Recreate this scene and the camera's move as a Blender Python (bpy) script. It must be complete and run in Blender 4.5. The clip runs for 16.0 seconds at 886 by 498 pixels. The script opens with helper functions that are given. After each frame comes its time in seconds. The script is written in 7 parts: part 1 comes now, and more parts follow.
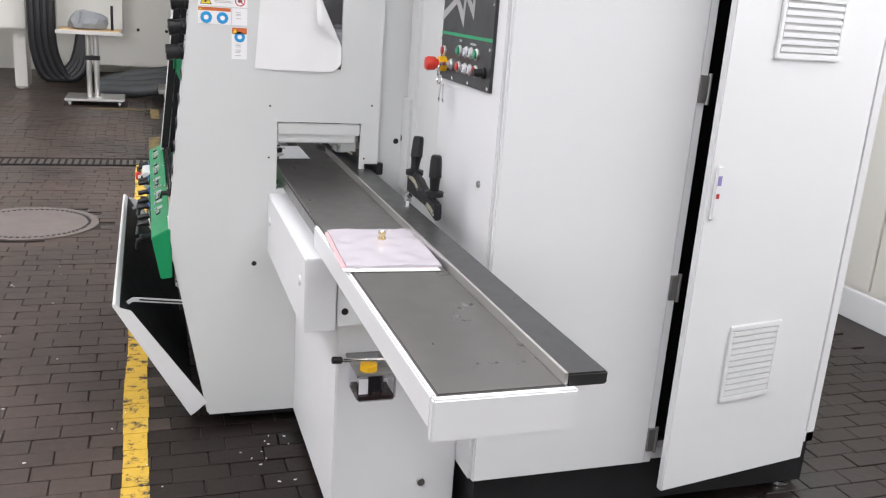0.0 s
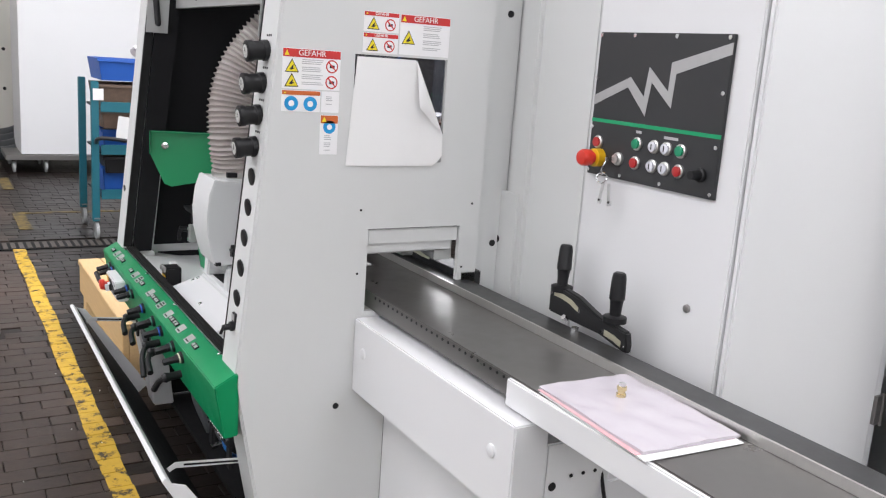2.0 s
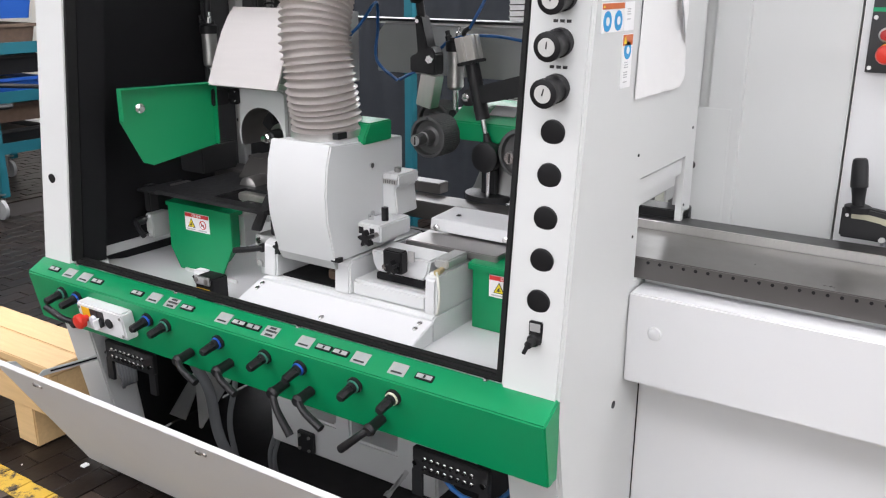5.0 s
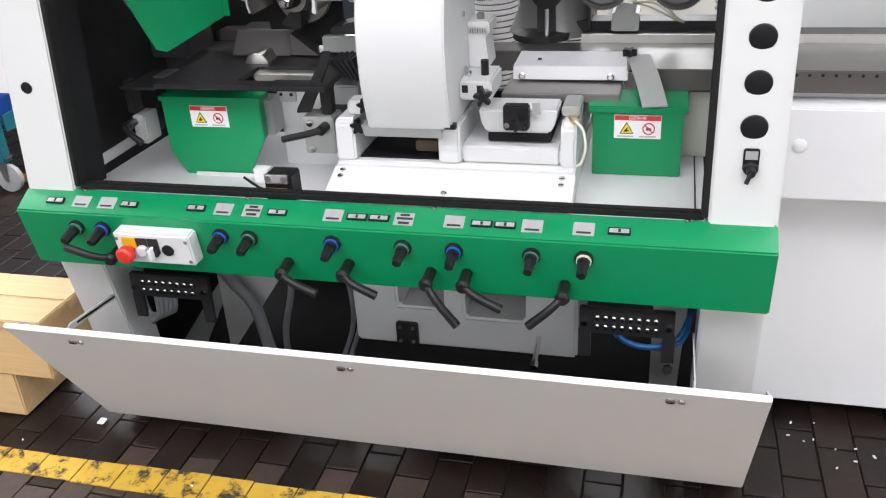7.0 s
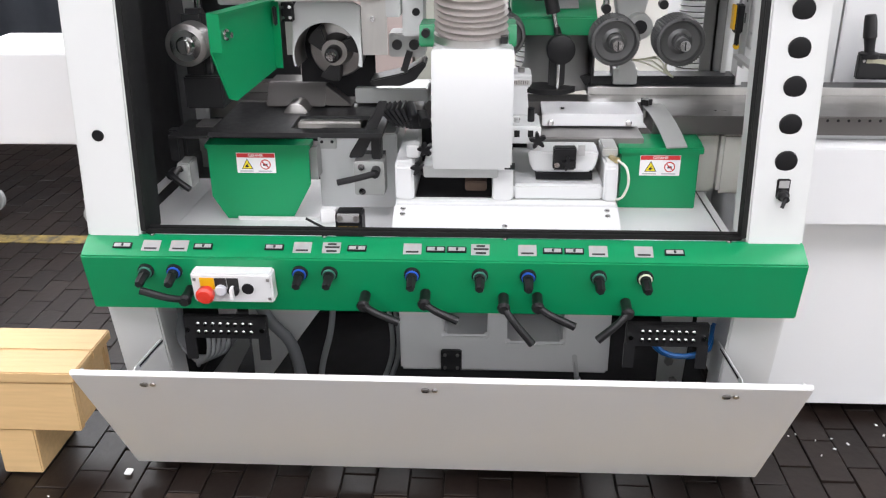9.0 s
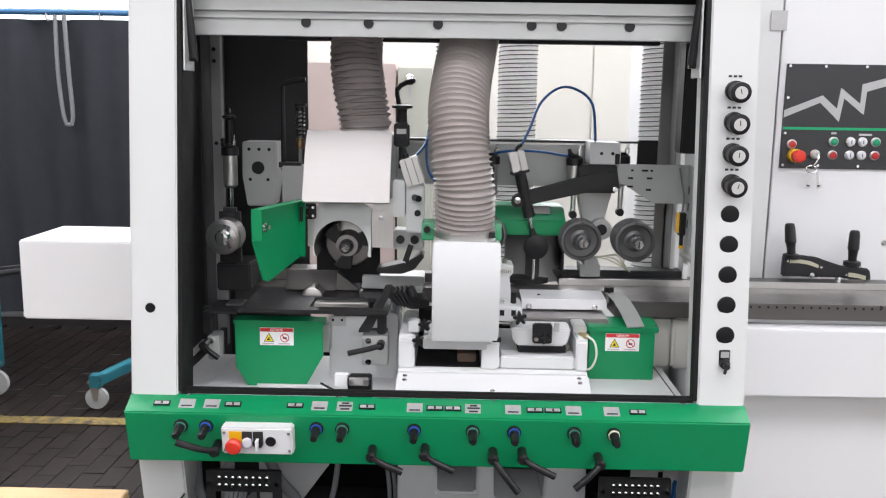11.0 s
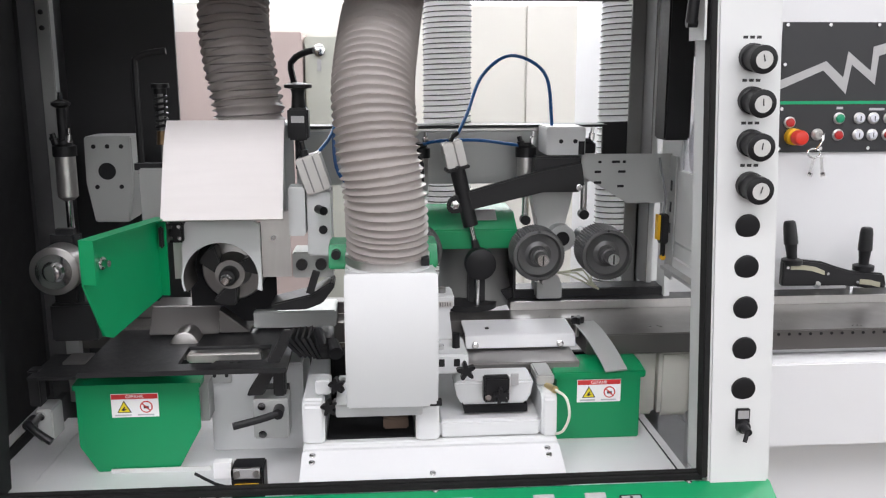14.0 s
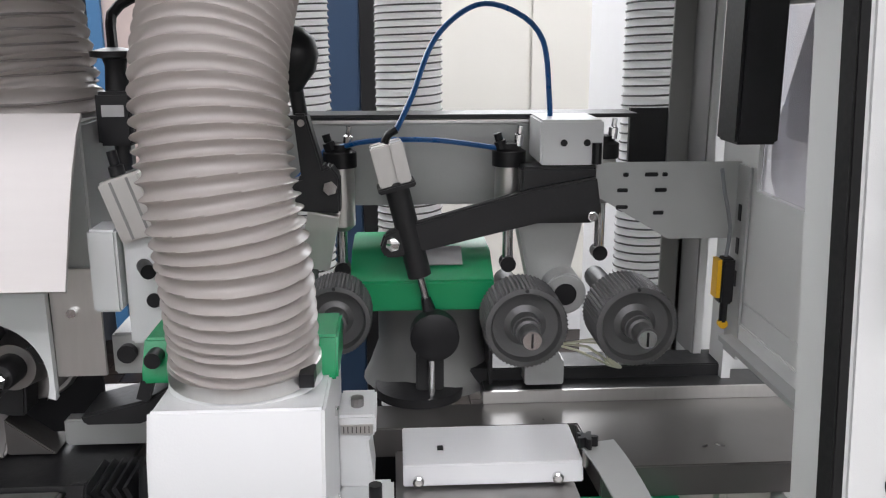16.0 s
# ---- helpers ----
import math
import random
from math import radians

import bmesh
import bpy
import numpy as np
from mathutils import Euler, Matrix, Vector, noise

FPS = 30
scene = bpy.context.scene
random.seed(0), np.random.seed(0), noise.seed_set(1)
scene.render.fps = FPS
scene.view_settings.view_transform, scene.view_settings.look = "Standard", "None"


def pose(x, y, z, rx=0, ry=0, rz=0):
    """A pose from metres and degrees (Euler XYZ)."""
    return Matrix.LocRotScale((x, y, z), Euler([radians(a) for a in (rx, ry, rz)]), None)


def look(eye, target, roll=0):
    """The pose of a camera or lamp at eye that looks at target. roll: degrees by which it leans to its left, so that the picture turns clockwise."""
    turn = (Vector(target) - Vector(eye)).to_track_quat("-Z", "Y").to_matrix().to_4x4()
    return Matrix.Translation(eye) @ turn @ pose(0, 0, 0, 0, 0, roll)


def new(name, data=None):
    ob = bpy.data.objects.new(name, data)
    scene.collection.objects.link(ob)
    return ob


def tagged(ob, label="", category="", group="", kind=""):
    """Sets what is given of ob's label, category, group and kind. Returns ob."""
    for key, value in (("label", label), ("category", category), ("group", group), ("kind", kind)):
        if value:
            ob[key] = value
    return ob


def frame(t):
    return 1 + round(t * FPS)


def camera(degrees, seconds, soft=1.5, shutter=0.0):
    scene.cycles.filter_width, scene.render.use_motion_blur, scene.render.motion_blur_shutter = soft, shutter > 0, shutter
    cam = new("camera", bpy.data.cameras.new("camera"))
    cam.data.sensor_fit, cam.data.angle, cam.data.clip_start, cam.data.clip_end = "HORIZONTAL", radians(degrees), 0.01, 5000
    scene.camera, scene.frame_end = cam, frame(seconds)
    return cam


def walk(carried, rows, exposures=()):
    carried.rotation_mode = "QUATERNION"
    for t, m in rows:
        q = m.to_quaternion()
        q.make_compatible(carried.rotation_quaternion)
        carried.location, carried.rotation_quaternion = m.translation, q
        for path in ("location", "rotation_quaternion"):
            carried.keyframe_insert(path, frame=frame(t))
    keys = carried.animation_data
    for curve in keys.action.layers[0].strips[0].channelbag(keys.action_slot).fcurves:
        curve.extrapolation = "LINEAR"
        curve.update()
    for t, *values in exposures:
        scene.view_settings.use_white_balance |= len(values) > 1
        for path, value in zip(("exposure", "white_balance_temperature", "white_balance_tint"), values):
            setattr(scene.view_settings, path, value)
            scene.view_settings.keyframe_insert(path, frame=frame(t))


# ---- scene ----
cam = camera(53.7, 16.0, soft=1.2)
PATH = [
    (0, (-0.001, -2.722, 1.411), (0.632, -0.905, 0.863), 4.2),
    (0.5, (-0.107, -2.536, 1.405), (0.529, -0.722, 0.853), 4.1),
    (1, (-0.289, -2.353, 1.416), (0.471, -0.581, 0.885), 3.1),
    (1.5, (-0.421, -2.128, 1.412), (0.465, -0.397, 0.945), 3.7),
    (2, (-0.552, -1.915, 1.433), (0.453, -0.238, 1.011), 4.1),
    (2.5, (-0.748, -1.706, 1.441), (0.424, -0.137, 1.037), 2.8),
    (3, (-0.862, -1.469, 1.431), (0.429, 0.007, 1.040), 2.6),
    (3.5, (-0.959, -1.269, 1.427), (0.425, 0.113, 1.007), 2.2),
    (4, (-1.136, -1.079, 1.403), (0.338, 0.191, 0.939), 1.6),
    (4.2, (-1.161, -0.972, 1.394), (0.347, 0.248, 0.910), 1.7),
    (6.3, (-1.301, -0.079, 1.353), (0.399, 0.601, 0.549), -3.5),
    (6.5, (-1.321, -0.004, 1.344), (0.392, 0.600, 0.509), -3.7),
    (7, (-1.388, 0.195, 1.348), (0.330, 0.674, 0.442), -3.6),
    (7.5, (-1.343, 0.371, 1.328), (0.383, 0.738, 0.386), -2.5),
    (8, (-1.376, 0.509, 1.341), (0.368, 0.690, 0.379), -1.7),
    (8.5, (-1.495, 0.640, 1.364), (0.273, 0.725, 0.433), -1.0),
    (9, (-1.633, 0.646, 1.383), (0.198, 0.748, 0.586), -0.5),
    (9.5, (-1.784, 0.632, 1.413), (0.115, 0.740, 0.795), -0.4),
    (10, (-1.938, 0.678, 1.402), (0.009, 0.755, 0.948), -0.4),
    (10.2, (-1.993, 0.711, 1.397), (-0.039, 0.765, 0.975), -0.1),
    (12.3, (-1.973, 0.716, 1.398), (0.007, 0.769, 1.121), 1.2),
    (12.5, (-1.902, 0.721, 1.410), (0.074, 0.750, 1.104), 1.1),
    (13, (-1.726, 0.678, 1.391), (0.247, 0.674, 1.059), 1.3),
    (13.2, (-1.652, 0.686, 1.399), (0.316, 0.652, 1.042), 0.9),
    (13.5, (-1.540, 0.691, 1.389), (0.424, 0.622, 1.017), 0.4),
    (14, (-1.377, 0.703, 1.405), (0.577, 0.557, 1.004), -0.1),
    (14.5, (-1.176, 0.623, 1.401), (0.771, 0.483, 0.966), 0.8),
    (15, (-1.000, 0.542, 1.400), (0.941, 0.442, 0.928), 0.9),
    (15.5, (-0.799, 0.542, 1.396), (1.137, 0.424, 0.909), 0.4),
    (16.0, (-0.626, 0.527, 1.398), (1.312, 0.416, 0.916), -0.1),
]
walk(cam, [(t, look(eye, target, roll)) for t, eye, target, roll in PATH],
     exposures=[(0.0, 0.01), (1.5, -0.01), (2.5, -0.19), (3.3, -0.21), (4.2, -0.03), (6.3, 0.23), (8.0, 0.29), (9.4, 0.25), (10.2, 0.11), (12.3, 0.09), (14.0, 0.07), (16.0, 0.01)])

# ---- world and lights ----
world = bpy.data.worlds.new("world")
scene.world = world
world.use_nodes = True
wn = world.node_tree.nodes
sky = wn.new("ShaderNodeTexSky")
sky.sky_type, sky.sun_disc, sky.sun_elevation, sky.sun_rotation = "NISHITA", False, radians(50), radians(60)
world.node_tree.links.new(sky.outputs[0], wn["Background"].inputs[0])
wn["Background"].inputs[1].default_value = 0.12


def area(name, eye, target, sx, sy, watts, colour=(1, 1, 1)):
    """Daylight through a roof light or window opening, or added fill light."""
    d = bpy.data.lights.new(name, "AREA")
    d.shape, d.size, d.size_y, d.energy, d.color = "RECTANGLE", sx, sy, watts, colour
    ob = new(name, d)
    ob.matrix_world = look(eye, target)
    return ob


area("roof_light", (-3.2, 1.0, 5.1), (-3.2, 1.0, 0), 2.4, 11.0, 480, (0.965, 0.944, 1.0))
area("roof_light", (1.7, 1.0, 5.1), (1.7, 1.0, 0), 1.8, 11.0, 385, (0.965, 0.944, 1.0))
area("window_light", (3.36, 1.5, 2.75), (0, 1.5, 1.6), 8.0, 1.7, 190, (0.95, 0.942, 1.0))
area("window_light", (-6.9, 0.5, 2.9), (0, 0.5, 1.2), 10.0, 2.6, 165, (0.95, 0.942, 1.0))
# Unseen fill lamp, added to brighten the faces turned towards -y.
area("window_light", (-1.0, -8.1, 2.9), (0.3, 0, 1.0), 8.0, 2.8, 330, (0.95, 0.942, 1.0))


# ---- helpers for materials ----
def mat(name, col, rough=0.5, metal=0.0, var=0.06, scale=6.0, bump=0.0, bscale=200.0, vary=0.0, spec=0.5, grain=None):
    m = bpy.data.materials.new(name)
    m.use_nodes = True
    n, l = m.node_tree.nodes, m.node_tree.links
    b = n["Principled BSDF"]
    b.inputs["Metallic"].default_value = metal
    b.inputs["Specular IOR Level"].default_value = spec
    tc = n.new("ShaderNodeTexCoord")
    mp = n.new("ShaderNodeMapping")
    l.new(tc.outputs["Object"], mp.inputs[0])
    if grain:
        mp.inputs["Scale"].default_value = grain
    nz = n.new("ShaderNodeTexNoise")
    nz.inputs["Scale"].default_value, nz.inputs["Detail"].default_value = scale, 6
    l.new(mp.outputs[0], nz.inputs[0])
    mix = n.new("ShaderNodeMix")
    mix.data_type = "RGBA"
    mix.inputs[6].default_value = (*[c * (1 - var) for c in col], 1)
    mix.inputs[7].default_value = (*[min(1, c * (1 + var)) for c in col], 1)
    l.new(nz.outputs[0], mix.inputs[0])
    out = mix.outputs[2]
    if vary:
        info = n.new("ShaderNodeObjectInfo")
        hs = n.new("ShaderNodeHueSaturation")
        mr = n.new("ShaderNodeMapRange")
        mr.inputs[3].default_value, mr.inputs[4].default_value = 1 - vary, 1 + vary
        l.new(info.outputs["Random"], mr.inputs[0])
        l.new(mr.outputs[0], hs.inputs["Value"])
        l.new(out, hs.inputs["Color"])
        out = hs.outputs[0]
    l.new(out, b.inputs["Base Color"])
    r2 = n.new("ShaderNodeTexNoise")
    r2.inputs["Scale"].default_value, r2.inputs["Detail"].default_value = scale * 4.3, 5
    l.new(mp.outputs[0], r2.inputs[0])
    rm = n.new("ShaderNodeMapRange")
    rm.inputs[3].default_value, rm.inputs[4].default_value = max(0.02, rough - 0.09), min(1, rough + 0.09)
    l.new(r2.outputs[0], rm.inputs[0])
    l.new(rm.outputs[0], b.inputs["Roughness"])
    if bump:
        bz = n.new("ShaderNodeTexNoise")
        bz.inputs["Scale"].default_value, bz.inputs["Detail"].default_value = bscale, 3
        l.new(mp.outputs[0], bz.inputs[0])
        bp = n.new("ShaderNodeBump")
        bp.inputs["Strength"].default_value, bp.inputs["Distance"].default_value = bump, 0.002
        l.new(bz.outputs[0], bp.inputs["Height"])
        l.new(bp.outputs[0], b.inputs["Normal"])
    return m


def emit(name, col, strength):
    m = bpy.data.materials.new(name)
    m.use_nodes = True
    b = m.node_tree.nodes["Principled BSDF"]
    b.inputs["Base Color"].default_value = (0, 0, 0, 1)
    b.inputs["Emission Color"].default_value = (*col, 1)
    b.inputs["Emission Strength"].default_value = strength
    return m


def glass(name, col, rough=0.05):
    m = bpy.data.materials.new(name)
    m.use_nodes = True
    b = m.node_tree.nodes["Principled BSDF"]
    b.inputs["Base Color"].default_value = (*col, 1)
    b.inputs["Roughness"].default_value = rough
    b.inputs["Transmission Weight"].default_value = 1.0
    b.inputs["IOR"].default_value = 1.45
    return m


WHITE = mat("powder_coat_white", (0.69, 0.695, 0.70), 0.45, var=0.02, scale=3, bump=0.12, bscale=900)
GREYW = mat("powder_coat_light_grey", (0.61, 0.62, 0.61), 0.5, var=0.02, scale=3, bump=0.14, bscale=800)
CASTW = mat("painted_casting_white", (0.63, 0.64, 0.64), 0.42, var=0.03, scale=9, bump=0.08, bscale=420)
GREEN = mat("powder_coat_green", (0.0, 0.235, 0.085), 0.38, var=0.06, scale=4, bump=0.12, bscale=700)
BLACK = mat("black_plastic", (0.010, 0.010, 0.011), 0.42, var=0.2, scale=40, spec=0.32)
BLACKM = mat("black_coated_metal", (0.02, 0.02, 0.021), 0.4, var=0.2, scale=20, bump=0.1, spec=0.3)
# Black for real linings and for shade put into recesses.
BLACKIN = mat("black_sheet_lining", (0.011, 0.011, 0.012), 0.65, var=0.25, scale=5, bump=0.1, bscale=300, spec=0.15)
RUBBER = mat("black_rubber", (0.012, 0.012, 0.012), 0.7, var=0.2, scale=30, spec=0.2)
STEEL = mat("ground_steel", (0.33, 0.32, 0.31), 0.32, 0.85, var=0.06, scale=3)
DSTEEL = mat("dark_steel_table", (0.155, 0.148, 0.142), 0.31, 0.7, var=0.08, scale=5)
ALU = mat("brushed_aluminium", (0.62, 0.61, 0.59), 0.32, 0.9, var=0.06, scale=14, grain=(1, 10, 1))
GALV = mat("grey_machined_plate", (0.42, 0.43, 0.42), 0.42, 0.35, var=0.07, scale=9, bump=0.1, bscale=200)
CHROME = mat("chrome", (0.75, 0.75, 0.75), 0.14, 1.0, var=0.05, scale=20)
ROLL = mat("cast_roller_grey", (0.10, 0.10, 0.10), 0.4, 0.4, var=0.12, scale=16, bump=0.2, bscale=160)
RED = mat("red_plastic", (0.62, 0.035, 0.02), 0.32, var=0.06, scale=20)
YELLOW = mat("yellow_plastic", (0.75, 0.42, 0.01), 0.4, var=0.05, scale=20)
BLUEP = mat("blue_air_line", (0.01, 0.09, 0.28), 0.3, var=0.08, scale=20)
CABLE = mat("grey_cable_sheath", (0.2, 0.21, 0.22), 0.5, var=0.06, scale=20)
LABELG = mat("grey_label_foil", (0.42, 0.42, 0.42), 0.4, 0.3, var=0.06, scale=60)
LABELW = mat("white_label_foil", (0.82, 0.82, 0.82), 0.4, var=0.02, scale=60)
LRED = mat("red_label_ink", (0.55, 0.03, 0.03), 0.45, var=0.04, scale=60)
LORANGE = mat("orange_label_ink", (0.55, 0.13, 0.03), 0.45, var=0.04, scale=60)
LYEL = mat("yellow_label_ink", (0.8, 0.65, 0.02), 0.45, var=0.04, scale=60)
LBLUE = mat("blue_label_ink", (0.01, 0.28, 0.6), 0.45, var=0.04, scale=60)
LINK = mat("black_label_ink", (0.02, 0.02, 0.02), 0.5, var=0.04, scale=60)
LGREY = mat("grey_label_ink", (0.45, 0.45, 0.46), 0.5, var=0.04, scale=60)
GREENB = mat("green_button", (0.01, 0.25, 0.12), 0.3, var=0.05, scale=40)
REDB = mat("red_button", (0.4, 0.02, 0.02), 0.3, var=0.05, scale=40)
WBUT = mat("clear_button", (0.62, 0.63, 0.68), 0.25, var=0.05, scale=40)
PAPER = mat("white_paper", (0.78, 0.78, 0.77), 0.75, var=0.02, scale=8, bump=0.1, bscale=400)
FILM = mat("plastic_sleeve", (0.44, 0.41, 0.44), 0.16, var=0.1, scale=14, bump=0.35, bscale=22)
COVER = mat("pale_stainless_sheet", (0.55, 0.525, 0.51), 0.45, 0.1, var=0.04, scale=8, grain=(1, 1, 12))
WIRE = mat("grey_hose_wire", (0.07, 0.07, 0.07), 0.5)
RIB = mat("hose_rib_grey", (0.20, 0.18, 0.17), 0.3)
# Grey for bare metal parts and for the added shade sheets.
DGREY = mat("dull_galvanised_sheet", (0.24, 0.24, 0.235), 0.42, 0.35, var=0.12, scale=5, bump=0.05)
DARKSHEET = mat("dark_grey_sheet", (0.038, 0.038, 0.04), 0.42, var=0.15, scale=3, bump=0.08, bscale=300, spec=0.4)
PINKP = mat("pink_paper", (0.58, 0.36, 0.38), 0.7, var=0.1, scale=8)
HOSE = mat("grey_suction_hose", (0.46, 0.43, 0.41), 0.2, 0.0, var=0.035, scale=7, bump=0.12, bscale=30)
HOSEW = mat("white_suction_hose", (0.90, 0.90, 0.89), 0.4, var=0.03, scale=10)


def let_through(m, col, share):
    """A thin plastic wall that lets some daylight through."""
    n, l = m.node_tree.nodes, m.node_tree.links
    t, mix = n.new("ShaderNodeBsdfTranslucent"), n.new("ShaderNodeMixShader")
    t.inputs[0].default_value = (*col, 1)
    mix.inputs[0].default_value = share
    out = [k for k in n if k.type == "OUTPUT_MATERIAL"][0]
    l.new(n["Principled BSDF"].outputs[0], mix.inputs[1])
    l.new(t.outputs[0], mix.inputs[2])
    l.new(mix.outputs[0], out.inputs[0])


let_through(HOSE, (0.70, 0.65, 0.62), 0.38)
let_through(HOSEW, (0.95, 0.95, 0.94), 0.65)
WOOD = mat("pale_spruce_wood", (0.58, 0.40, 0.20), 0.6, var=0.16, scale=6, grain=(14, 1, 14), bump=0.25, bscale=80, vary=0.1)
TEAL = mat("teal_painted_steel", (0.012, 0.13, 0.17), 0.45, var=0.12, scale=7)
BIN = mat("blue_plastic_bin", (0.02, 0.1, 0.42), 0.4, var=0.08, scale=8)
CLOTH = mat("slate_curtain", (0.020, 0.024, 0.031), 0.8, var=0.15, scale=4, bump=0.2, bscale=200)
BROWNG = mat("rusty_brown_parts", (0.13, 0.085, 0.06), 0.6, var=0.3, scale=30, bump=0.3, bscale=60)
CREAM = mat("cream_wall_paint", (0.66, 0.645, 0.59), 0.6, var=0.03, scale=1.5, bump=0.1, bscale=300)
WALLW = mat("white_wall_paint", (0.72, 0.72, 0.70), 0.7, var=0.04, scale=1.2, bump=0.15, bscale=200)
PINKW = mat("pinkish_panel_paint", (0.50, 0.41, 0.38), 0.6, var=0.06, scale=3, bump=0.1, bscale=100)


def worn_paint(name, col, bare, lo, hi):
    """Road paint rubbed through to the dirty block in patches."""
    m = mat(name, col, 0.6, var=0.2, scale=22, bump=0.4, bscale=60)
    n, l = m.node_tree.nodes, m.node_tree.links
    geo, nz, mr, mx = n.new("ShaderNodeNewGeometry"), n.new("ShaderNodeTexNoise"), n.new("ShaderNodeMapRange"), n.new("ShaderNodeMix")
    nz.inputs["Scale"].default_value, nz.inputs["Detail"].default_value, nz.inputs["Roughness"].default_value = 17, 9, 0.72
    l.new(geo.outputs["Position"], nz.inputs[0])
    mr.inputs[1].default_value, mr.inputs[2].default_value = lo, hi
    l.new(nz.outputs[0], mr.inputs[0])
    mx.data_type = "RGBA"
    b = n["Principled BSDF"]
    l.new(b.inputs["Base Color"].links[0].from_socket, mx.inputs[6])
    mx.inputs[7].default_value = (*bare, 1)
    l.new(mr.outputs[0], mx.inputs[0])
    l.new(mx.outputs[2], b.inputs["Base Color"])
    return m


LINE = worn_paint("worn_yellow_road_paint", (0.55, 0.35, 0.035), (0.035, 0.028, 0.022), 0.52, 0.60)
LINEF = worn_paint("faded_yellow_road_paint", (0.20, 0.14, 0.035), (0.03, 0.025, 0.02), 0.46, 0.6)
ACRYL = glass("clear_acrylic", (0.93, 0.92, 0.97), 0.06)
TANK = glass("clear_plastic_tank", (0.86, 0.84, 0.92), 0.12)
TANK.node_tree.nodes["Principled BSDF"].inputs["IOR"].default_value = 1.12
TANK.node_tree.nodes["Principled BSDF"].inputs["Alpha"].default_value = 0.55
DIAL = mat("dial_face", (0.55, 0.55, 0.53), 0.3, var=0.02, scale=60)
WINDOWSKY = emit("bright_sky_behind_window", (0.95, 0.98, 1.0), 3.0)


def floor_material(name, dark=1.0, gloss=0.5):
    m = bpy.data.materials.new(name)
    m.use_nodes = True
    n, l = m.node_tree.nodes, m.node_tree.links
    b = n["Principled BSDF"]
    b.inputs["Specular IOR Level"].default_value = gloss
    geo = n.new("ShaderNodeNewGeometry")
    nz = n.new("ShaderNodeTexNoise")
    nz.inputs["Scale"].default_value, nz.inputs["Detail"].default_value = 1.1, 8
    nf = n.new("ShaderNodeTexNoise")
    nf.inputs["Scale"].default_value, nf.inputs["Detail"].default_value = 38, 5
    for k in (nz, nf):
        l.new(geo.outputs["Position"], k.inputs[0])
    ramp = n.new("ShaderNodeValToRGB")
    ramp.color_ramp.elements[0].position, ramp.color_ramp.elements[1].position = 0.25, 0.8
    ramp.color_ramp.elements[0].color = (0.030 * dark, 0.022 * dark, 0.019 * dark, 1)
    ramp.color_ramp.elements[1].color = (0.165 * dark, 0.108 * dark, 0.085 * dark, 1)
    add = n.new("ShaderNodeMath")
    add.operation = "MULTIPLY_ADD"
    isl = geo.outputs["Random Per Island"]
    l.new(isl, add.inputs[0])
    add.inputs[1].default_value = 0.15
    l.new(nz.outputs[0], add.inputs[2])
    sub = n.new("ShaderNodeMath")
    sub.operation = "MULTIPLY_ADD"
    l.new(nf.outputs[0], sub.inputs[0])
    sub.inputs[1].default_value = 0.35
    l.new(add.outputs[0], sub.inputs[2])
    off = n.new("ShaderNodeMath")
    off.operation = "SUBTRACT"
    l.new(sub.outputs[0], off.inputs[0])
    off.inputs[1].default_value = 0.26
    l.new(off.outputs[0], ramp.inputs[0])
    l.new(ramp.outputs[0], b.inputs["Base Color"])
    mr = n.new("ShaderNodeMapRange")
    mr.inputs[3].default_value, mr.inputs[4].default_value = 0.24, 0.56
    l.new(nz.outputs[0], mr.inputs[0])
    l.new(mr.outputs[0], b.inputs["Roughness"])
    bp = n.new("ShaderNodeBump")
    bp.inputs["Strength"].default_value, bp.inputs["Distance"].default_value = 0.35, 0.003
    l.new(nf.outputs[0], bp.inputs["Height"])
    l.new(bp.outputs[0], b.inputs["Normal"])
    return m


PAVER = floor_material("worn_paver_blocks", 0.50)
PAVER_DARK = floor_material("oil_stained_paver_blocks", 0.13, 0.3)
JOINT = mat("dirty_paver_joint", (0.022, 0.018, 0.016), 0.8, var=0.3, scale=30)


# ---- helpers for geometry ----
WORLD = {}


def bmn():
    return bmesh.new()


def face(bm, vs):
    try:
        return bm.faces.new(vs)
    except ValueError:
        return None


def box(bm, x0, x1, y0, y1, z0, z1, m=None):
    v = [bm.verts.new((x, y, z)) for x in (x0, x1) for y in (y0, y1) for z in (z0, z1)]
    for q in ((0, 1, 3, 2), (4, 6, 7, 5), (0, 4, 5, 1), (2, 3, 7, 6), (0, 2, 6, 4), (1, 5, 7, 3)):
        face(bm, [v[i] for i in q])
    if m is not None:
        for k in v:
            k.co = m @ k.co
    return bm


def prism(bm, pts, axis, a, b):
    """A polygon pushed from a to b along an axis; pts are the other two coordinates in xyz order."""
    def at(p, s):
        return {"x": (s, p[0], p[1]), "y": (p[0], s, p[1]), "z": (p[0], p[1], s)}[axis]
    lo = [bm.verts.new(at(p, a)) for p in pts]
    hi = [bm.verts.new(at(p, b)) for p in pts]
    face(bm, lo), face(bm, hi[::-1])
    for i in range(len(pts)):
        j = (i + 1) % len(pts)
        face(bm, (lo[i], hi[i], hi[j], lo[j]))
    return bm


def frame_of(d):
    d = Vector(d).normalized()
    u = d.orthogonal().normalized()
    return d, u, d.cross(u)


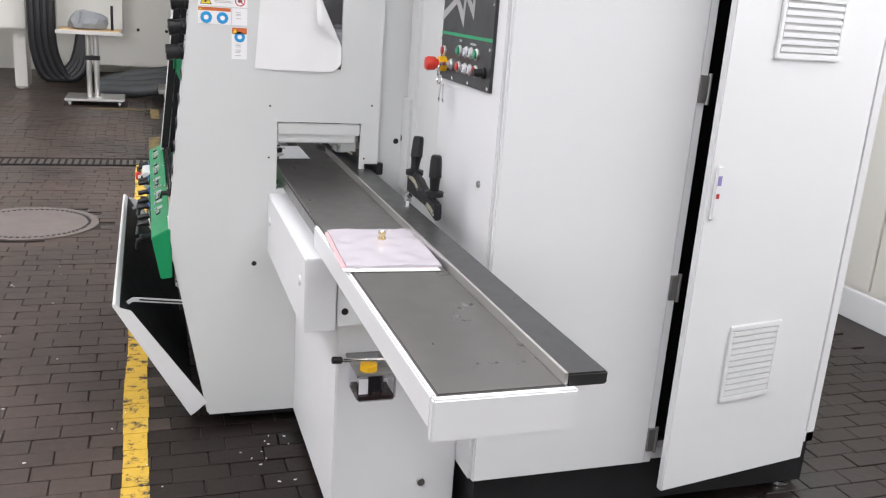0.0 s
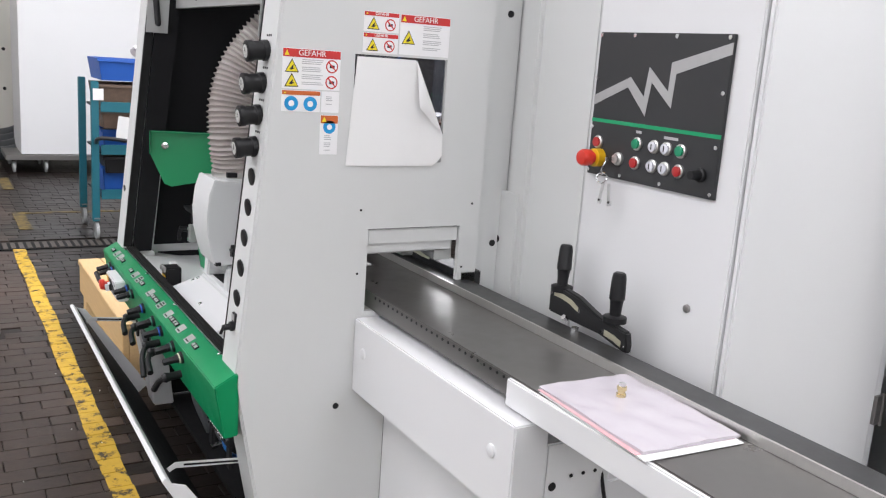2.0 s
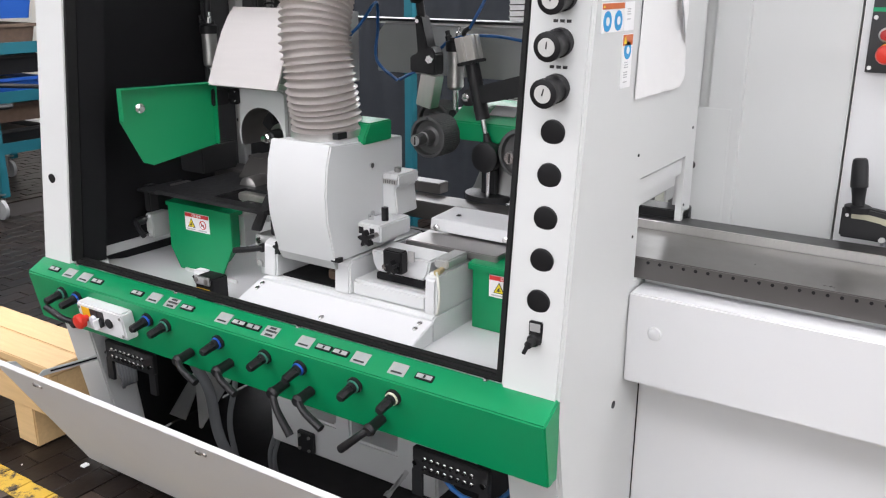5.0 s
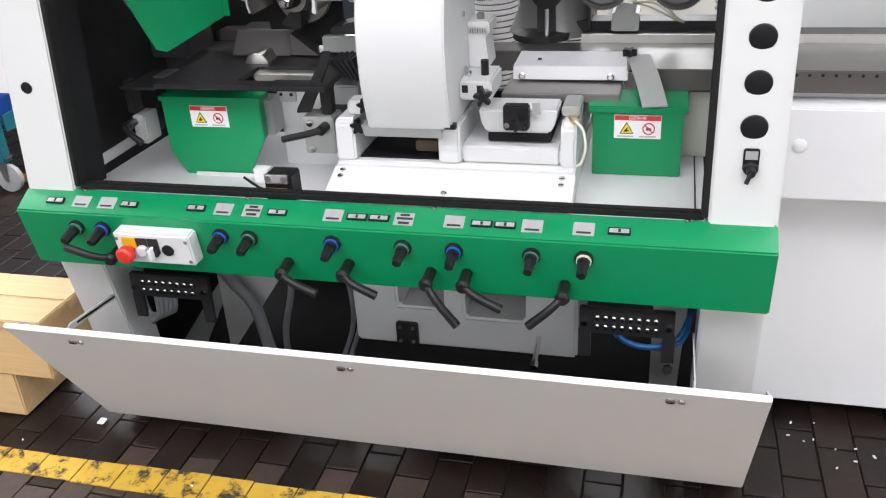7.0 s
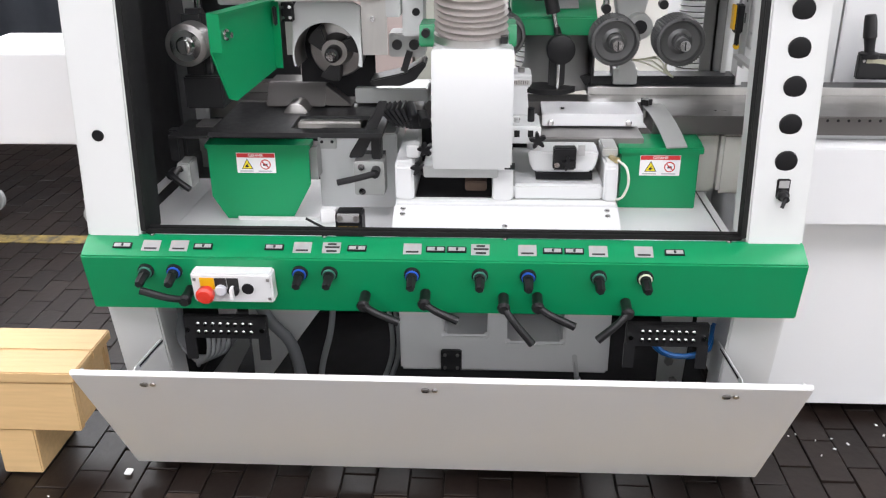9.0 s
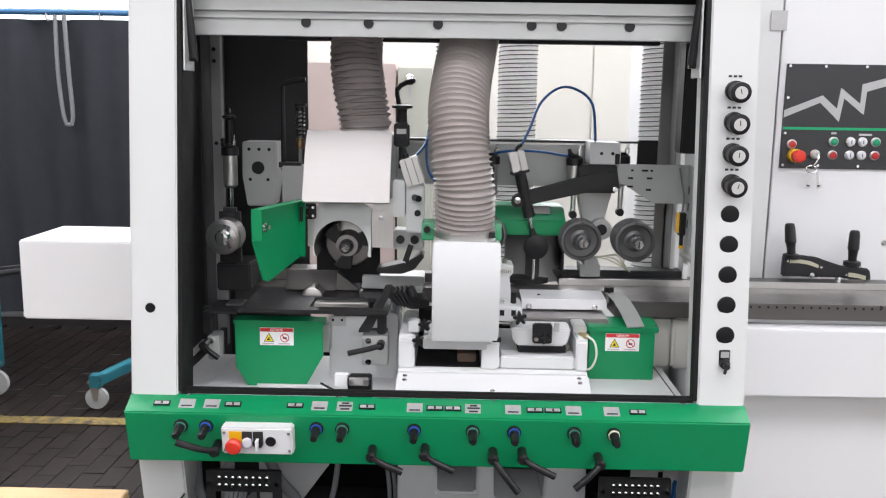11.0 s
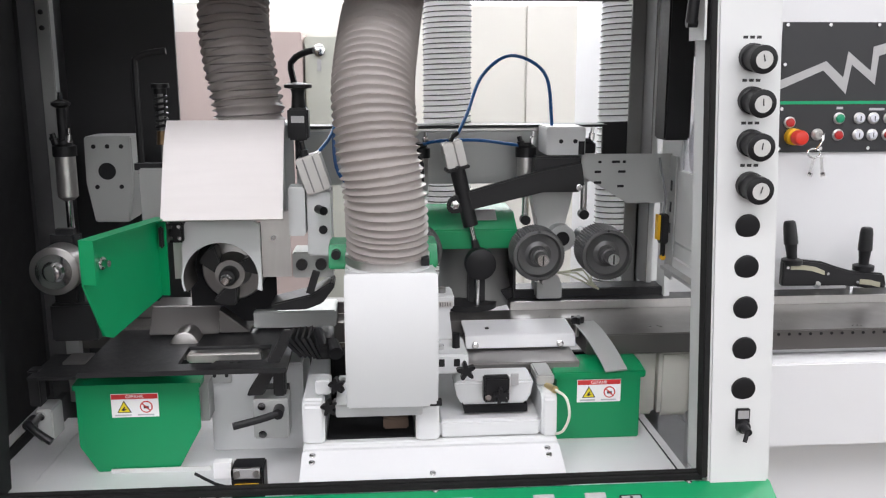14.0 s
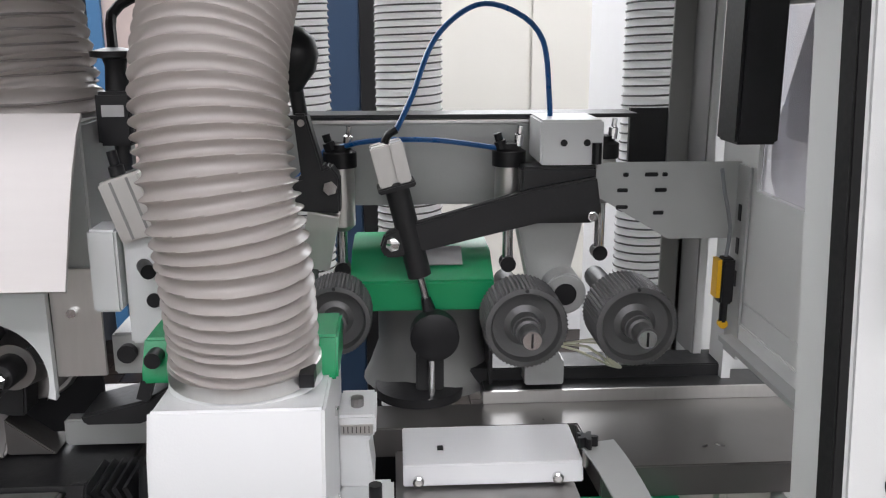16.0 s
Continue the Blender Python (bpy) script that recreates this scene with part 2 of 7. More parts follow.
def lathe(bm, base, way, prof, n=20):
    """Rings of (distance along way, radius), closed at both ends."""
    d, u, w = frame_of(way)
    base = Vector(base)
    rings = []
    for s, r in prof:
        rings.append([bm.verts.new(base + d * s + (u * math.cos(2 * math.pi * i / n) + w * math.sin(2 * math.pi * i / n)) * max(r, 1e-4)) for i in range(n)])
    for a, b in zip(rings, rings[1:]):
        for i in range(n):
            face(bm, (a[i], a[(i + 1) % n], b[(i + 1) % n], b[i]))
    face(bm, rings[0][::-1]), face(bm, rings[-1])
    return bm


def cyl(bm, p0, p1, r, n=20):
    d = Vector(p1) - Vector(p0)
    return lathe(bm, p0, d, [(0, r), (d.length, r)], n)


def smooth_path(pts, step):
    """A Catmull-Rom line through pts, sampled about every step."""
    p = [Vector(q) for q in pts]
    p = [2 * p[0] - p[1]] + p + [2 * p[-1] - p[-2]]
    out = []
    for i in range(1, len(p) - 2):
        k = max(2, int((p[i + 1] - p[i]).length / step))
        for j in range(k):
            t = j / k
            out.append(0.5 * ((2 * p[i]) + (p[i + 1] - p[i - 1]) * t + (2 * p[i - 1] - 5 * p[i] + 4 * p[i + 1] - p[i + 2]) * t * t + (3 * p[i] - p[i - 1] - 3 * p[i + 1] + p[i + 2]) * t ** 3))
    out.append(p[-2])
    return out


def sweep(bm, line, radius, n=8):
    d, u, w = frame_of(line[1] - line[0])
    prev = None
    for i, c in enumerate(line):
        t = (line[min(i + 1, len(line) - 1)] - line[max(i - 1, 0)]).normalized()
        u = (u - t * u.dot(t)).normalized()
        w = t.cross(u)
        rr = [radius(i, k / n) for k in range(n)] if callable(radius) else [radius] * n
        ring = [bm.verts.new(c + (u * math.cos(2 * math.pi * k / n) + w * math.sin(2 * math.pi * k / n)) * rr[k]) for k in range(n)]
        if prev:
            for k in range(n):
                face(bm, (prev[k], prev[(k + 1) % n], ring[(k + 1) % n], ring[k]))
        else:
            face(bm, ring[::-1])
        prev = ring
    face(bm, prev)
    return bm


def tube(bm, pts, r, n=8, step=0.02):
    return sweep(bm, smooth_path(pts, step), r, n)


def plates(bm, quads, axis, a, b):
    """Flat polygons sharing edges, pushed from a to b as one sheet."""
    seen = {}

    def vert(p):
        k = (round(p[0], 4), round(p[1], 4))
        if k not in seen:
            seen[k] = bm.verts.new({"x": (a, *k), "y": (k[0], a, k[1]), "z": (*k, a)}[axis])
        return seen[k]
    fs = [face(bm, [vert(p) for p in q]) for q in quads]
    r = bmesh.ops.extrude_face_region(bm, geom=[f for f in fs if f])
    i = "xyz".index(axis)
    for v in r["geom"]:
        if isinstance(v, bmesh.types.BMVert):
            v.co[i] = b
    return bm


def disc_rect(bm, cy, cz, r, y0, y1, z0, z1, x0, x1, n=32):
    """A plate across x, y0..y1 by z0..z1, with a round hole."""
    inner, outer = [], []
    for i in range(n):
        a = 2 * math.pi * i / n
        c, s = math.cos(a), math.sin(a)
        inner.append((cy + r * c, cz + r * s))
        k = min([((y1 if c > 0 else y0) - cy) / c if abs(c) > 1e-6 else 1e9, ((z1 if s > 0 else z0) - cz) / s if abs(s) > 1e-6 else 1e9])
        outer.append((cy + k * c, cz + k * s))
    return plates(bm, [(inner[i], outer[i], outer[(i + 1) % n], inner[(i + 1) % n]) for i in range(n)], "x", x0, x1)


def thing(name, at, label, category, group="", kind=""):
    ob = new(name)
    ob.empty_display_size = 0.1
    ob.location = at
    WORLD[ob.name] = Vector(at)
    return tagged(ob, label, category, group, kind)


def part(name, bm, material, parent=None, label="", bev=0.0, flat=False, seg=2):
    """Links a bmesh as one mesh object under a thing or part, its origin in its middle."""
    bmesh.ops.recalc_face_normals(bm, faces=bm.faces)
    if bev:
        es = [e for e in bm.edges if len(e.link_faces) == 2 and e.calc_face_angle(0) > 0.5]
        bmesh.ops.bevel(bm, geom=es, offset=bev, segments=seg, affect="EDGES", clamp_overlap=True)
    lo = Vector([min(v.co[i] for v in bm.verts) for i in range(3)])
    hi = Vector([max(v.co[i] for v in bm.verts) for i in range(3)])
    c = (lo + hi) / 2
    bmesh.ops.translate(bm, verts=bm.verts, vec=-c)
    me = bpy.data.meshes.new(name)
    bm.to_mesh(me)
    bm.free()
    me.materials.append(material)
    if not flat:
        me.shade_smooth()
        me.set_sharp_from_angle(angle=radians(35))
    ob = new(name, me)
    WORLD[ob.name] = c
    ob.location = c if parent is None else c - WORLD[parent.name]
    if parent is not None:
        ob.parent = parent
    if label:
        ob["label"] = label
    return ob


def again(ob, at, parent=None):
    """One more object on the same mesh, with its middle at a place."""
    o = new(ob.name.split(".")[0], ob.data)
    p = parent if parent is not None else ob.parent
    WORLD[o.name] = Vector(at)
    o.location = Vector(at) - (WORLD[p.name] if p else Vector())
    o.parent = p
    if "label" in ob:
        o["label"] = ob["label"]
    return o


def words(name, text, size, m, material, parent, label=""):
    """Built-in lettering as a thin mesh, placed by a matrix."""
    cu = bpy.data.curves.new(name, "FONT")
    cu.body, cu.size, cu.align_x, cu.align_y, cu.extrude = text, size, "CENTER", "CENTER", 0.0003
    tmp = bpy.data.objects.new(name, cu)
    me = bpy.data.meshes.new_from_object(tmp)
    bpy.data.objects.remove(tmp)
    bm = bmn()
    bm.from_mesh(me)
    bmesh.ops.transform(bm, matrix=m, verts=bm.verts)
    return part(name, bm, material, parent, label, flat=True)


def setting(ob, label="", category=""):
    return tagged(ob, label, category, kind="structure")


# ---- hall ----
setting(part("ground", box(bmn(), -7.2, 3.6, -8.2, 14.2, -0.2, -0.012), JOINT), "dark grimy paver joints of the workshop ground", "floor")
b = bmn()
plates(b, [((-8.2, 0.0), (14.2, 0.0), (14.2, 1.75), (-8.2, 1.75))], "x", 3.4, 3.6)
for y0, y1 in ((-8.2, -3.4), (6.2, 14.2)):
    box(b, 3.4, 3.6, y0, y1, 1.75, 3.7)
box(b, 3.4, 3.6, -8.2, 14.2, 3.7, 5.2)
wall_east = setting(part("wall_east", b, CREAM), "cream painted workshop wall below a window band", "wall")
b = bmn()
for y0 in (-3.4, -1.0, 1.4, 3.8):
    box(b, 3.45, 3.53, y0, y0 + 0.05, 1.75, 3.7)
box(b, 3.45, 3.53, -3.4, 6.2, 2.7, 2.75)
setting(part("window_1", b, CREAM), "long workshop window band with slim bars", "window")
setting(part("backdrop", box(bmn(), 4.2, 4.25, -6, 9, 0.5, 5), WINDOWSKY), "bright overcast daylight behind the windows", "sky")
b = bmn()
for i in range(14):
    y = -3.2 + i * 0.62
    if 0.85 < y + 0.3 < 1.7:
        continue
    box(b, 3.385, 3.4, y + 0.006, y + 0.614, 0.16, 1.74)
setting(part("wall_panel", b, CREAM, bev=0.003), "cream sheet wall panels with narrow seams", "wall panel")
setting(part("baseboard", box(bmn(), 3.37, 3.4, -8, 14, -0.01, 0.14), WHITE, bev=0.004), "white skirting along the workshop wall", "skirting")
setting(part("wall_west", box(bmn(), -7.2, -7.0, -8.2, 14.2, -0.2, 5.2), WALLW), "pale workshop wall", "wall")
setting(part("wall_south", box(bmn(), -7.2, 3.6, -8.4, -8.2, -0.2, 5.2), WALLW), "pale workshop wall", "wall")
setting(part("wall_north", box(bmn(), -7.2, 3.6, 11.6, 11.8, -0.2, 5.2), CREAM), "cream workshop end wall", "wall")
setting(part("ceiling", box(bmn(), -7.2, 3.6, -8.4, 14.2, 5.2, 5.4), WALLW), "pale workshop ceiling with roof lights", "ceiling")

# ---- planer: frame, end plates, rail ----
planer = thing("four_sided_planer", (0.4, 0.75, 0), "white and green four-sided planing machine, hood open", "woodworking machine")


def front(z):
    """Front line of the end plates and pillars at a height."""
    if z < 0.645:
        return 0.165 + (0.048 - 0.165) * (z - 0.035) / 0.61
    return 0.048 + (z - 0.645) * 0.1


def strip(z0, z1, xa, xb):
    f0 = front(z0) + 0.006 if xa is None else xa
    f1 = front(z1) + 0.006 if xa is None else xa
    return ((f0, z0), (xb, z0), (xb, z1), (f1, z1))


b = plates(bmn(), [strip(0.035, 0.645, None, 0.45), strip(0.645, 0.80, None, 0.45), strip(0.80, 1.012, None, 0.377), strip(1.012, 1.178, None, 0.377), strip(1.178, 1.432, None, 0.32), strip(1.432, 1.86, None, 0.32),
                  ((0.642, 0.85), (0.70, 0.85), (0.70, 1.012), (0.642, 1.012)), ((0.377, 1.012), (0.642, 1.012), (0.642, 1.178), (0.377, 1.178)), ((0.642, 1.012), (0.70, 1.012), (0.70, 1.178), (0.642, 1.178)),
                  ((0.57, 1.178), (0.70, 1.178), (0.70, 1.432), (0.57, 1.432)), ((0.32, 1.432), (0.57, 1.432), (0.57, 1.86), (0.32, 1.86)), ((0.57, 1.432), (0.70, 1.432), (0.70, 1.86), (0.57, 1.86))], "y", 0.0, 0.014)
plate_in = part("end_plate", b, GREYW, planer, "light grey sheet end plate with window and slot")
b = bmn()
box(b, 0.70, 0.80, 0.028, 0.04, 0.3, 1.86)
part("side_flange", b, GREYW, planer)
# Added thin dark sheet: shade of the flange's inner face, put into colour.
part("flange_liner", box(bmn(), 0.702, 0.783, 0.0405, 0.043, 0.88, 1.86), DGREY, planer, "added darker grey sheet for the shaded inner face")
b = plates(bmn(), [strip(0.035, 0.645, None, 0.75), strip(0.645, 1.86, None, 0.75)], "y", 1.486, 1.5)
part("end_plate", b, GREYW, planer)
for y0, y1, nm in ((0.003, 0.116, "pillar"), (1.384, 1.497, "pillar")):
    f = [(front(z), z) for z in (0.66, 1.86)]
    b = prism(bmn(), [f[0], f[1], (f[1][0] + 0.11, 1.86), (f[0][0] + 0.11, 0.66)], "y", y0, y1)
    pil = part(nm, b, GREYW, planer, "light grey leaning front pillar", bev=0.004)
    b = prism(bmn(), [(0.045, 0.66), (0.165, 0.66), (0.24, 0.035), (front(0.035), 0.035)], "y", y0 + 0.002, y1 - 0.002)
    part("leg", b, GREYW, planer, "", bev=0.004)
    yy = y1 if y0 < 0.5 else y0 - 0.012
    b = prism(bmn(), [(front(0.68) + 0.001, 0.68), (front(1.72) + 0.001, 1.72), (front(1.72) + 0.03, 1.72), (front(0.68) + 0.03, 0.68)], "y", yy, yy + 0.012)
    part("door_seal", b, RUBBER, planer, "black rubber edge seal", bev=0.002)
# green control rail
b = prism(bmn(), [(0.0, 0.645), (0.05, 0.673), (0.06, 0.673), (0.06, 0.515), (0.026, 0.511)], "y", 0.0, 1.5)
rail = part("control_rail", b, GREEN, planer, "long green folded sheet control rail", bev=0.003)
for k in range(3):
    part("seal_rib", box(bmn(), 0.062 + k * 0.01, 0.07 + k * 0.01, 0.122, 1.378, 0.672, 0.682 + 0.002 * (k % 2)), RUBBER, planer, "black rubber seal rib", bev=0.001)
part("deck", box(bmn(), 0.07, 0.62, 0.116, 0.862, 0.632, 0.646), WHITE, planer, "white sheet chip deck")
part("deck", prism(bmn(), [(0.07, 0.655), (0.15, 0.640), (0.28, 0.612), (0.62, 0.606), (0.62, 0.595), (0.07, 0.595)], "y", 0.866, 1.384), WHITE, planer, "white sloping sheet chip deck")
b = bmn()
box(b, 0.095, 0.097, 0.02, 1.48, 0.5, 0.64)
part("rail_back", b, BLACKM, planer)
# rear parts of the housing
part("roof", box(bmn(), 0.17, 0.80, 0.0, 1.5, 1.86, 1.90), GREYW, planer)
b = prism(bmn(), [(0.235, 1.545), (0.26, 1.545), (0.26, 1.632), (0.222, 1.632), (0.222, 1.604), (0.235, 1.604), (0.235, 1.592), (0.228, 1.592), (0.228, 1.586), (0.235, 1.586)], "y", 0.13, 1.37)
bar = part("hood_beam", b, GALV, planer, "brushed aluminium cross beam with dark holes", bev=0.001)
for y in (1.09, 0.935, 0.763, 0.532, 0.458, 0.29):
    part("hole_plug", cyl(bmn(), (0.235, y, 1.578), (0.2315, y, 1.578), 0.0125, 20), BLACK, bar)
b = bmn()
prism(b, [(0.16, 1.70), (0.19, 1.70), (0.26, 1.64), (0.24, 1.632), (0.15, 1.69)], "y", 0.118, 1.382)
box(b, 0.15, 0.72, 0.118, 1.382, 1.70, 1.72)
part("raised_hood", b, BLACKIN, planer, "black lined hood, raised open")
b = bmn()
box(b, 0.735, 0.765, 0.10, 1.24, 1.565, 1.60)
part("rear_beam", b, BLACKM, planer, "", bev=0.002)
# left lining, post and rear black panel
part("seal_strip", prism(bmn(), [(front(0.68) + 0.032, 0.66), (front(1.70) + 0.032, 1.70), (front(1.70) + 0.115, 1.70), (front(0.68) + 0.10, 0.66)], "y", 1.377, 1.383), BLACKIN, planer, "black strip behind the pillar")
part("end_lining", prism(bmn(), [(0.14, 0.66), (0.20, 1.70), (0.73, 1.70), (0.73, 0.66)], "y", 1.478, 1.484), BLACKIN, planer, "black lining of the end plate")
part("leg_lining", prism(bmn(), [(0.21, 0.04), (0.15, 0.50), (0.20, 0.63), (0.74, 0.63), (0.74, 0.04)], "y", 1.477, 1.4835), BLACKIN, planer, "black sheet on the lower inside of the end plate")
part("deck_end", prism(bmn(), [(0.17, 0.632), (0.28, 0.611), (0.62, 0.605), (0.62, 0.595), (0.17, 0.595)], "y", 1.386, 1.476), WHITE, planer, "white sheet deck end")
post_ = part("corner_post", box(bmn(), 0.735, 0.765, 1.440, 1.476, 0.60, 1.70), GALV, planer, "grey upright steel post", bev=0.002)
for z in (1.5, 1.535, 1.25, 0.95):
    part("post_bolt", lathe(bmn(), (0.735, 1.458, z), (-1, 0, 0), [(0, 0.006), (0.004, 0.006), (0.005, 0.004)], 8), BLACKM, post_)
part("rear_lining", box(bmn(), 0.90, 0.91, 1.20, 1.49, 0.3, 1.7), DARKSHEET, planer, "black rear lining panel")
part("rear_lining", box(bmn(), 0.63, 0.90, 1.47, 1.486, 0.3, 1.7), DARKSHEET, planer, "black rear lining panel")
for y, s in ((1.365, 1), (0.138, -1)):
    b = bmn()
    plates(b, [((0.13, 1.455), (0.205, 1.455), (0.215, 1.62), (0.145, 1.68))], "y", y - 0.002, y + 0.002)
    br = part("strut_bracket", b, GALV, planer)
    b = bmn()
    cyl(b, (0.17, y - s * 0.012, 1.485), (0.15, y + s * 0.006, 1.75), 0.0105)
    cyl(b, (0.17, y - s * 0.02, 1.485), (0.17, y, 1.485), 0.008)
    part("gas_strut", b, BLACK, planer, "black gas spring strut")
# lower part: added black sheet over the floor, frame, casting
part("sump_lining", box(bmn(), 0.24, 0.95, 0.02, 1.48, 0.012, 0.03), BLACKIN, planer, "black sheet over the floor under the machine")
part("rear_sheet", box(bmn(), 0.93, 0.95, 0.02, 1.48, 0.03, 0.632), BLACKIN, planer)
b = prism(bmn(), [(0.353, 0.262), (0.854, 0.262), (0.854, 0.50), (0.752, 0.50), (0.748, 0.362), (0.645, 0.362), (0.641, 0.50), (0.600, 0.50), (0.596, 0.345), (0.465, 0.345), (0.461, 0.50), (0.353, 0.50)], "x", 0.20, 0.50)
under = part("machine_bed", b, CASTW, planer, "white painted cast machine bed", bev=0.006)
# Black plate behind the notches stands for their shade.
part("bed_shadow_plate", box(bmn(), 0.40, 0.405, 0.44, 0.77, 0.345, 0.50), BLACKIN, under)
part("bolt_plate", box(bmn(), 0.186, 0.2, 0.705, 0.755, 0.27, 0.325), BLACKM, under, "", bev=0.003)
for y in (0.715, 0.745):
    for z in (0.28, 0.315):
        part("screw", cyl(bmn(), (0.186, y, z), (0.182, y, z), 0.004, 8), STEEL, under)
part("stud", cyl(bmn(), (0.2, 0.435, 0.31), (0.12, 0.435, 0.285), 0.006, 12), CHROME, under)
part("stud_nut", cyl(bmn(), (0.135, 0.435, 0.29), (0.12, 0.435, 0.285), 0.009, 6), CHROME, under)
b = prism(bmn(), [(1.246, 0.62), (1.246, 0.13), (1.236, 0.13), (1.05, 0.39), (1.05, 0.62)], "x", 0.30, 0.304)
part("gusset", b, GREYW, planer, "light grey triangular gusset sheet")
part("gusset", prism(bmn(), [(1.40, 0.12), (1.33, 0.12), (1.26, 0.25), (1.26, 0.31)], "x", 0.32, 0.324), GALV, planer, "grey slanting stay sheet")
b = prism(bmn(), [(0.11, 0.60), (0.20, 0.60), (0.20, 0.05), (0.14, 0.05)], "x", 0.36, 0.366)
part("gusset", b, GREYW, planer)
for y in (0.16, 0.175):
    part("gusset_bolt", cyl(bmn(), (0.36, y, 0.15 + (y - 0.16) * 4), (0.35, y, 0.15 + (y - 0.16) * 4), 0.012, 6), STEEL, planer)
# dropped front flap
b = prism(bmn(), [(-0.12, 0.43), (-0.112, 0.438), (-0.104, 0.432), (0.126, 0.047), (0.112, 0.036)], "y", -0.004, 1.508)
flap = part("front_flap", b, WHITE, planer, "white sheet flap hanging open on stays", bev=0.002)
for y0 in (-0.003, 1.505):
    b = prism(bmn(), [(-0.106, 0.425), (-0.064, 0.412), (0.165, 0.082), (0.124, 0.045)], "y", y0, y0 + 0.003)
    part("flap_return", b, WHITE, flap)
part("flap_back", prism(bmn(), [(-0.098, 0.424), (-0.095, 0.424), (0.128, 0.054), (0.125, 0.054)], "y", 0.01, 1.49), BLACKIN, flap, "dark back sheet of the flap")
for y in (1.36, 0.77, 0.16):
    lock = part("quarter_lock", lathe(bmn(), (-0.1015, y, 0.400), (-0.85, 0, -0.52), [(0, 0.009), (0.004, 0.009), (0.005, 0.007)], 18), STEEL, flap, "bright quarter-turn lock")
    part("lock_slot", box(bmn(), -0.107, -0.104, y - 0.006, y + 0.006, 0.3965, 0.3985), BLACK, lock)
    part("lock_rivet", lathe(bmn(), (-0.1015, y - 0.019, 0.400), (-0.85, 0, -0.52), [(0, 0.0065), (0.004, 0.006)], 12), STEEL, lock)
for y, s in ((0.118, 1), (1.392, -1)):
    stay = part("flap_stay", prism(bmn(), [(0.135, 0.380), (0.135, 0.394), (-0.06, 0.414), (-0.085, 0.398), (-0.085, 0.384), (-0.06, 0.399)], "y", y, y + 0.003), GREYW, planer, "slotted pale metal stay")
    part("stay_slot", prism(bmn(), [(0.11, 0.3865), (0.11, 0.3915), (-0.04, 0.4075), (-0.04, 0.4025)], "y", y - 0.0008, y + 0.0038), BLACKIN, stay)

# ---- rail fittings ----


def ry(px):
    return (1433 - px) / 1302 * 1.5


slope = math.degrees(math.atan2(0.028, 0.05))
RT = pose(0, 0, 0, 0, -slope, 0)


def on_rail(y, s):
    """A frame on the rail's upper slope, s metres behind the front fold; x up the slope."""
    a = math.atan2(0.028, 0.05)
    return Matrix.Translation((s * math.cos(a), y, 0.645 + s * math.sin(a) + 0.0)) @ RT


def tag(px, kind):
    y = ry(px)
    m = on_rail(y, 0.030)
    if kind == "L" or kind == "D":
        p = part("rail_label", box(bmn(), -0.014, 0.014, -0.019, 0.019, 0.0, 0.0012, m), LABELG, rail, "square grey scale label")
        if kind == "L":
            part("printed_bar", box(bmn(), -0.010, -0.006, -0.013, 0.013, 0.0012, 0.0018, m), LINK, p)
        else:
            for a, w in ((-0.009, 0.012), (0.001, 0.017), (0.009, 0.010)):
                part("printed_bar", box(bmn(), a - 0.0025, a + 0.0025, -w, w * 0.8, 0.0012, 0.0018, m), LINK, p)
    else:
        p = part("position_counter", box(bmn(), -0.009, 0.006, -0.020, 0.020, 0.0, 0.004, m), BLACK, rail, "small black framed position counter", bev=0.001)
        part("counter_window", box(bmn(), -0.006, 0.003, -0.017, 0.017, 0.004, 0.0045, m), LABELG, p)
        part("counter_digit", box(bmn(), -0.005, 0.002, -0.003, 0.002, 0.0045, 0.0049, m), BLACKM, p)


for px, k in ((205, "s"), (258, "L"), (310, "L"), (355, "s"), (486, "s"), (537, "L"), (590, "D"), (637, "s"), (737, "L"), (779, "s"), (817, "s"), (859, "D"), (943, "L"), (988, "s"), (1026, "s"), (1069, "L"), (1149, "L"), (1203, "s")):
    tag(px, k)
for y in (1.36, 0.99, 0.61, 0.15):
    part("rail_screw", lathe(bmn(), (0.055, y, 0.672), (0, 0, 1), [(0, 0.006), (0.002, 0.006), (0.004, 0.003)], 10), CHROME, rail)
COL = {"b": mat("blue_ring", (0.02, 0.1, 0.5), 0.4), "g": mat("green_ring", (0.05, 0.2, 0.15), 0.4), "w": mat("pale_ring", (0.7, 0.7, 0.55), 0.4)}
for px, c in ((249, "g"), (302, "b"), (533, "b"), (587, "g"), (737, "b"), (859, "g"), (945, "b"), (1070, "g"), (1152, "w")):
    y = ry(px)
    o = Vector((0.0065, y, 0.612))
    w = Vector((-1, 0, -0.2)).normalized()
    k = part("spindle_knob", lathe(bmn(), o, w, [(0, 0.017), (0.006, 0.017), (0.008, 0.012), (0.02, 0.011)], 16), BLACK, rail, "black spindle end for a crank")
    part("colour_ring", lathe(bmn(), o + w * 0.0075, w, [(0, 0.014), (0.004, 0.014)], 16), COL[c], k)
    part("square_shank", lathe(bmn(), o + w * 0.018, w, [(0, 0.0105), (0.03, 0.0098), (0.034, 0.008)], 6), BLACK, k)


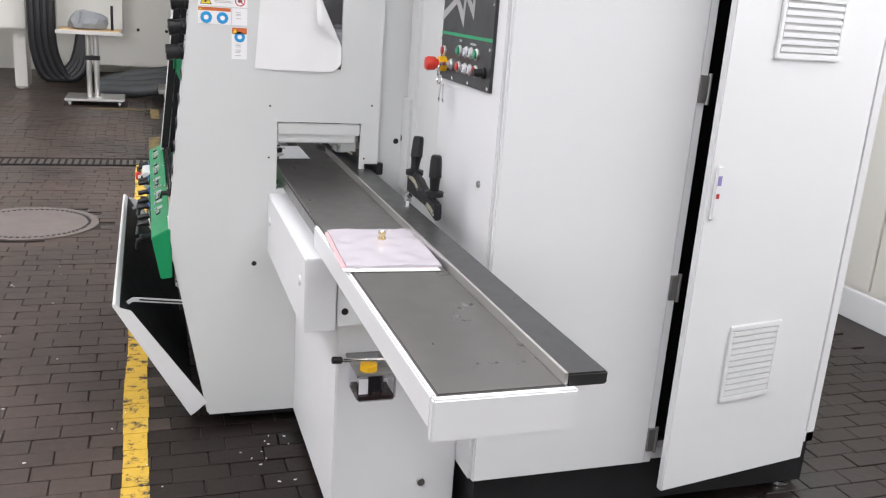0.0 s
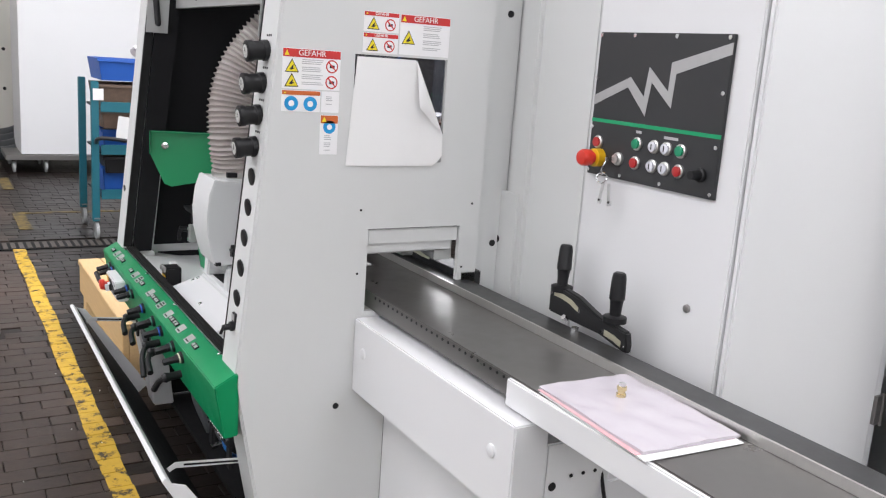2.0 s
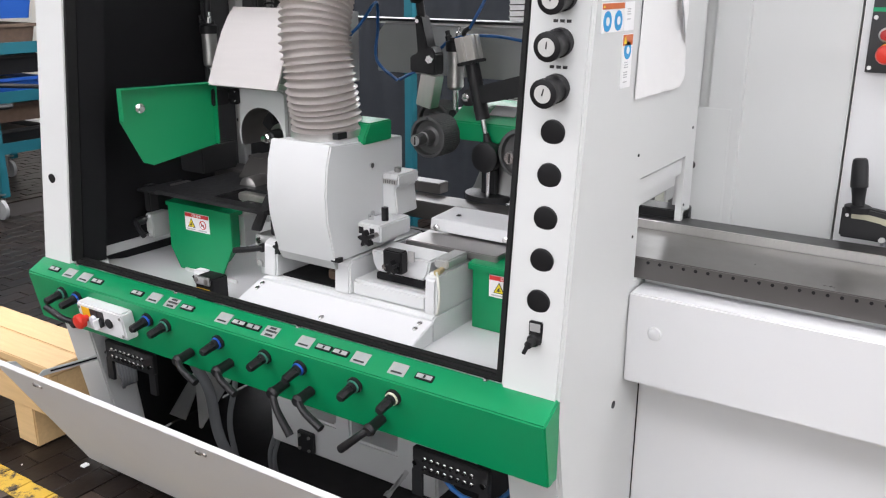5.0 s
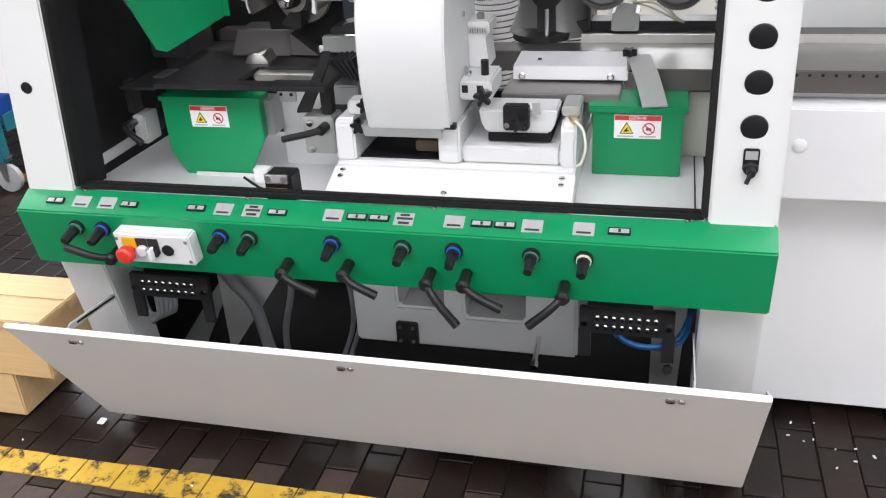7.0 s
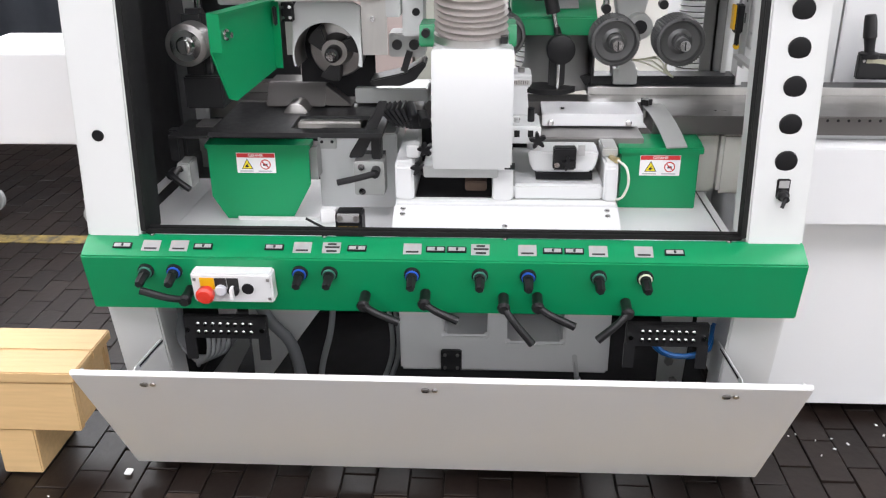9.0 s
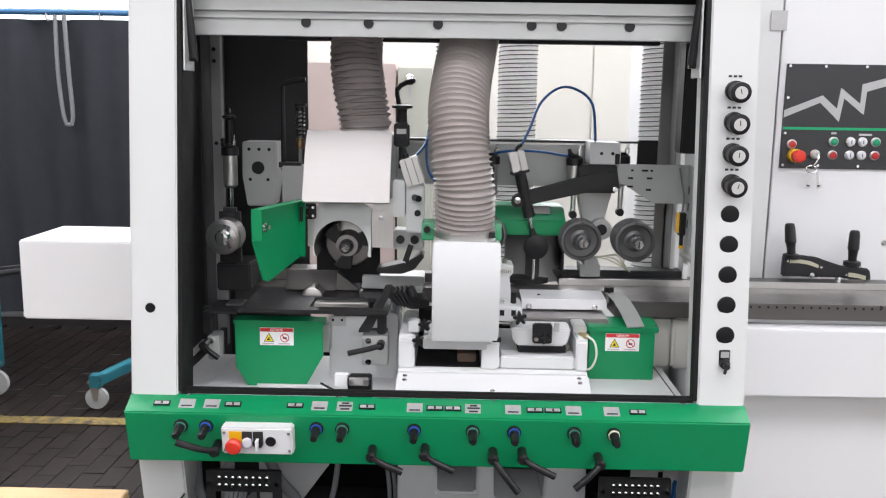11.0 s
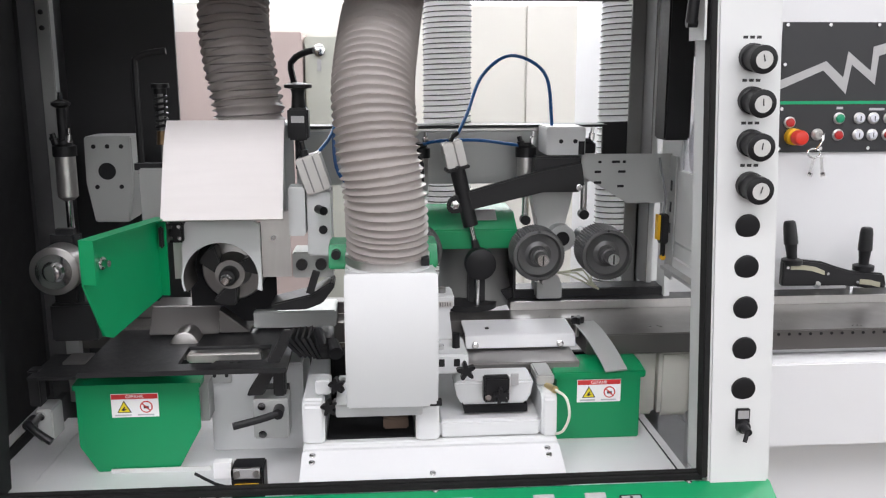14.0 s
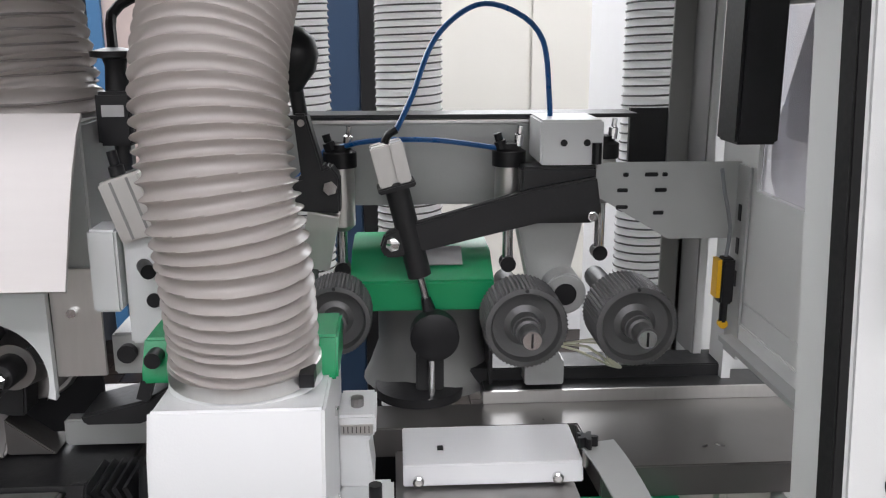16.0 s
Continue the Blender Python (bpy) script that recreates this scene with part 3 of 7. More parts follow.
def lever(px, z, way, out=0.03):
    y = ry(px)
    o = Vector((0.012, y, z))
    p = part("clamp_lever", lathe(bmn(), o, (-1, 0, -0.15), [(0, 0.011), (out, 0.011), (out + 0.012, 0.014), (out + 0.02, 0.010)], 14), BLACK, rail, "black ratchet clamping lever")
    e = o + Vector((-out - 0.01, 0, -0.15 * out))
    g = e + Vector(way)
    line = smooth_path([e, e + Vector(way) * 0.35 + Vector((-0.014, 0, 0)), g + Vector((-0.018, 0, 0))], 0.01)
    part("lever_arm", sweep(bmn(), line, lambda i, k: 0.0075 + 0.0015 * (i / len(line)), 10), BLACK, p)
    return p


lever(325, 0.566, (0, 0.085, 0.028))
lever(650, 0.56, (0, -0.075, -0.03))
lever(760, 0.566, (0, -0.07, -0.03))
lever(902, 0.56, (0, -0.06, -0.075))
lever(963, 0.562, (0, -0.075, -0.035))
lever(1122, 0.552, (0, 0.06, -0.055))
# small control box with emergency stop
y1, y0 = ry(340), ry(487)
pb = part("control_box", prism(bmn(), [(0.006, 0.625), (-0.030, 0.622), (-0.02, 0.552), (0.017, 0.552)], "y", y0, y1), WHITE, rail, "small white switch box with emergency stop", bev=0.004)
MB = Matrix.Translation((-0.0252, 0, 0.587)) @ pose(0, 0, 0, 0, -8, 0)


def onbox(y, z0, z1, w, d, m, nm, lab=""):
    return part(nm, box(bmn(), -d, 0.0, y - w, y + w, z0, z1, MB), m, pb, lab)


ys = [y1 - 0.034, y1 - 0.062, y1 - 0.088, y1 - 0.118]
onbox(ys[0], -0.002, 0.026, 0.015, 0.0015, YELLOW, "yellow_field")
onbox(ys[1], 0.004, 0.026, 0.012, 0.0015, LINK, "printed_field")
onbox(ys[2], 0.004, 0.026, 0.012, 0.0015, LINK, "printed_field")
wv = Vector((-1, 0, -0.14))
part("emergency_stop", lathe(bmn(), (-0.026, ys[0], 0.585), wv, [(0, 0.009), (0.012, 0.009), (0.014, 0.018), (0.026, 0.019), (0.031, 0.015), (0.033, 0.004)], 20), RED, pb, "red emergency stop mushroom button")
part("push_button", lathe(bmn(), (-0.026, ys[1], 0.585), wv, [(0, 0.0125), (0.007, 0.0125), (0.009, 0.010)], 20), WBUT, pb)
part("selector", lathe(bmn(), (-0.026, ys[2], 0.585), wv, [(0, 0.0125), (0.007, 0.0125), (0.009, 0.010)], 20), BLACK, pb)
part("selector_grip", box(bmn(), -0.022, -0.006, ys[2] - 0.003, ys[2] + 0.003, -0.013, 0.011, MB), LABELW, pb, "white selector pointer")
part("blank_plug", lathe(bmn(), (-0.026, ys[3], 0.588), wv, [(0, 0.0125), (0.003, 0.0125)], 20), BLACK, pb)
for yy in (y0 + 0.008, y1 - 0.008):
    for zz in (-0.024, 0.022):
        part("screw", box(bmn(), -0.002, 0, yy - 0.003, yy + 0.003, zz - 0.003, zz + 0.003, MB), STEEL, pb)
# lubrication manifolds under the rail
for ya, yb, col in ((1.142, 1.332, CABLE), (0.157, 0.338, BLUEP)):
    mf = part("grease_manifold", box(bmn(), 0.085, 0.10, ya, yb, 0.405, 0.462), BLACKM, planer, "black grease nipple manifold", bev=0.002)
    for i in range(8):
        for j in range(2):
            yy = ya + 0.035 + i * (yb - ya - 0.07) / 7
            part("grease_nipple", lathe(bmn(), (0.085, yy, 0.425 + j * 0.02), (-1, 0, 0), [(0, 0.005), (0.006, 0.005), (0.007, 0.003), (0.012, 0.003)], 8), CHROME, mf)
    for yy in (ya + 0.01, yb - 0.01):
        part("manifold_screw", cyl(bmn(), (0.085, yy, 0.43), (0.078, yy, 0.43), 0.006, 8), CHROME, mf)
        part("manifold_foot", box(bmn(), 0.086, 0.094, yy - 0.012, yy + 0.012, 0.35, 0.41), BLACKM, mf)
for i in range(5):
    y = 1.232 + i * 0.012
    part("grease_hose", tube(bmn(), [(0.092, y, 0.415), (0.105, y + 0.012, 0.372 - 0.006 * i), (0.12, y + 0.042, 0.342 - 0.006 * i), (0.13, 1.345 - 0.004 * i, 0.335 - 0.005 * i), (0.17, 1.385 - 0.004 * i, 0.38), (0.27, 1.40, 0.47)], 0.0052, 8), CABLE, planer, "grey grease hose loop")
part("power_cable", tube(bmn(), [(0.24, 1.24, 0.52), (0.25, 1.185, 0.374), (0.25, 1.131, 0.30), (0.25, 1.107, 0.173), (0.30, 1.10, 0.035)], 0.015, 12), CABLE, planer, "thick grey power cable")
part("power_cable", tube(bmn(), [(0.25, 1.01, 0.52), (0.25, 1.027, 0.356), (0.25, 1.06, 0.22), (0.29, 1.075, 0.035)], 0.008, 10), CABLE, planer, "grey power cable")
for o in (0, 0.016):
    part("power_cable", tube(bmn(), [(0.26, 0.885 + o, 0.52), (0.25, 0.862 + o, 0.30), (0.25, 0.90 + o, 0.17), (0.31, 0.94 + o, 0.035)], 0.006, 10), CABLE, planer, "grey power cable")
part("air_line", tube(bmn(), [(0.10, 0.28, 0.42), (0.10, 0.25, 0.385), (0.10, 0.20, 0.375), (0.12, 0.15, 0.385), (0.17, 0.125, 0.42)], 0.005, 8), BLUEP, planer, "blue air line loop")
part("air_line", tube(bmn(), [(0.11, 0.29, 0.42), (0.11, 0.25, 0.375), (0.11, 0.19, 0.366), (0.13, 0.14, 0.375), (0.18, 0.125, 0.41)], 0.005, 8), BLUEP, planer, "blue air line loop")

# ---- right pillar: gauges, plugs, switch; end plate fittings ----
for i, z in enumerate((1.426, 1.353, 1.28, 1.207)):
    o = Vector((front(z), 0.055, z))
    w = Vector((-1, 0, -0.1)).normalized()
    g = part("pressure_gauge", lathe(bmn(), o, w, [(0, 0.024), (0.012, 0.024), (0.014, 0.0215), (0.034, 0.0215), (0.038, 0.024), (0.050, 0.024), (0.052, 0.019)], 24), BLACK, planer, "black pressure regulator knob with white dial")
    part("dial", lathe(bmn(), o + w * 0.0515, w, [(0, 0.0148), (0.0012, 0.0148)], 24), DIAL, g, "round white dial with pointer")
    part("pointer", box(bmn(), -0.0022, -0.0012, -0.001, 0.001, -0.003, 0.009, Matrix.Translation(o + w * 0.0515) @ pose(0, 0, 0, 10 * i - 15, 0, 0)), LINK, g)
    for d in (-0.012, 0.0, 0.012):
        part("gauge_symbol", box(bmn(), front(z + 0.034) - 0.0008, front(z + 0.034) + 0.001, 0.055 + d - 0.004, 0.055 + d + 0.004, z + 0.031, z + 0.036), LINK, g)
for z in (1.134, 1.062, 0.989, 0.916, 0.843):
    o = (front(z) + 0.001, 0.055, z)
    part("blank_plug", lathe(bmn(), o, (-1, 0, -0.1), [(0, 0.0225), (0.004, 0.0215), (0.005, 0.018)], 28), BLACK, planer, "round black blanking plug")
o = Vector((front(0.885), 1.45, 0.885))
part("blank_plug", lathe(bmn(), o, (-1, 0, -0.1), [(0, 0.0125), (0.003, 0.012)], 24), BLACK, planer)
sw = part("toggle_switch", box(bmn(), front(0.79) - 0.004, front(0.79) + 0.006, 0.042, 0.068, 0.765, 0.808), BLACK, planer, "small black selector switch", bev=0.002)
part("switch_label", box(bmn(), front(0.79) - 0.005, front(0.79) - 0.003, 0.045, 0.065, 0.79, 0.805), LABELG, sw)
part("switch_knob", lathe(bmn(), (front(0.775), 0.055, 0.776), (-1, 0, -0.1), [(0, 0.012), (0.01, 0.012), (0.012, 0.008), (0.028, 0.007)], 16), BLACK, sw)
part("switch_arm", cyl(bmn(), (front(0.775) - 0.025, 0.055, 0.776), (front(0.775) - 0.03, 0.062, 0.757), 0.004, 8), BLACK, sw)

# window film and peeled paper in the end plate
sight = part("sight_window", box(bmn(), 0.322, 0.568, 0.006, 0.009, 1.18, 1.43), ACRYL, plate_in, "clear sight window")
sight.visible_shadow = False
b = bmn()
N = 20
grid = []
for j in range(N + 1):
    v = j / N
    edge = 1 - 0.36 * max(0, (v - 0.30) / 0.70)
    if v < 0.08:
        edge = 1 - 0.10 * (0.08 - v) / 0.08
    row = []
    for i in range(N + 1):
        u = i / N * edge
        y = -0.003 - 0.004 * abs(math.sin(11 * u + 4 * v)) * u * (1 - v) * max(0.0, 0.8 - v) * 1.8
        row.append(b.verts.new((0.306 + 0.018 * v + u * (0.262 - 0.018 * v), y, 1.170 + v * 0.257)))
    grid.append(row)
for j in range(N):
    for i in range(N):
        face(b, (grid[j][i], grid[j][i + 1], grid[j + 1][i + 1], grid[j + 1][i]))
paper = part("peeled_paper", b, PAPER, plate_in, "white protective paper with one corner peeled down")
b = bmn()
pa, pb_, pc_ = Vector((0.482, -0.005, 1.427)), Vector((0.568, -0.005, 1.247)), Vector((0.488, -0.022, 1.315))
rows = []
for j in range(9):
    t = j / 8
    q = pa.lerp(pb_, t)
    tip = pa.lerp(pc_, min(1, t / 0.62)) if t < 0.62 else pc_.lerp(pb_, (t - 0.62) / 0.38)
    rows.append([b.verts.new(q.lerp(tip, i / 6) + Vector((0, -0.012 * math.sin(math.pi * i / 6) * math.sin(math.pi * min(1, t * 1.2)), 0))) for i in range(7)])
for j in range(8):
    for i in range(6):
        face(b, (rows[j][i], rows[j][i + 1], rows[j + 1][i + 1], rows[j + 1][i]))
part("paper_curl", b, PAPER, paper, "curled corner of the paper")


def sticker(x0, x1, z0, z1, bar_col, head="", rows=()):
    """A flat label on the end plate; rows are (kind, centre x share, centre z share, size)."""
    s = part("warning_sticker", box(bmn(), x0, x1, -0.0012, 0.0005, z0, z1), LABELW, plate_in, "white warning sticker with a coloured head band")
    h = z1 - z0
    w = x1 - x0
    hb = min(0.019, h * 0.22)
    if bar_col:
        part("head_band", box(bmn(), x0 + 0.001, x1 - 0.001, -0.0019, -0.001, z1 - hb, z1 - 0.001), bar_col, s)
        prm = prism(bmn(), [(x0 + 0.004, z1 - hb + 0.003), (x0 + 0.004 + hb * 0.6, z1 - hb + 0.003), (x0 + 0.004 + hb * 0.3, z1 - 0.004)], "y", -0.0025, -0.0018)
        part("alert_mark", prm, LYEL, s)
    if head:
        words("lettering", head, hb * 0.95, Matrix.Translation(((x0 + x1) / 2, -0.0022, z1 - hb / 2)) @ pose(0, 0, 0, 90, 0, 0), LABELW, s)
    for kind, u, v, r in rows:
        cx, cz = x0 + u * w, z0 + v * h
        if kind == "tri":
            p = part("warning_triangle", prism(bmn(), [(cx - r, cz - r * 0.8), (cx + r, cz - r * 0.8), (cx, cz + r)], "y", -0.0020, -0.001), LINK, s)
            part("triangle_field", prism(bmn(), [(cx - r * 0.82, cz - r * 0.68), (cx + r * 0.82, cz - r * 0.68), (cx, cz + r * 0.8)], "y", -0.0026, -0.0019), LYEL, p)
            part("triangle_sign", prism(bmn(), [(cx - r * 0.4, cz - r * 0.42), (cx - r * 0.05, cz - r * 0.5), (cx + r * 0.42, cz - r * 0.2), (cx + r * 0.1, cz - r * 0.22), (cx + r * 0.22, cz + r * 0.25), (cx - r * 0.12, cz - r * 0.08)], "y", -0.0031, -0.0025), LINK, p)
        elif kind == "no":
            p = part("ban_sign", cyl(bmn(), (cx, -0.001, cz), (cx, -0.0019, cz), r, 24), LRED, s)
            part("ban_field", cyl(bmn(), (cx, -0.0018, cz), (cx, -0.0024, cz), r * 0.8, 24), LABELW, p)
            part("ban_sign_mark", box(bmn(), cx - r * 0.4, cx + r * 0.4, -0.0028, -0.0023, cz - r * 0.25, cz + r * 0.2), LINK, p)
            part("ban_bar", box(bmn(), -r * 0.85, r * 0.85, -0.0033, -0.0027, -r * 0.1, r * 0.1, Matrix.Translation((cx, 0, cz)) @ pose(0, 0, 0, 0, 45, 0)), LRED, p)
        elif kind == "must":
            p = part("duty_sign", cyl(bmn(), (cx, -0.001, cz), (cx, -0.0019, cz), r, 24), LBLUE, s)
            part("duty_mark", cyl(bmn(), (cx, -0.0018, cz), (cx, -0.0024, cz), r * 0.42, 16), LABELW, p)
        elif kind == "txt":
            n = max(3, int(r / 0.0042))
            for i in range(n):
                if i % 4 == 3:
                    continue
                ww = w * (0.19 if u < 0.7 else 0.30) * (0.75 + 0.25 * random.random())
                z = cz + r / 2 - i * 0.0042
                part("text_bar", box(bmn(), cx - w * 0.2, cx - w * 0.2 + ww * 2, -0.0018, -0.001, z - 0.0009, z + 0.0009), LGREY, s)
    return s


sticker(0.142, 0.283, 1.345, 1.435, LRED, "GEFAHR", [("tri", 0.16, 0.56, 0.017), ("tri", 0.16, 0.2, 0.017), ("no", 0.85, 0.6, 0.015), ("no", 0.85, 0.2, 0.015), ("txt", 0.53, 0.4, 0.06)])
sticker(0.142, 0.236, 1.294, 1.342, LORANGE, "", [("must", 0.25, 0.38, 0.0165), ("must", 0.74, 0.38, 0.0165)])
sticker(0.239, 0.283, 1.294, 1.342, None, "", [("txt", 0.45, 0.5, 0.024)])
sticker(0.238, 0.283, 1.196, 1.288, LORANGE, "", [("must", 0.52, 0.70, 0.0155), ("txt", 0.45, 0.26, 0.04)])
sticker(0.337, 0.429, 1.486, 1.532, LRED, "GEFAHR", [("tri", 0.27, 0.38, 0.016), ("no", 0.75, 0.38, 0.014)])
sticker(0.337, 0.429, 1.437, 1.483, LRED, "GEFAHR", [("tri", 0.27, 0.38, 0.016), ("no", 0.75, 0.38, 0.014)])
sticker(0.433, 0.570, 1.438, 1.532, LRED, "GEFAHR", [("tri", 0.17, 0.42, 0.018), ("txt", 0.66, 0.42, 0.06)])
for x, z, r in ((0.311, 0.556, 0.008), (0.354, 1.06, 0.003), (0.674, 1.07, 0.003), (0.352, 0.90, 0.003), (0.655, 0.90, 0.003)):
    part("plate_hole", cyl(bmn(), (x, -0.0015, z), (x, 0.002, z), r, 16), BLACK, plate_in)
for x, z in ((0.766, 0.954), (0.766, 1.56)):
    part("plate_hole", cyl(bmn(), (x, 0.0255, z), (x, 0.03, z), 0.009, 16), BLACK, plate_in)
b = bmn()
box(b, 0.380, 0.639, 0.005, 0.012, 0.972, 1.0085)
box(b, 0.380, 0.625, 0.012, 0.018, 0.948, 0.976)
part("slot_shutter", b, GREYW, plate_in, "stepped sheet shutter above the infeed", bev=0.002)

# ---- infeed table ----
b = bmn()
prism(b, [(0.398, -1.60), (0.610, -1.60), (0.610, 1.36), (0.53, 1.36), (0.53, 0.268), (0.398, 0.262)], "z", 0.802, 0.847)
table = part("feed_table", b, DSTEEL, planer, "dark ground steel feed table", bev=0.002)
b = bmn()
box(b, 0.387, 0.398, -1.60, -0.62, 0.790, 0.846)
box(b, 0.387, 0.625, -1.616, -1.60, 0.775, 0.845)
part("table_edging", b, WHITE, planer, "white table edging", bev=0.003)
for i in range(26):
    y = -0.62 + i * 0.024
    part("edge_hole", cyl(bmn(), (0.3985, y, 0.838), (0.3965, y, 0.838), 0.0035, 8), BLACK, table)
b = bmn()
box(b, 0.611, 0.682, -1.60, 0.395, 0.842, 0.865)
fence = part("infeed_fence", b, mat("black_anodised_fence", (0.05, 0.05, 0.05), 0.32, 0.5, var=0.1, scale=9), planer, "dark steel infeed fence", bev=0.003)
part("fence_face", box(bmn(), 0.606, 0.6115, -1.60, 0.395, 0.8475, 0.8665), ALU, fence, "bright ground fence face")
part("rear_fence", box(bmn(), 0.611, 0.655, 0.62, 1.30, 0.847, 0.875), DSTEEL, planer, "ground steel fence inside the machine", bev=0.002)
b = bmn()
box(b, 0.352, 0.432, -0.71, -0.002, 0.595, 0.786)
cover = part("side_cover", b, WHITE, planer, "white sheet cover beneath the infeed table", bev=0.003)
for y in (-0.06, -0.64):
    part("cover_button", lathe(bmn(), (0.352, y, 0.71), (-1, 0, 0), [(0, 0.014), (0.004, 0.013), (0.006, 0.008)], 20), WHITE, cover)
b = bmn()
box(b, 0.448, 0.80, -0.66, -0.002, 0.03, 0.60)
box(b, 0.432, 0.70, -0.62, -0.003, 0.60, 0.80)
base = part("infeed_base", b, WHITE, planer, "white welded infeed base", bev=0.004)
part("base_bracket", box(bmn(), 0.436, 0.60, -0.705, -0.66, 0.605, 0.735), WHITE, base, "", bev=0.003)
part("bracket_hole", cyl(bmn(), (0.455, -0.7065, 0.645), (0.455, -0.70, 0.645), 0.009, 14), BLACK, base)
for x in (0.50, 0.53, 0.56):
    part("bracket_hole", cyl(bmn(), (x, -0.7065, 0.66), (x, -0.70, 0.66), 0.004, 10), BLACK, base)
part("base_bolt", cyl(bmn(), (0.70, -0.668, 0.112), (0.70, -0.66, 0.112), 0.011, 12), STEEL, base)
# hand pump
pump = thing("lubrication_pump", (0.525, -0.75, 0.44), "clear hand lubrication pump with yellow lid on the base", "hand pump")
part("reservoir", box(bmn(), 0.473, 0.573, -0.80, -0.70, 0.437, 0.508), TANK, pump, "clear plastic reservoir", bev=0.006)
part("oil", box(bmn(), 0.478, 0.568, -0.795, -0.705, 0.441, 0.452), mat("dark_oil", (0.03, 0.02, 0.02), 0.2), pump)
part("plunger_body", cyl(bmn(), (0.53, -0.75, 0.452), (0.53, -0.75, 0.515), 0.02, 16), BLACK, pump)
part("inner_label", box(bmn(), 0.477, 0.50, -0.798, -0.797, 0.46, 0.50), LABELW, pump)
part("lid", box(bmn(), 0.470, 0.576, -0.803, -0.664, 0.508, 0.516), DGREY, pump, "", bev=0.002)
part("filler_cap", lathe(bmn(), (0.505, -0.775, 0.516), (0, 0, 1), [(0, 0.022), (0.014, 0.021), (0.016, 0.016)], 20), YELLOW, pump, "yellow filler cap")
part("pump_head", box(bmn(), 0.535, 0.568, -0.765, -0.735, 0.516, 0.545), STEEL, pump, "", bev=0.003)
hd = part("pump_lever", cyl(bmn(), (0.556, -0.77, 0.536), (0.425, -0.79, 0.552), 0.0055, 10), CHROME, pump)
part("lever_grip", cyl(bmn(), (0.432, -0.789, 0.551), (0.410, -0.792, 0.554), 0.009, 12), BLACK, hd)
part("oil_line", tube(bmn(), [(0.565, -0.745, 0.54), (0.585, -0.72, 0.58), (0.58, -0.70, 0.66), (0.575, -0.69, 0.76)], 0.004, 8), BLACK, pump)
# documents
docs = thing("document_stack", (0.505, -0.87, 0.848), "A4 papers in a creased clear sleeve on the table", "documents")
M1 = Matrix.Translation((0.500, -0.865, 0)) @ pose(0, 0, 0, 0, 0, -3)
part("paper_sheet", box(bmn(), -0.112, 0.098, -0.150, 0.147, 0.8485, 0.850, M1), PAPER, docs, "white A4 sheet")
part("paper_sheet", box(bmn(), -0.108, 0.100, -0.140, 0.150, 0.850, 0.8515, Matrix.Translation((0.500, -0.87, 0)) @ pose(0, 0, 0, 0, 0, -5)), PAPER, docs, "white A4 sheet")
part("pink_sheet", box(bmn(), -0.110, 0.098, -0.136, 0.148, 0.8515, 0.8525, Matrix.Translation((0.497, -0.862, 0)) @ pose(0, 0, 0, 0, 0, -4)), PINKP, docs, "pink form")
b = bmn()
g = []
for j in range(25):
    r = []
    for i in range(19):
        u, v = i / 18 - 0.5, j / 24 - 0.5
        lift = 0.004 + 0.003 * noise.noise((u * 5, v * 6, 0.3)) + 0.0025 * math.sin(30 * (u + v * 0.6)) * max(0, noise.noise((u * 4, v * 4, 7)))
        r.append(b.verts.new(M1 @ Vector((u * 0.208, v * 0.295 + 0.012, 0.8535 + max(0.0005, lift)))))
    g.append(r)
for j in range(24):
    for i in range(18):
        face(b, (g[j][i], g[j][i + 1], g[j + 1][i + 1], g[j + 1][i]))
r = bmesh.ops.extrude_face_region(b, geom=list(b.faces))
for v in r["geom"]:
    if isinstance(v, bmesh.types.BMVert):
        v.co.z = 0.8526
part("sleeve", b, FILM, docs, "creased glossy plastic sleeve")
fit_ = thing("brass_fitting", (0.515, -0.80, 0.86), "small brass hose fitting lying on the papers", "fitting")
part("fitting_body", lathe(bmn(), (0.515, -0.80, 0.858), (0, 0, 1), [(0, 0.009), (0.006, 0.009), (0.0065, 0.007), (0.013, 0.007), (0.0135, 0.009), (0.02, 0.009)], 12), mat("brass", (0.62, 0.5, 0.28), 0.25, 0.9), fit_)
part("fitting_nut", lathe(bmn(), (0.515, -0.80, 0.878), (0, 0, 1), [(0, 0.007), (0.006, 0.007)], 6), CHROME, fit_)

# fence adjuster with two handles
adj = part("fence_adjuster", prism(bmn(), [(-0.315, 0.865), (-0.315, 0.930), (-0.37, 0.932), (-0.42, 0.926), (-0.46, 0.912), (-0.50, 0.900), (-0.54, 0.898), (-0.585, 0.892), (-0.592, 0.865), (-0.59, 0.845), (-0.50, 0.863)], "x", 0.711, 0.731), BLACKM, planer, "black curved adjuster plate with two handles", bev=0.004)
for y, z, lean in ((-0.343, 0.924, 0.006), (-0.534, 0.905, 0.0)):
    o = Vector((0.724, y, z))
    w = Vector((lean * 2, lean * 2, 0.12))
    part("handle_base", lathe(bmn(), o - Vector((0, 0, 0.004)), (0, 0, 1), [(0, 0.026), (0.012, 0.026), (0.015, 0.018)], 20), BLACK, adj)
    part("handle", lathe(bmn(), o + Vector((0, 0, 0.01)), w, [(0, 0.0125), (0.016, 0.013), (0.035, 0.015), (0.038, 0.0175), (0.082, 0.016), (0.094, 0.014), (0.097, 0.010)], 20), BLACK, adj, "black tapered grip")
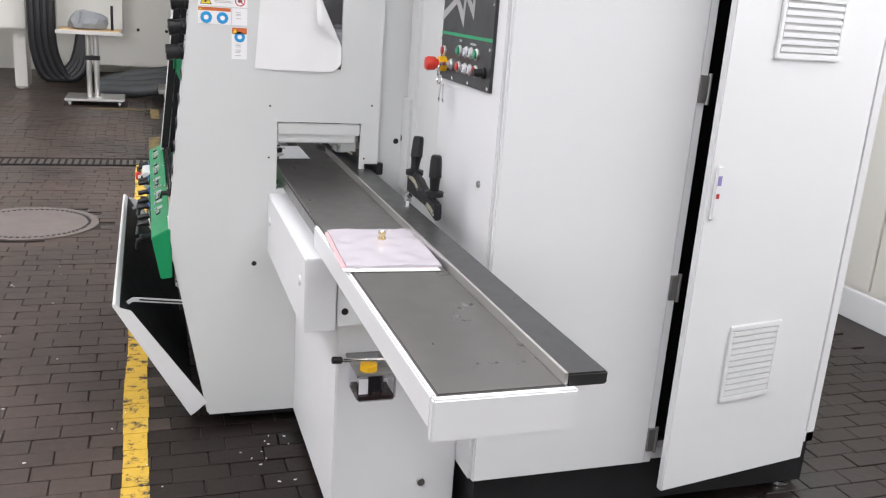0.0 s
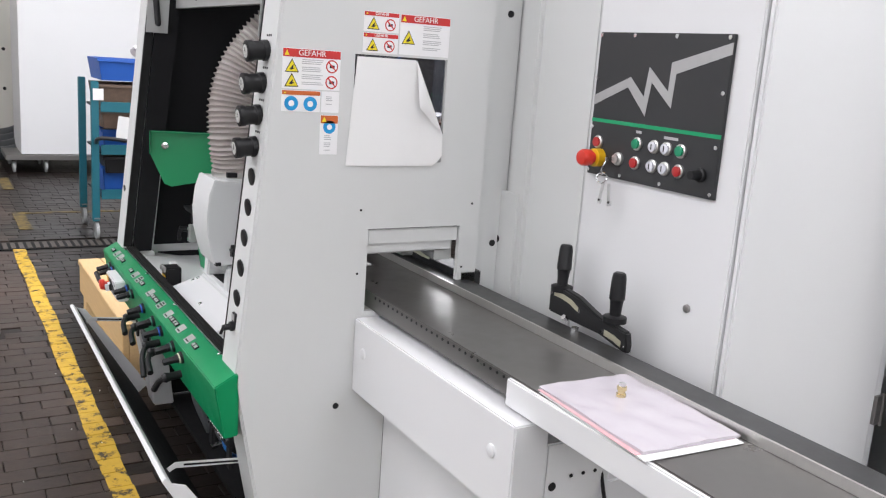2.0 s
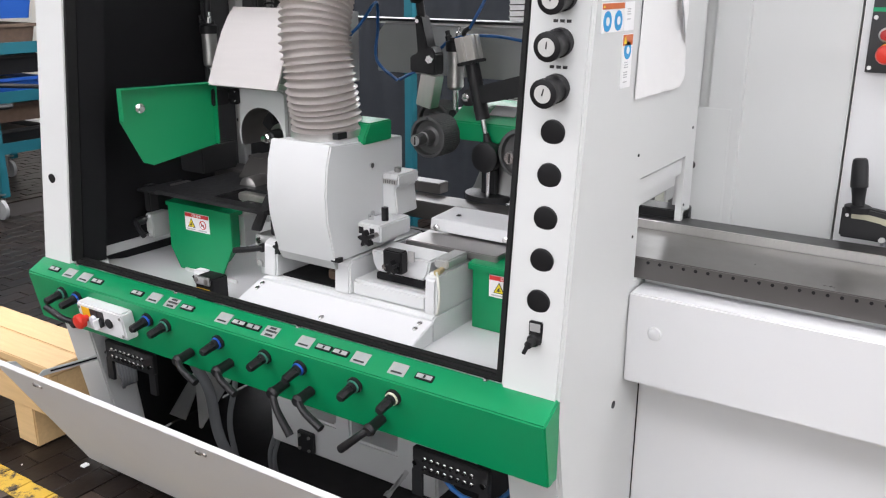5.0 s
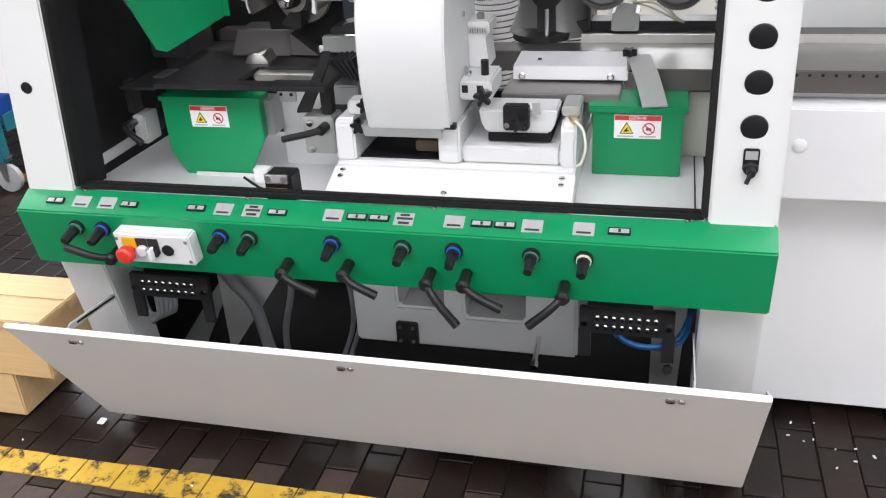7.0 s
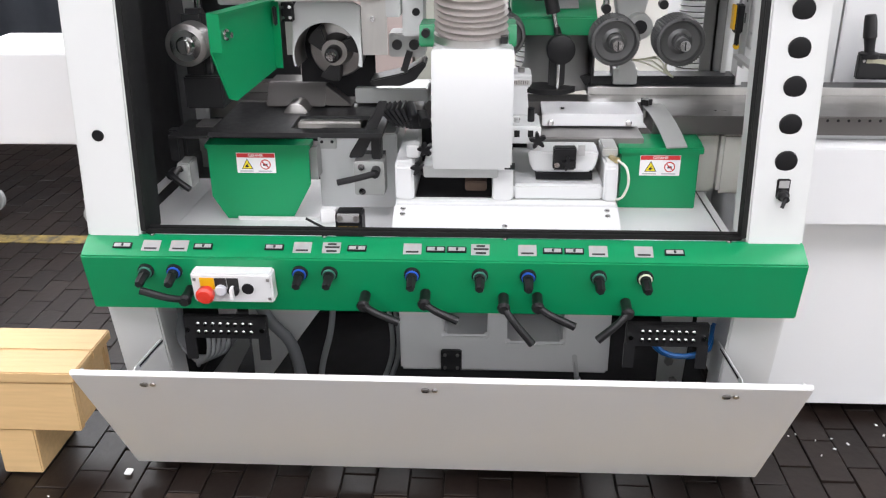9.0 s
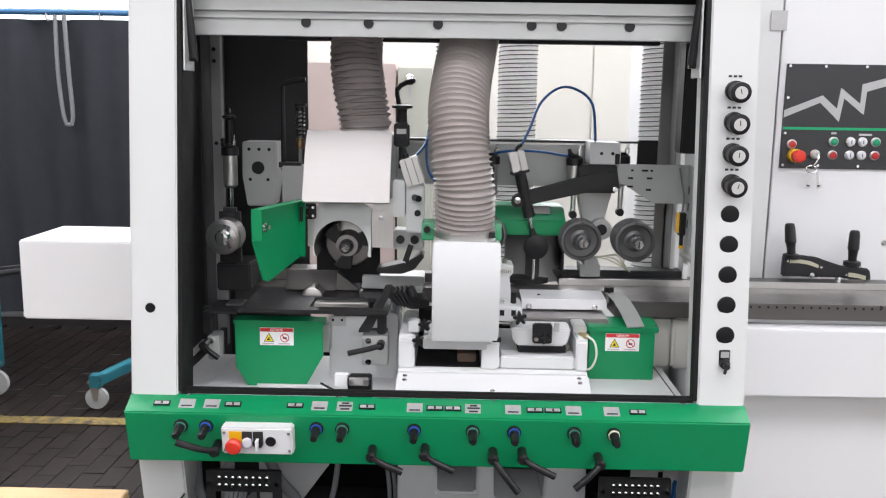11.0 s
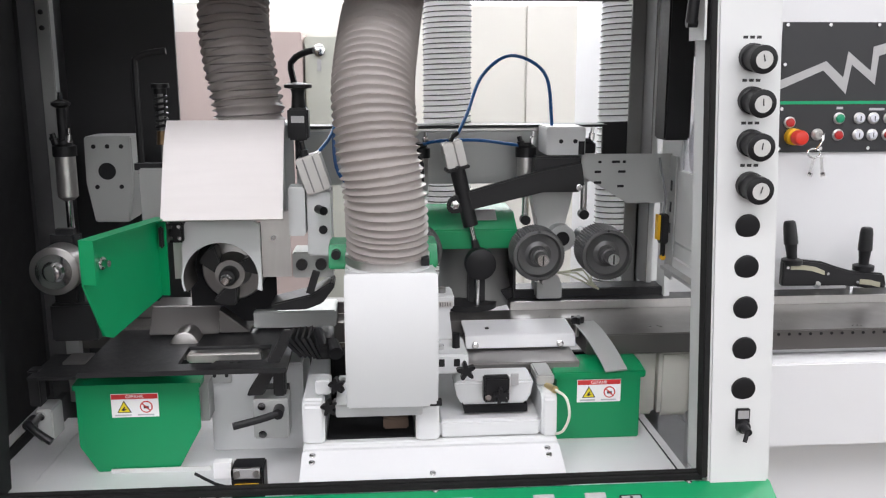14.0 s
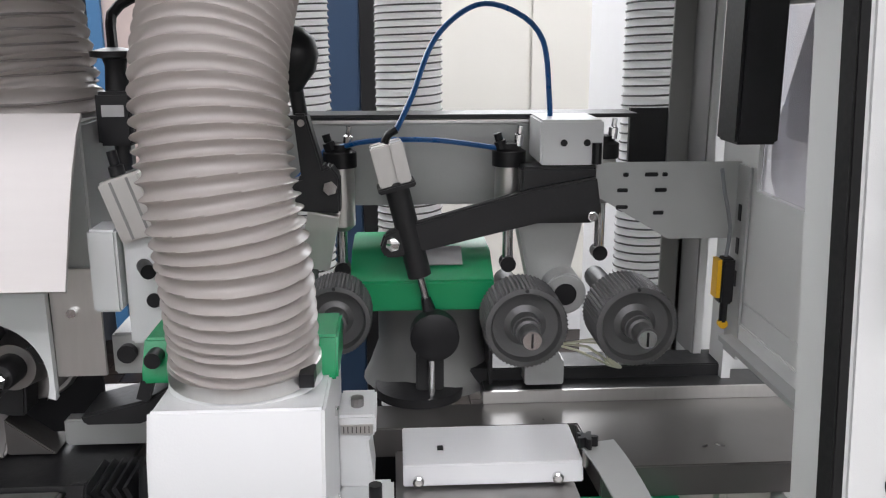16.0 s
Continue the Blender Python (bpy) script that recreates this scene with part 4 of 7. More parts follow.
b1 = prism(bmn(), [(-0.335, 0.908), (-0.335, 0.919), (-0.37, 0.919), (-0.40, 0.914), (-0.425, 0.903), (-0.425, 0.893), (-0.39, 0.904), (-0.36, 0.908)], "x", 0.7095, 0.7115)
part("scale", b1, mat("brass_scale", (0.5, 0.48, 0.36), 0.4, 0.4), adj, "pale engraved scale")
part("scale", prism(bmn(), [(-0.52, 0.867), (-0.52, 0.88), (-0.55, 0.877), (-0.575, 0.87), (-0.575, 0.857), (-0.55, 0.864)], "x", 0.7095, 0.7115), mat("brass_scale_small", (0.5, 0.48, 0.36), 0.4, 0.4), adj, "pale engraved scale")
for y, z in ((-0.327, 0.914), (-0.433, 0.896), (-0.513, 0.873), (-0.583, 0.862)):
    part("adjuster_screw", cyl(bmn(), (0.711, y, z), (0.707, y, z), 0.004, 10), CHROME, adj)
part("adjuster_bolt", cyl(bmn(), (0.67, -0.47, 0.864), (0.67, -0.47, 0.874), 0.009, 6), CHROME, adj)
part("adjuster_bolt", cyl(bmn(), (0.70, -0.40, 0.866), (0.69, -0.40, 0.876), 0.007, 6), CHROME, adj)

# ---- electrical cabinet ----
cab = thing("electrical_cabinet", (1.3, -0.35, 0), "tall white electrical cabinet with one door ajar", "cabinet")
b = plates(bmn(), [((-0.76, 0.165), (-0.292, 0.165), (-0.292, 2.12), (-0.76, 2.12))], "x", 0.80, 0.83)
body = part("control_front", b, WHITE, cab, "white control front sheet", bev=0.003)
part("infill_sheet", box(bmn(), 0.803, 0.83, -0.287, 0.045, 0.165, 2.12), GREYW, cab, "grey infill sheet", bev=0.003)
part("end_panel", box(bmn(), 0.806, 1.335, -0.778, -0.762, 0.165, 2.12), WHITE, cab, "large white end panel", bev=0.004)
b = bmn()
box(b, 0.83, 1.95, -0.09, -0.05, 0.165, 2.12)
box(b, 1.92, 1.95, -0.76, -0.09, 0.165, 2.12)
box(b, 0.83, 1.95, -0.76, -0.05, 2.09, 2.12)
box(b, 1.335, 1.36, -0.775, -0.74, 0.165, 2.12)
box(b, 1.335, 1.95, -0.76, -0.72, 0.165, 0.20)
part("cabinet_frame", b, WHITE, cab, "", bev=0.002)
# Black sheets inside the white cabinet stand for its inner shade.
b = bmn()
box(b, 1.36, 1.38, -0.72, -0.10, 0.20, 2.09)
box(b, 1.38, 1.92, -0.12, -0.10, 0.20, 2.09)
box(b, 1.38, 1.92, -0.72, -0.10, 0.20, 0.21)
part("interior_lining", b, BLACKIN, cab, "dark sheets for the shade inside the cabinet")
part("plinth", box(bmn(), 0.83, 1.95, -0.74, 0.08, 0.02, 0.165), BLACKM, cab)
for z in (1.237, 0.70, 0.24, 1.8):
    b = bmn()
    box(b, 1.337, 1.358, -0.784, -0.775, z - 0.035, z + 0.035)
    cyl(b, (1.362, -0.782, z - 0.04), (1.362, -0.782, z + 0.04), 0.005, 10)
    part("hinge", b, STEEL, cab)
part("orange_cable", tube(bmn(), [(1.39, -0.70, 0.34), (1.41, -0.66, 0.36), (1.43, -0.62, 0.33), (1.42, -0.6, 0.22)], 0.012, 8), mat("orange_cable_sheath", (0.6, 0.1, 0.02), 0.5), cab)
D = Matrix.Translation((1.345, -0.868, 0)) @ pose(0, 0, 0, 0, 0, 9)
W = 0.56
b = bmn()
box(b, 0, W, 0, 0.022, 0.125, 2.10, D)
door = part("cabinet_door", b, WHITE, cab, "white sheet door standing ajar", bev=0.003)
for z0, z1, u0, u1 in ((0.375, 0.605, 0.16, 0.355), (1.325, 1.68, 0.15, 0.385)):
    b = bmn()
    for a, c, e, f in ((u0, u1, z0, z0 + 0.015), (u0, u1, z1 - 0.015, z1), (u0, u0 + 0.014, z0 + 0.015, z1 - 0.015), (u1 - 0.014, u1, z0 + 0.015, z1 - 0.015)):
        box(b, a, c, -0.007, 0, e, f, D)
    vent = part("vent", b, WHITE, door, "white louvred filter vent", bev=0.002)
    part("vent_back", box(bmn(), u0 + 0.014, u1 - 0.014, -0.002, 0.0, z0 + 0.015, z1 - 0.015, D), mat("vent_filter_grey", (0.5, 0.5, 0.5), 0.7), door)
    nn = int((z1 - z0 - 0.03) / 0.018)
    for i in range(nn):
        z = z0 + 0.02 + i * 0.018
        part("louvre", box(bmn(), u0 + 0.014, u1 - 0.014, -0.007, -0.001, z, z + 0.011, D), WHITE, door)
lk = part("door_latch", box(bmn(), 0.014, 0.036, -0.010, 0, 0.915, 1.055, D), WHITE, door, "white latch plate", bev=0.003)
part("latch_badge", box(bmn(), 0.019, 0.031, -0.0115, -0.010, 1.005, 1.03, D), mat("violet_badge", (0.25, 0.2, 0.45), 0.4), lk)
part("latch_lock", box(bmn(), 0.021, 0.029, -0.013, -0.010, 0.972, 0.984, D), REDB, lk)
part("door_notice", box(bmn(), 0.06, 0.14, -0.001, 0, 1.50, 1.62, D), LABELW, door)
part("levelling_foot", lathe(bmn(), (1.90, -0.70, 0), (0, 0, 1), [(0, 0.04), (0.012, 0.04), (0.02, 0.016), (0.03, 0.01), (0.165, 0.01)], 16), CHROME, cab, "chromed levelling foot")
part("levelling_foot", lathe(bmn(), (0.86, -0.70, 0), (0, 0, 1), [(0, 0.04), (0.012, 0.04), (0.02, 0.016), (0.03, 0.01), (0.165, 0.01)], 16), CHROME, cab, "chromed levelling foot")
# control panel
PY, PZ, PW, PH = -0.309, 1.520, 0.393, 0.323
panel = part("control_panel", box(bmn(), 0.791, 0.80, PY - PW, PY, PZ - PH, PZ), mat("black_panel_foil", (0.025, 0.026, 0.028), 0.4, var=0.15, scale=5), cab, "black control panel with buttons and key", bev=0.001)


def pp(u, v):
    return PY - u * PW, PZ - v * PH


b = bmn()
pts_t = [pp(0, .44), pp(.295, .295), pp(.415, .42), pp(.435, .22), pp(.595, .37), pp(.60, .185), pp(1, .05)]
pts_b = [pp(0, .51), pp(.28, .365), pp(.44, .545), pp(.465, .32), pp(.63, .475), pp(.64, .255), pp(1, .12)]
plates(b, [(pts_t[i], pts_t[i + 1], pts_b[i + 1], pts_b[i]) for i in range(6)], "x", 0.7902, 0.7912)
part("zigzag_stripe", b, LABELG, panel, "grey zigzag line printed on the panel")
a, c = pp(0, 0.60), pp(1, 0.625)
part("green_stripe", box(bmn(), 0.7902, 0.7912, c[0], a[0], c[1], a[1]), mat("green_print", (0.0, 0.3, 0.12), 0.4), panel)
for u, v in ((0.02, 0.02), (0.3, 0.02), (0.62, 0.02), (0.98, 0.02), (0.02, 0.32), (0.98, 0.35), (0.02, 0.66), (0.98, 0.68), (0.02, 0.97), (0.3, 0.97), (0.62, 0.97), (0.98, 0.97)):
    y, z = pp(u, v)
    part("panel_screw", cyl(bmn(), (0.791, y, z), (0.787, y, z), 0.0045, 10), CHROME, panel)


def button(u, v, m, nm="push_button"):
    y, z = pp(u, v)
    p = part(nm, lathe(bmn(), (0.791, y, z), (-1, 0, 0), [(0, 0.0148), (0.004, 0.0148), (0.006, 0.012)], 24), ALU, panel, "round panel button in a bright ring")
    part("button_cap", lathe(bmn(), (0.786, y, z), (-1, 0, 0), [(0, 0.0108), (0.005, 0.0108), (0.0058, 0.009)], 24), m, p)
    return p


button(0.08, 0.765, REDB)
for u, m in ((0.41, GREENB), (0.545, WBUT), (0.64, WBUT), (0.745, GREENB)):
    button(u, 0.735, m)
for u, m in ((0.41, REDB), (0.545, WBUT), (0.64, WBUT), (0.745, REDB)):
    button(u, 0.865, m)
for u, v in ((0.545, 0.735), (0.64, 0.735), (0.545, 0.865), (0.64, 0.865)):
    y, z = pp(u, v)
    part("button_mark", box(bmn(), 0.7795, 0.7805, y - 0.0012, y + 0.0012, z - 0.006, z + 0.006), LINK, panel)
y, z = pp(0.9, 0.86)
part("rotary_knob", lathe(bmn(), (0.791, y, z), (-1, 0, 0), [(0, 0.0145), (0.006, 0.0145), (0.008, 0.011), (0.03, 0.009)], 20), BLACK, panel, "black rotary knob")
y, z = pp(0.105, 0.875)
es = part("emergency_stop", lathe(bmn(), (0.791, y, z), (-1, 0, 0), [(0, 0.021), (0.02, 0.021), (0.022, 0.014)], 24), YELLOW, panel, "yellow collar of the emergency stop")
part("mushroom_button", lathe(bmn(), (0.77, y, z), (-1, 0, 0), [(0, 0.013), (0.008, 0.013), (0.010, 0.0185), (0.03, 0.0195), (0.036, 0.016), (0.038, 0.005)], 24), RED, es, "red mushroom button")
y, z = pp(0.27, 0.86)
ks = part("key_switch", lathe(bmn(), (0.791, y, z), (-1, 0, 0), [(0, 0.0148), (0.006, 0.0148), (0.010, 0.010), (0.014, 0.010)], 20), ALU, panel, "key switch with a hanging key ring")
b = bmn()
box(b, 0.752, 0.777, y - 0.0012, y + 0.0012, z - 0.004, z + 0.004)
tube(b, [(0.757, y, z), (0.752, y + 0.004, z - 0.015), (0.754, y + 0.012, z - 0.03), (0.760, y + 0.016, z - 0.037)], 0.0025, 8, 0.005)
ring = [(0.762 + 0.004 * math.sin(a), y + 0.018 + 0.017 * math.cos(a), z - 0.045 + 0.011 * math.sin(a)) for a in np.linspace(0, 2 * math.pi, 24)]
sweep(b, [Vector(p) for p in ring], 0.0022, 6)
for dy in (-0.006, 0.012):
    box(b, 0.765, 0.767, -0.004, 0.004, -0.045, 0.0, Matrix.Translation((0, y + 0.008 - dy, z - 0.055)) @ pose(0, 0, 0, 12 if dy < 0 else -8, 0, 0))
    box(b, 0.765, 0.767, -0.008, 0.004, -0.05, -0.04, Matrix.Translation((0, y + 0.008 - dy, z - 0.055)) @ pose(0, 0, 0, 12 if dy < 0 else -8, 0, 0))
part("key_ring", b, CHROME, ks)
for u, v, w in ((0.41, 0.655, 0.008), (0.66, 0.665, 0.02)):
    y, z = pp(u, v)
    part("symbol_bar", box(bmn(), 0.790, 0.7912, y - w, y + w, z - 0.003, z + 0.003), LGREY, panel)
part("panel_bolt", lathe(bmn(), (0.80, -0.665, 0.962), (-1, 0, 0), [(0, 0.009), (0.005, 0.008), (0.006, 0.005)], 14), STEEL, cab)
part("rating_plate", box(bmn(), 0.798, 0.80, -0.30, -0.25, 1.62, 1.68), LABELG, cab)

# ---- inside the planer: shared pieces ----


def star_knob(at, way, r, parent, m=BLACK):
    d, u, w = frame_of(way)
    o = Vector(at)
    b = bmn()
    n = 40
    for s0, s1 in ((0.0, 0.014),):
        lo, hi = [], []
        for i in range(n):
            a = 2 * math.pi * i / n
            rr = r * (0.72 + 0.28 * math.cos(5 * a))
            c = u * math.cos(a) * rr + w * math.sin(a) * rr
            lo.append(b.verts.new(o + d * s0 + c))
            hi.append(b.verts.new(o + d * s1 + c))
        face(b, lo[::-1]), face(b, hi)
        for i in range(n):
            face(b, (lo[i], lo[(i + 1) % n], hi[(i + 1) % n], hi[i]))
    k = part("star_knob", b, m, parent, "black five-lobed star knob")
    part("knob_stem", cyl(bmn(), o - d * 0.03, o + d * 0.001, r * 0.3, 12), STEEL, k)
    return k


def warn_label(y1, z1, x, parent, w=0.092, h=0.049):
    s = part("warning_sticker", box(bmn(), x - 0.0012, x, y1 - w, y1, z1 - h, z1), LABELW, parent, "white danger sticker with red band")
    part("head_band", box(bmn(), x - 0.0018, x - 0.001, y1 - w + 0.001, y1 - 0.001, z1 - 0.011, z1 - 0.001), LRED, s)
    words("lettering", "GEFAHR", 0.0095, Matrix.Translation((x - 0.0022, y1 - w / 2, z1 - 0.006)) @ pose(0, 0, 0, 90, 0, -90), LABELW, s)
    cy, cz, r = y1 - w * 0.27, z1 - h * 0.57, 0.014
    t = part("warning_triangle", prism(bmn(), [(cy + r, cz - r * 0.8), (cy - r, cz - r * 0.8), (cy, cz + r)], "x", x - 0.002, x - 0.001), LINK, s)
    part("triangle_field", prism(bmn(), [(cy + r * 0.8, cz - r * 0.68), (cy - r * 0.8, cz - r * 0.68), (cy, cz + r * 0.78)], "x", x - 0.0026, x - 0.0019), LYEL, t)
    part("triangle_sign", prism(bmn(), [(cy + 0.0056, cz - 0.006), (cy, cz - 0.007), (cy - 0.006, cz - 0.003), (cy - 0.001, cz - 0.003), (cy - 0.003, cz + 0.0035), (cy + 0.002, cz - 0.001)], "x", x - 0.0031, x - 0.0025), LINK, t)
    cy = y1 - w * 0.74
    t = part("ban_sign", cyl(bmn(), (x - 0.001, cy, cz), (x - 0.0019, cy, cz), 0.0125, 24), LRED, s)
    part("ban_field", cyl(bmn(), (x - 0.0018, cy, cz), (x - 0.0024, cy, cz), 0.010, 24), LABELW, t)
    part("ban_bar", box(bmn(), x - 0.0031, x - 0.0023, -0.010, 0.010, -0.0012, 0.0012, Matrix.Translation((0, cy, cz)) @ pose(0, 0, 0, 45, 0, 0)), LRED, t)
    part("ban_sign_mark", box(bmn(), x - 0.0028, x - 0.0023, cy - 0.005, cy + 0.005, cz - 0.003, cz + 0.002), LINK, t)
    for dy in (0.22, 0.7):
        part("text_bar", box(bmn(), x - 0.0018, x - 0.001, y1 - w * dy - 0.018, y1 - w * dy + 0.014, z1 - h + 0.003, z1 - h + 0.006), LGREY, s)


def feed_roller(x0, x1, y, z, r=0.060):
    """A knurled driven roller on a stub shaft, its axis across the table."""
    b = bmn()
    n, rows = 120, 13
    prev = None
    for j in range(rows * 2 + 1):
        x = x0 + (x1 - x0) * j / (rows * 2)
        ring = []
        for i in range(n):
            rr = r * (0.955 if (j % 2 == 0 or i % 2 == 0) else 1.008)
            a = 2 * math.pi * i / n
            ring.append(b.verts.new((x, y + rr * math.cos(a), z + rr * math.sin(a))))
        if prev:
            for i in range(n):
                face(b, (prev[i], prev[(i + 1) % n], ring[(i + 1) % n], ring[i]))
        prev = ring
    face(b, prev)
    p = part("feed_roller", b, ROLL, planer, "grey knurled steel feed roller", flat=True)
    part("roller_face", lathe(bmn(), (x0 + 0.004, y, z), (-1, 0, 0), [(-0.014, r * 0.90), (0, r * 0.96), (0.004, r * 0.955), (0.005, r * 0.84), (-0.006, r * 0.78), (-0.009, r * 0.5), (-0.004, r * 0.36), (0.012, r * 0.33)], 40), ROLL, p)
    part("shaft_end", lathe(bmn(), (x0 + 0.01, y, z), (-1, 0, 0), [(0, 0.018), (0.03, 0.018), (0.032, 0.0145), (0.06, 0.0145), (0.063, 0.012)], 22), ROLL, p, "turned shaft end")
    part("shaft_face", lathe(bmn(), (x0 - 0.0525, y, z), (-1, 0, 0), [(0, 0.0128), (0.0012, 0.0128)], 20), CHROME, p, "bright end of the shaft")
    part("shaft_slot", box(bmn(), x0 - 0.0545, x0 - 0.0535, y - 0.0015, y + 0.0015, z - 0.010, z + 0.010), BLACK, p)
    part("face_hole", cyl(bmn(), (x0 - 0.0015, y + 0.0, z + r * 0.9), (x0, y, z + r * 0.9), 0.0028, 8), BLACK, p)
    part("drive_shaft", cyl(bmn(), (x1, y, z), (x1 + 0.18, y, z), 0.018, 14), BLACKM, p)
    return p


feed_roller(0.528, 0.60, 0.344, 0.995)
feed_roller(0.524, 0.61, 0.188, 0.995)
feed_roller(0.545, 0.62, 0.612, 1.005, 0.052)
feed_roller(0.70, 0.76, 0.70, 1.02, 0.05)


def air_cylinder(y, x, z0, z1, rod_z):
    c = part("air_cylinder", lathe(bmn(), (x, y, z0), (0, 0, 1), [(0, 0.012), (0.008, 0.021), (z1 - z0, 0.021)], 22), ALU, planer, "bright round pneumatic cylinder")
    part("cylinder_cap", lathe(bmn(), (x, y, z1), (0, 0, 1), [(0, 0.025), (0.022, 0.025), (0.026, 0.018), (0.034, 0.018)], 18), BLACK, c)
    part("air_fitting", lathe(bmn(), (x - 0.01, y + 0.012, z1 + 0.026), (0, 0.3, 1), [(0, 0.009), (0.012, 0.009), (0.013, 0.006), (0.024, 0.006)], 10), BLACK, c)
    part("air_fitting", lathe(bmn(), (x - 0.008, y - 0.012, z1 + 0.03), (0, -0.1, 1), [(0, 0.007), (0.016, 0.007), (0.018, 0.004), (0.03, 0.004)], 10), CHROME, c)
    part("piston_rod", cyl(bmn(), (x, y, rod_z), (x, y, z0 + 0.004), 0.008, 12), CHROME, c)
    part("rod_clevis", cyl(bmn(), (x - 0.012, y, rod_z), (x + 0.012, y, rod_z), 0.012, 14), BLACKM, c)


air_cylinder(0.355, 0.66, 1.12, 1.205, 1.055)
air_cylinder(0.605, 0.66, 1.11, 1.205, 1.05)
air_cylinder(0.205, 0.70, 1.14, 1.21, 1.06)
air_cylinder(1.372, 0.56, 1.13, 1.225, 1.06)

# ---- rear beam, brackets, arm ----
b = bmn()
prism(b, [(0.24, 1.262), (0.87, 1.262), (0.895, 1.235), (0.895, 1.135), (0.24, 1.135)], "x", 0.72, 0.78)
beam = part("cross_beam", b, GALV, planer, "grey machined cross beam", bev=0.003)
part("beam_rail", box(bmn(), 0.712, 0.78, 0.24, 0.88, 1.263, 1.268), ALU, beam)
part("beam_top_sheet", box(bmn(), 0.71, 0.785, 0.15, 1.1, 1.270, 1.276), BLACKM, beam)
part("beam_end_sheet", box(bmn(), 0.79, 0.80, 0.05, 0.14, 1.14, 1.277), BLACKM, beam, "dark sheet at the end of the beam")
blk = part("valve_block", box(bmn(), 0.60, 0.71, 0.228, 0.318, 1.213, 1.277), CASTW, planer, "white mounting block with two holes", bev=0.003)
for y in (0.252, 0.285):
    part("block_hole", cyl(bmn(), (0.5985, y, 1.245), (0.601, y, 1.245), 0.005, 12), BLACK, blk)
part("block_stud", cyl(bmn(), (0.597, 0.238, 1.215), (0.597, 0.238, 1.245), 0.007, 10), BLACK, blk)
b = prism(bmn(), [(0.232, 1.213), (0.016, 1.213), (0.016, 1.098), (0.12, 1.098), (0.232, 1.165)], "x", 0.622, 0.627)
pr = part("slotted_plate", b, GALV, planer, "grey sheet plate with slots")
for y, z, w in ((0.188, 1.195, 0.004), (0.150, 1.195, 0.010), (0.130, 1.195, 0.004), (0.192, 1.172, 0.008), (0.135, 1.172, 0.009), (0.192, 1.147, 0.009), (0.137, 1.138, 0.008)):
    part("slot_hole", box(bmn(), 0.6205, 0.6225, y - w, y + w, z - 0.003, z + 0.003), BLACK, pr, bev=0.001)
b = bmn()
prism(b, [(0.345, 1.14), (0.235, 1.14), (0.262, 1.02), (0.32, 1.02)], "x", 0.66, 0.72)
lathe(b, (0.62, 0.272, 1.015), (1, 0, 0), [(0, 0.032), (0.10, 0.032)], 24)
hang = part("roller_hanger", b, GALV, planer, "grey roller hanger", bev=0.003)
part("hanger_bore", cyl(bmn(), (0.6185, 0.272, 1.015), (0.625, 0.272, 1.015), 0.017, 20), BLACK, hang)
b = bmn()
prism(b, [(0.548, 1.098), (0.541, 1.118), (0.523, 1.126), (0.33, 1.180), (0.237, 1.197), (0.228, 1.142), (0.30, 1.135), (0.523, 1.083), (0.540, 1.083)], "x", 0.592, 0.610)
arm = part("swing_arm", b, BLACKM, planer, "black coated swing arm", bev=0.003)
part("arm_box", box(bmn(), 0.605, 0.66, 0.235, 0.345, 1.127, 1.210), BLACKM, arm, "", bev=0.004)
for y, z, r in ((0.529, 1.104, 0.0105), (0.243, 1.141, 0.008)):
    part("arm_bolt", lathe(bmn(), (0.592, y, z), (-1, 0, 0), [(0, r), (0.008, r), (0.009, r * 0.8)], 6), CHROME, arm)
# pneumatic presser
top = Vector((0.602, 0.538, 1.247))
bot = Vector((0.606, 0.480, 1.01))
ax = (bot - top).normalized()
Q = Matrix.Translation(top) @ ax.to_track_quat("Z", "Y").to_matrix().to_4x4()
b = bmn()
for sx in (-1, 1):
    for sy in (-1, 1):
        box(b, sx * 0.004 if sx > 0 else -0.023, 0.023 if sx > 0 else -0.004, sy * 0.004 if sy > 0 else -0.023, 0.023 if sy > 0 else -0.004, 0, 0.058, Q)
box(b, -0.012, 0.012, -0.012, 0.012, 0.001, 0.057, Q)
pc = part("square_cylinder", b, ALU, planer, "square bright aluminium pneumatic cylinder", bev=0.002)
part("cylinder_foot", box(bmn(), -0.027, 0.027, -0.027, 0.027, 0.058, 0.066, Q), BLACKM, pc, "", bev=0.002)
part("guide_tube", cyl(bmn(), top + ax * 0.066, top + ax * 0.200, 0.0175, 20), BLACKM, pc)
part("rod", cyl(bmn(), top + ax * 0.20, top + ax * 0.235, 0.007, 12), CHROME, pc)
part("rod_fork", lathe(bmn(), top + ax * 0.228, ax, [(0, 0.006), (0.05, 0.014), (0.055, 0.014)], 10), BLACKM, pc)
part("air_elbow", tube(bmn(), [top + Vector((-0.012, 0, 0.002)), top + Vector((-0.014, -0.004, 0.012)), top + Vector((-0.012, -0.016, 0.02))], 0.006, 8, 0.004), BLACK, pc)
part("presser_wheel", lathe(bmn(), (0.575, 0.470, 0.965), (1, 0, 0), [(0, 0.030), (0.003, 0.036), (0.03, 0.036), (0.033, 0.030)], 30), BLACK, pc, "black rubber presser wheel")
b = bmn()
box(b, 0.612, 0.63, 0.455, 0.497, 0.868, 0.965)
col = part("presser_column", b, BLACKM, planer, "", bev=0.003)
part("column_rod", cyl(bmn(), (0.607, 0.474, 0.852), (0.607, 0.474, 0.955), 0.006, 12), CHROME, col)
